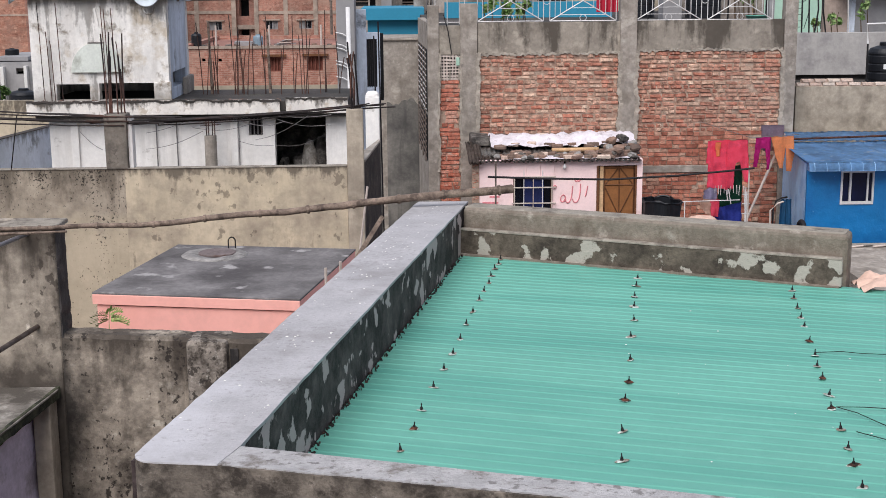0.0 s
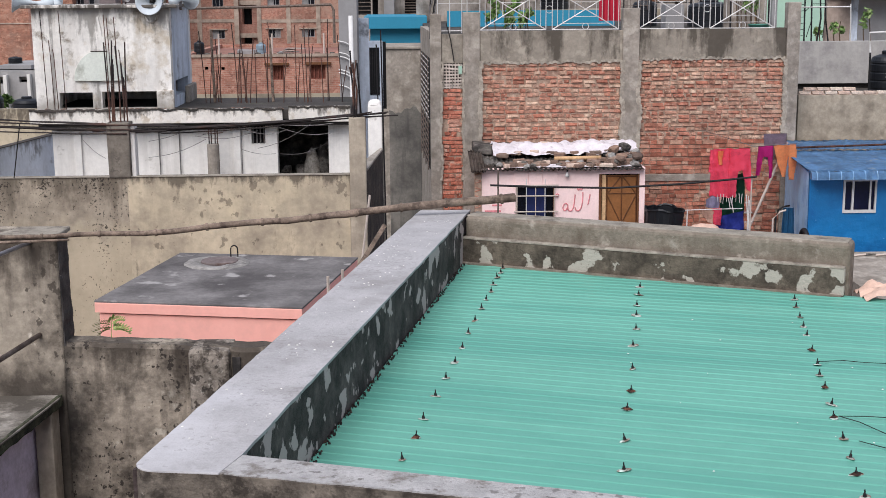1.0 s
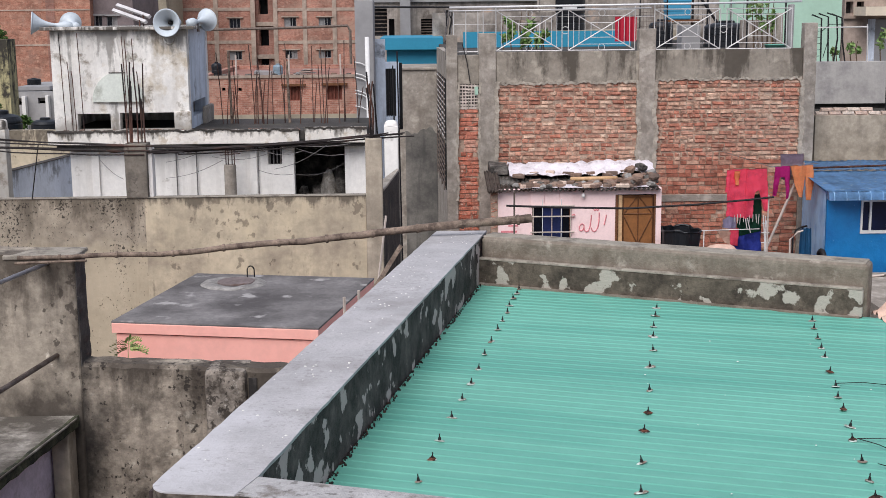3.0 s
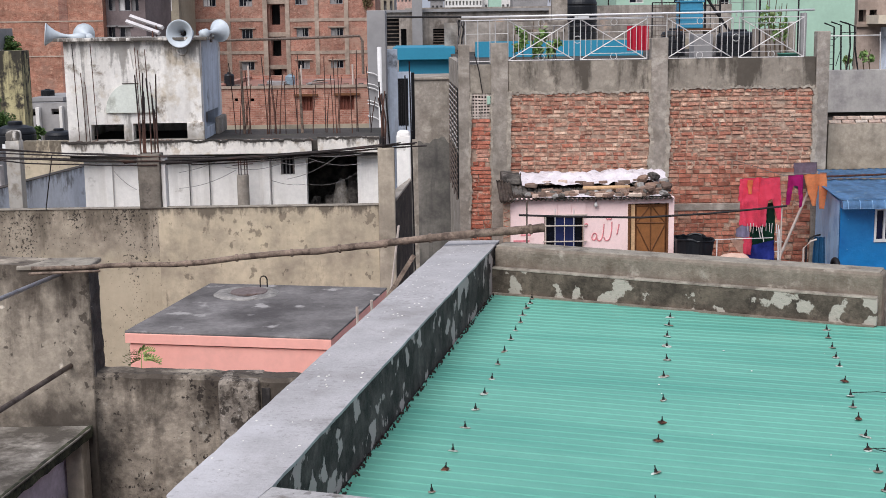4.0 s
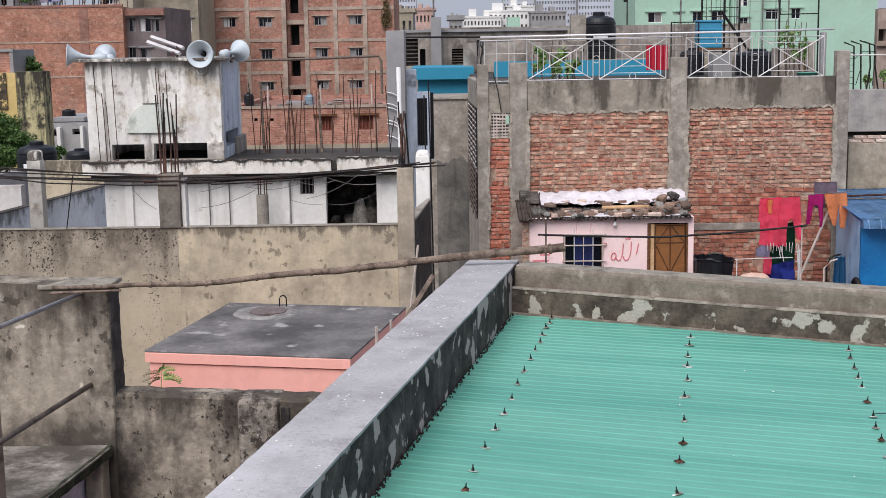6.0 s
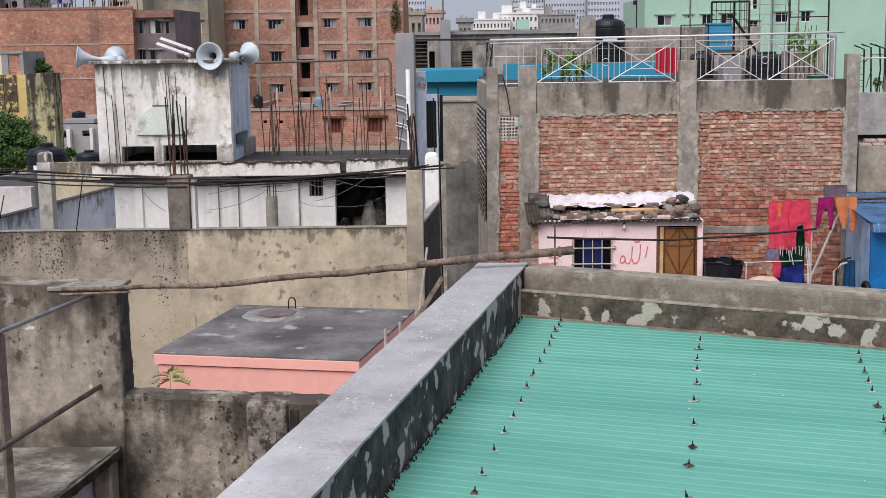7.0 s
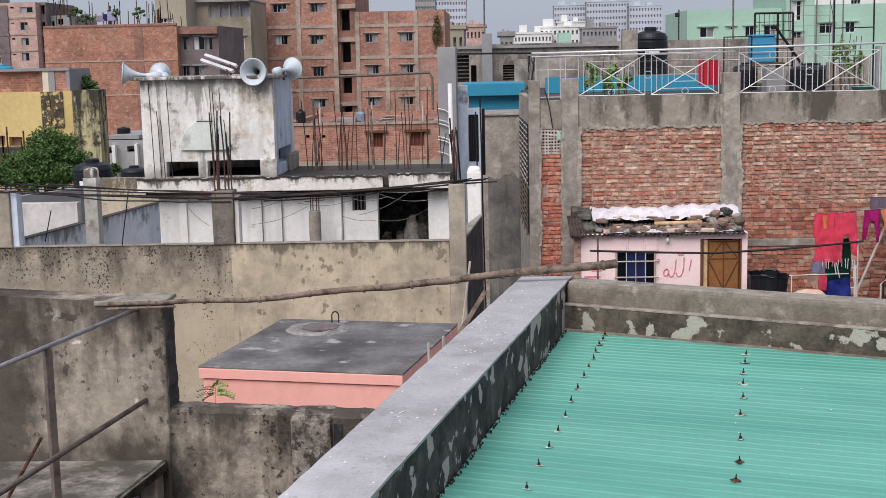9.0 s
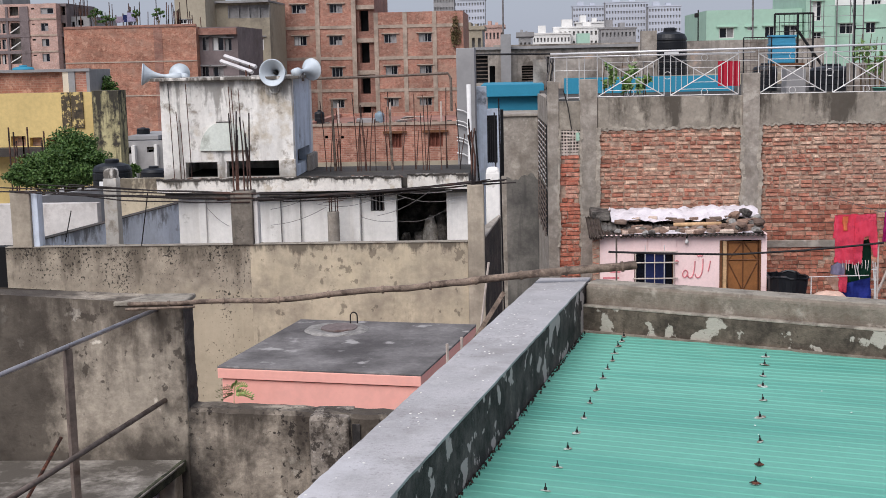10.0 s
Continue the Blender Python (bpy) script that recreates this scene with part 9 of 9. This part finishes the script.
part("crown", foliage((-14.75, 46.5, 7.30), (0.5, 0.4, 0.36), 1100, 0.06, 70), "leaf", bsh)
part("stem", tube([(-14.853, 46.5, yz - 0.3), (-14.853, 46.5, 7.301)], 0.04, sides=6), "bark", bsh)
for k in range(9):
    x = -17.167 + 0.08 * k * (1 + k % 3)
    single("yard_bar", tube([(x, 43.0, 0.0), (x, 43.0, 6.031 - 0.15 * (k % 4))], 0.03, sides=5), "rebar", "tall rusty bar before the yellow house", "rod", group="bars before the yellow house")


def tree(at, crowns, seed, leaf=0.1, count=1500):
    """A tapered trunk with limbs to each clump of leaves."""
    t = thing("tree", "bushy green broadleaf tree between the houses", "tree", at)
    part("trunk", tube([at, (at[0] + 0.1, at[1], at[2] + (crowns[0][2] - at[2]) * 0.6), (crowns[0][0], crowns[0][1], crowns[0][2])], 0.22, 0.09, sides=9), "bark", t)
    base = Vector((at[0] + 0.1, at[1], at[2] + (crowns[0][2] - at[2]) * 0.55))
    for k, (x, y, z, sx, sz) in enumerate(crowns):
        part("limb", tube([base, base.lerp(Vector((x, y, z)), 0.5) + Vector((0, 0, 0.2)), (x, y, z)], 0.08, 0.025, sides=6), "bark", t)
        part("crown", foliage((x, y, z), (sx, sx * 0.9, sz), count, leaf, seed + k), "leaf", t)
    return t


tree((-12.958, 36.3, 0.0), [(-12.571, 36, 5.782, 0.78, 0.6), (-13.507, 36, 5.193, 0.85, 0.5), (-12.035, 36, 5.293, 0.6, 0.55), (-12.752, 35.6, 5.339, 0.85, 0.6), (-14.01, 36, 5.01, 0.6, 0.36), (-12.288, 35.5, 5.023, 0.7, 0.4), (-12.98, 35.4, 4.95, 0.8, 0.36)], 100, 0.05, 6000)
tree((-11.576, 38.5, 0.0), [(-11.571, 38, 4.903, 0.3, 0.28), (-11.868, 38, 4.79, 0.3, 0.2)], 130, 0.08, 900)

# tanks and roofs between
a = (-11.221, -10.18, 4.632, 5.585)
drum("water_drum", "large black water tank with a white bar", "water tank", (a[0] + a[1]) / 2, 33.6, 4.426, (a[1] - a[0]) / 2 * 0.98, a[3] - (4.426), "tank_black", 4, True)
single("tank_base", box(-11.475, -9.982, 32.6, 34.8, 0.0, 4.426 - 0.002), "far_grey", "grey plinth under the black tank", "plinth", kind="structure")
single("tank_roof", box(-15.355, -9.566, 36.4, 43.0, 0.0, 3.992 - 0.004), "far_grey", "grey roof under the black tanks", "roof", kind="structure")
a = (-12.299, -11.397, 3.918, 4.773)
drum("water_drum", "black water tank behind the yard", "water tank", (a[0] + a[1]) / 2, 41.5, 3.992 - 0.004, (a[1] - a[0]) / 2, a[3] - (3.992), "tank_black", 3)
mr = block("grey_roof", "jumble of low grey roofs behind the yard", -17.348, -14.764, 4.795, 55.0, 8, "far_grey", [], [(-16.843, -16.597, 4.247, 4.538), (-15.953, -15.633, 4.302, 4.544)])
part("pale_post", box(-16.538, -16.39, 54.7, 54.99, 0.0, 4.619), "far_white", mr)
part("pale_post", box(-15.556, -15.433, 54.7, 54.99, 0.0, 4.649), "far_white", mr)
part("upper_box", box(-17.064, -15.712, 56.0, 60.0, 4.795, 4.959), "far_grey", mr)
a = (-17.08, -16.494, 4.729, 5.254)
drum("water_drum", "small black tank on the grey roofs", "water tank", (a[0] + a[1]) / 2, 57.5, 4.959, (a[1] - a[0]) / 2, a[3] - (4.959), "tank_black", 3)

# mint-green flats
Y6 = 110.0
m0, m1 = 15.587, 23.413
gwin = [(16.653, 17.853, 9.188, 10.063), (18.956, 19.463, 9.784, 10.06), (20.386, 21.122, 9.194, 10.068), (21.948, 22.958, 9.244, 10.117)]
block("mint_flats", "mint-green painted flats with green-shuttered windows", m0, m1, 11.477, Y6, 14, "mint", gwin, trim="far_white", lintel="mint", bars=1)
n0, n1 = 23.459, 25.794
block("mint_tower", "taller mint-green stair tower of the flats", n0, n1, 13.939, Y6 - 1, 14, "mint", [(23.994, 24.718, 10.408, 11.992), (24.037, 24.764, 7.904, 9.499)], trim="far_white", lintel="mint", bars=1)
block("mint_flats", "mint-green wing with small windows", n1 + 0.05, 35.708, 11.659, Y6, 14, "mint", [(26.434, 27.53, 9.317, 10.187), (28.578, 29.352, 9.359, 10.229)], trim="far_white", lintel="mint", bars=1)
pw0 = 30.249
block("pale_flats", "pale cream flats above the mint wing", 28.639, pw0 + 8, 13.425, 125.0, 10, "far_white", [(32.938, 33.815, 12.126, 12.54)], lintel=None)
ant = thing("roof_aerial", "little aerial mast on the mint flats", "aerial", (m0 - 0.8, 109.0, 9.585))
part("mast", tube([(m0 - 0.8, 109.0, 0.0), (m0 - 0.8, 109.0, 11.5)], 0.055, sides=6), "bolt", ant)
part("head", box(m0 - 1.1, m0 - 0.75, 108.9, 109.1, 10.9, 11.25, bevel=0.05), "bolt", ant)
for k in range(3):
    x = (10.563, -0.651, 15.036)[k]
    single("aerial_mast", tube([(x, 60.0, 0.0), (x, 60.0, (11.068))], 0.045, sides=6), "pipe", "thin grey mast rising from a roof", "mast", group="masts over the roofs")
mesh_x0, mesh_x1 = 21.875, 25.783
wires = thing("wire_screen", "tall thin wire screen before the mint flats", "fence", ((mesh_x0 + mesh_x1) / 2, 100.0, 0.0))
for k in range(9):
    z = (7.545) + 0.75 * k
    part("wire", tube([(mesh_x0, 100.0, z), (mesh_x1, 100.0, z)], 0.02, sides=4), "far_grey", wires)
for k in range(5):
    x = mesh_x0 + (mesh_x1 - mesh_x0) * k / 4
    part("post", tube([(x, 100.0, 0.0), (x, 100.0, 12.538)], 0.03 if k % 2 else 0.055, sides=5), "pipe", wires)


# pale buildings on the horizon
def grid_windows(x0, x1, z1, cols, rows, fw, fh_, gap):
    out = []
    for r in range(rows):
        for c in range(cols):
            x = x0 + (x1 - x0) * (c + 0.5) / cols
            out.append((x - fw / 2, x + fw / 2, z1 - gap * (r + 0.75), z1 - gap * (r + 0.75) + fh_))
    return out


def skyline(name, label, x0, x1, z1, y, material, cols, rows, gap=3.2, away=1.0):
    """A block of flats; away moves it farther off at the same bearing, true to size."""
    x0, x1, y, z1 = x0 * away, x1 * away, y * away, 8.0 + (z1 - 8.0) * away
    b = thing(name, label, "building", ((x0 + x1) / 2, y + 6, 0.0), group="pale buildings on the horizon")
    holes = grid_windows(x0, x1, z1, cols, rows, (x1 - x0) / cols * 0.46, gap * 0.42, gap)
    part("front_wall", pierced(x0, x1, 0.0, z1, y, y + 0.4, holes), material, b)
    # grey body close behind the openings keeps windows pale, imitating haze
    part("body", box(x0, x1, y + 0.7, y + 12, 0.0, z1), "far_grey", b)
    part("roof", box(x0 - 0.3, x1 + 0.3, y - 0.2, y + 12, z1 + 0.002, z1 + 0.5), material, b)
    for k, (a, c) in enumerate(((0.15, 0.35), (0.55, 0.7))):
        part("roof_room", box(x0 + (x1 - x0) * a, x0 + (x1 - x0) * c, y + 2, y + 8, z1 + 0.5, z1 + 0.5 + min(2.1, 0.22 * (x1 - x0)) * (1 - 0.4 * k)), material, b)
    return b


skyline("white_flats", "white flats with rows of small windows", 2.448, 8.444, 11.468, 210.0, "far_white", 11, 3, 2.8, 1.8)
skyline("white_flats", "white stepped flats with small windows", 5.997, 14.468, 12.462, 214.0, "far_white", 12, 3, 2.8, 1.8)
skyline("white_flats", "white flats with a taller roof room", 10.235, 15.409, 13.566, 230.0, "far_white", 8, 3, 2.8, 1.8)
skyline("grey_flats", "pale grey flats among the white ones", 12.95, 18.333, 12.001, 205.0, "far_grey", 9, 3, 2.8, 1.8)
# the towers in far_haze get their haze from that tint alone
skyline("pale_tower", "tower block on the horizon, coloured pale for haze", 17.651, 27.624, 23.477, 420.0, "far_haze", 11, 9, 3.2, 1.7)
skyline("pale_tower", "tower block on the horizon, coloured pale for haze", 26.647, 39.494, 23.623, 400.0, "far_haze", 15, 9, 3.2, 1.7)
skyline("pale_tower", "white tower block on the horizon, tinted for haze", 38.507, 48.035, 21.794, 390.0, "far_haze", 11, 9, 3.2, 1.7)
skyline("pale_tower", "tower block on the horizon, tinted bluish for haze", -17.138, -8.655, 23.615, 360.0, "far_haze", 11, 9, 3.2, 1.7)
skyline("pale_tower", "narrow hazy tower block on the horizon", -20.811, -15.71, 23.312, 330.0, "far_grey", 7, 9, 3.2, 1.7)
skyline("pink_flats", "dull pink flats on the horizon", -5.655, -2.407, 13.2, 230.0, "far_pink", 5, 3, 2.6)
skyline("cream_flats", "small cream flats beyond the roofs", -6.841, -4.505, 11.633, 170.0, "far_olive", 3, 2)
skyline("stone_turret", "small grey roof turret beyond the wall", 0.142, 1.616, 10.3, 150.0, "far_grey", 3, 2, 2.0)
single("green_canopy", box(8.61, 10.386, 190.0, 194.0, 0.0, 11.2), "mint", "green painted roof room beyond the wall", "building")
# low roofs that carry the town to the horizon
rng = random.Random(77)
for k in range(90):
    y = rng.uniform(140, 900)
    x = rng.uniform(-0.42, 0.42) * y
    w = rng.uniform(8, 22)
    h = 8.0 + rng.uniform(-4.0, 1.5) if y < 500 else 8 + rng.uniform(-3, 9)
    if abs(x) < 200:
        single("low_house", box(x, x + w, y, y + rng.uniform(8, 16), 0.0, h), rng.choice(("far_grey", "far_olive", "far_white", "far_concrete", "far_brick")), "low plain house in the distant town", "house", group="distant low houses")
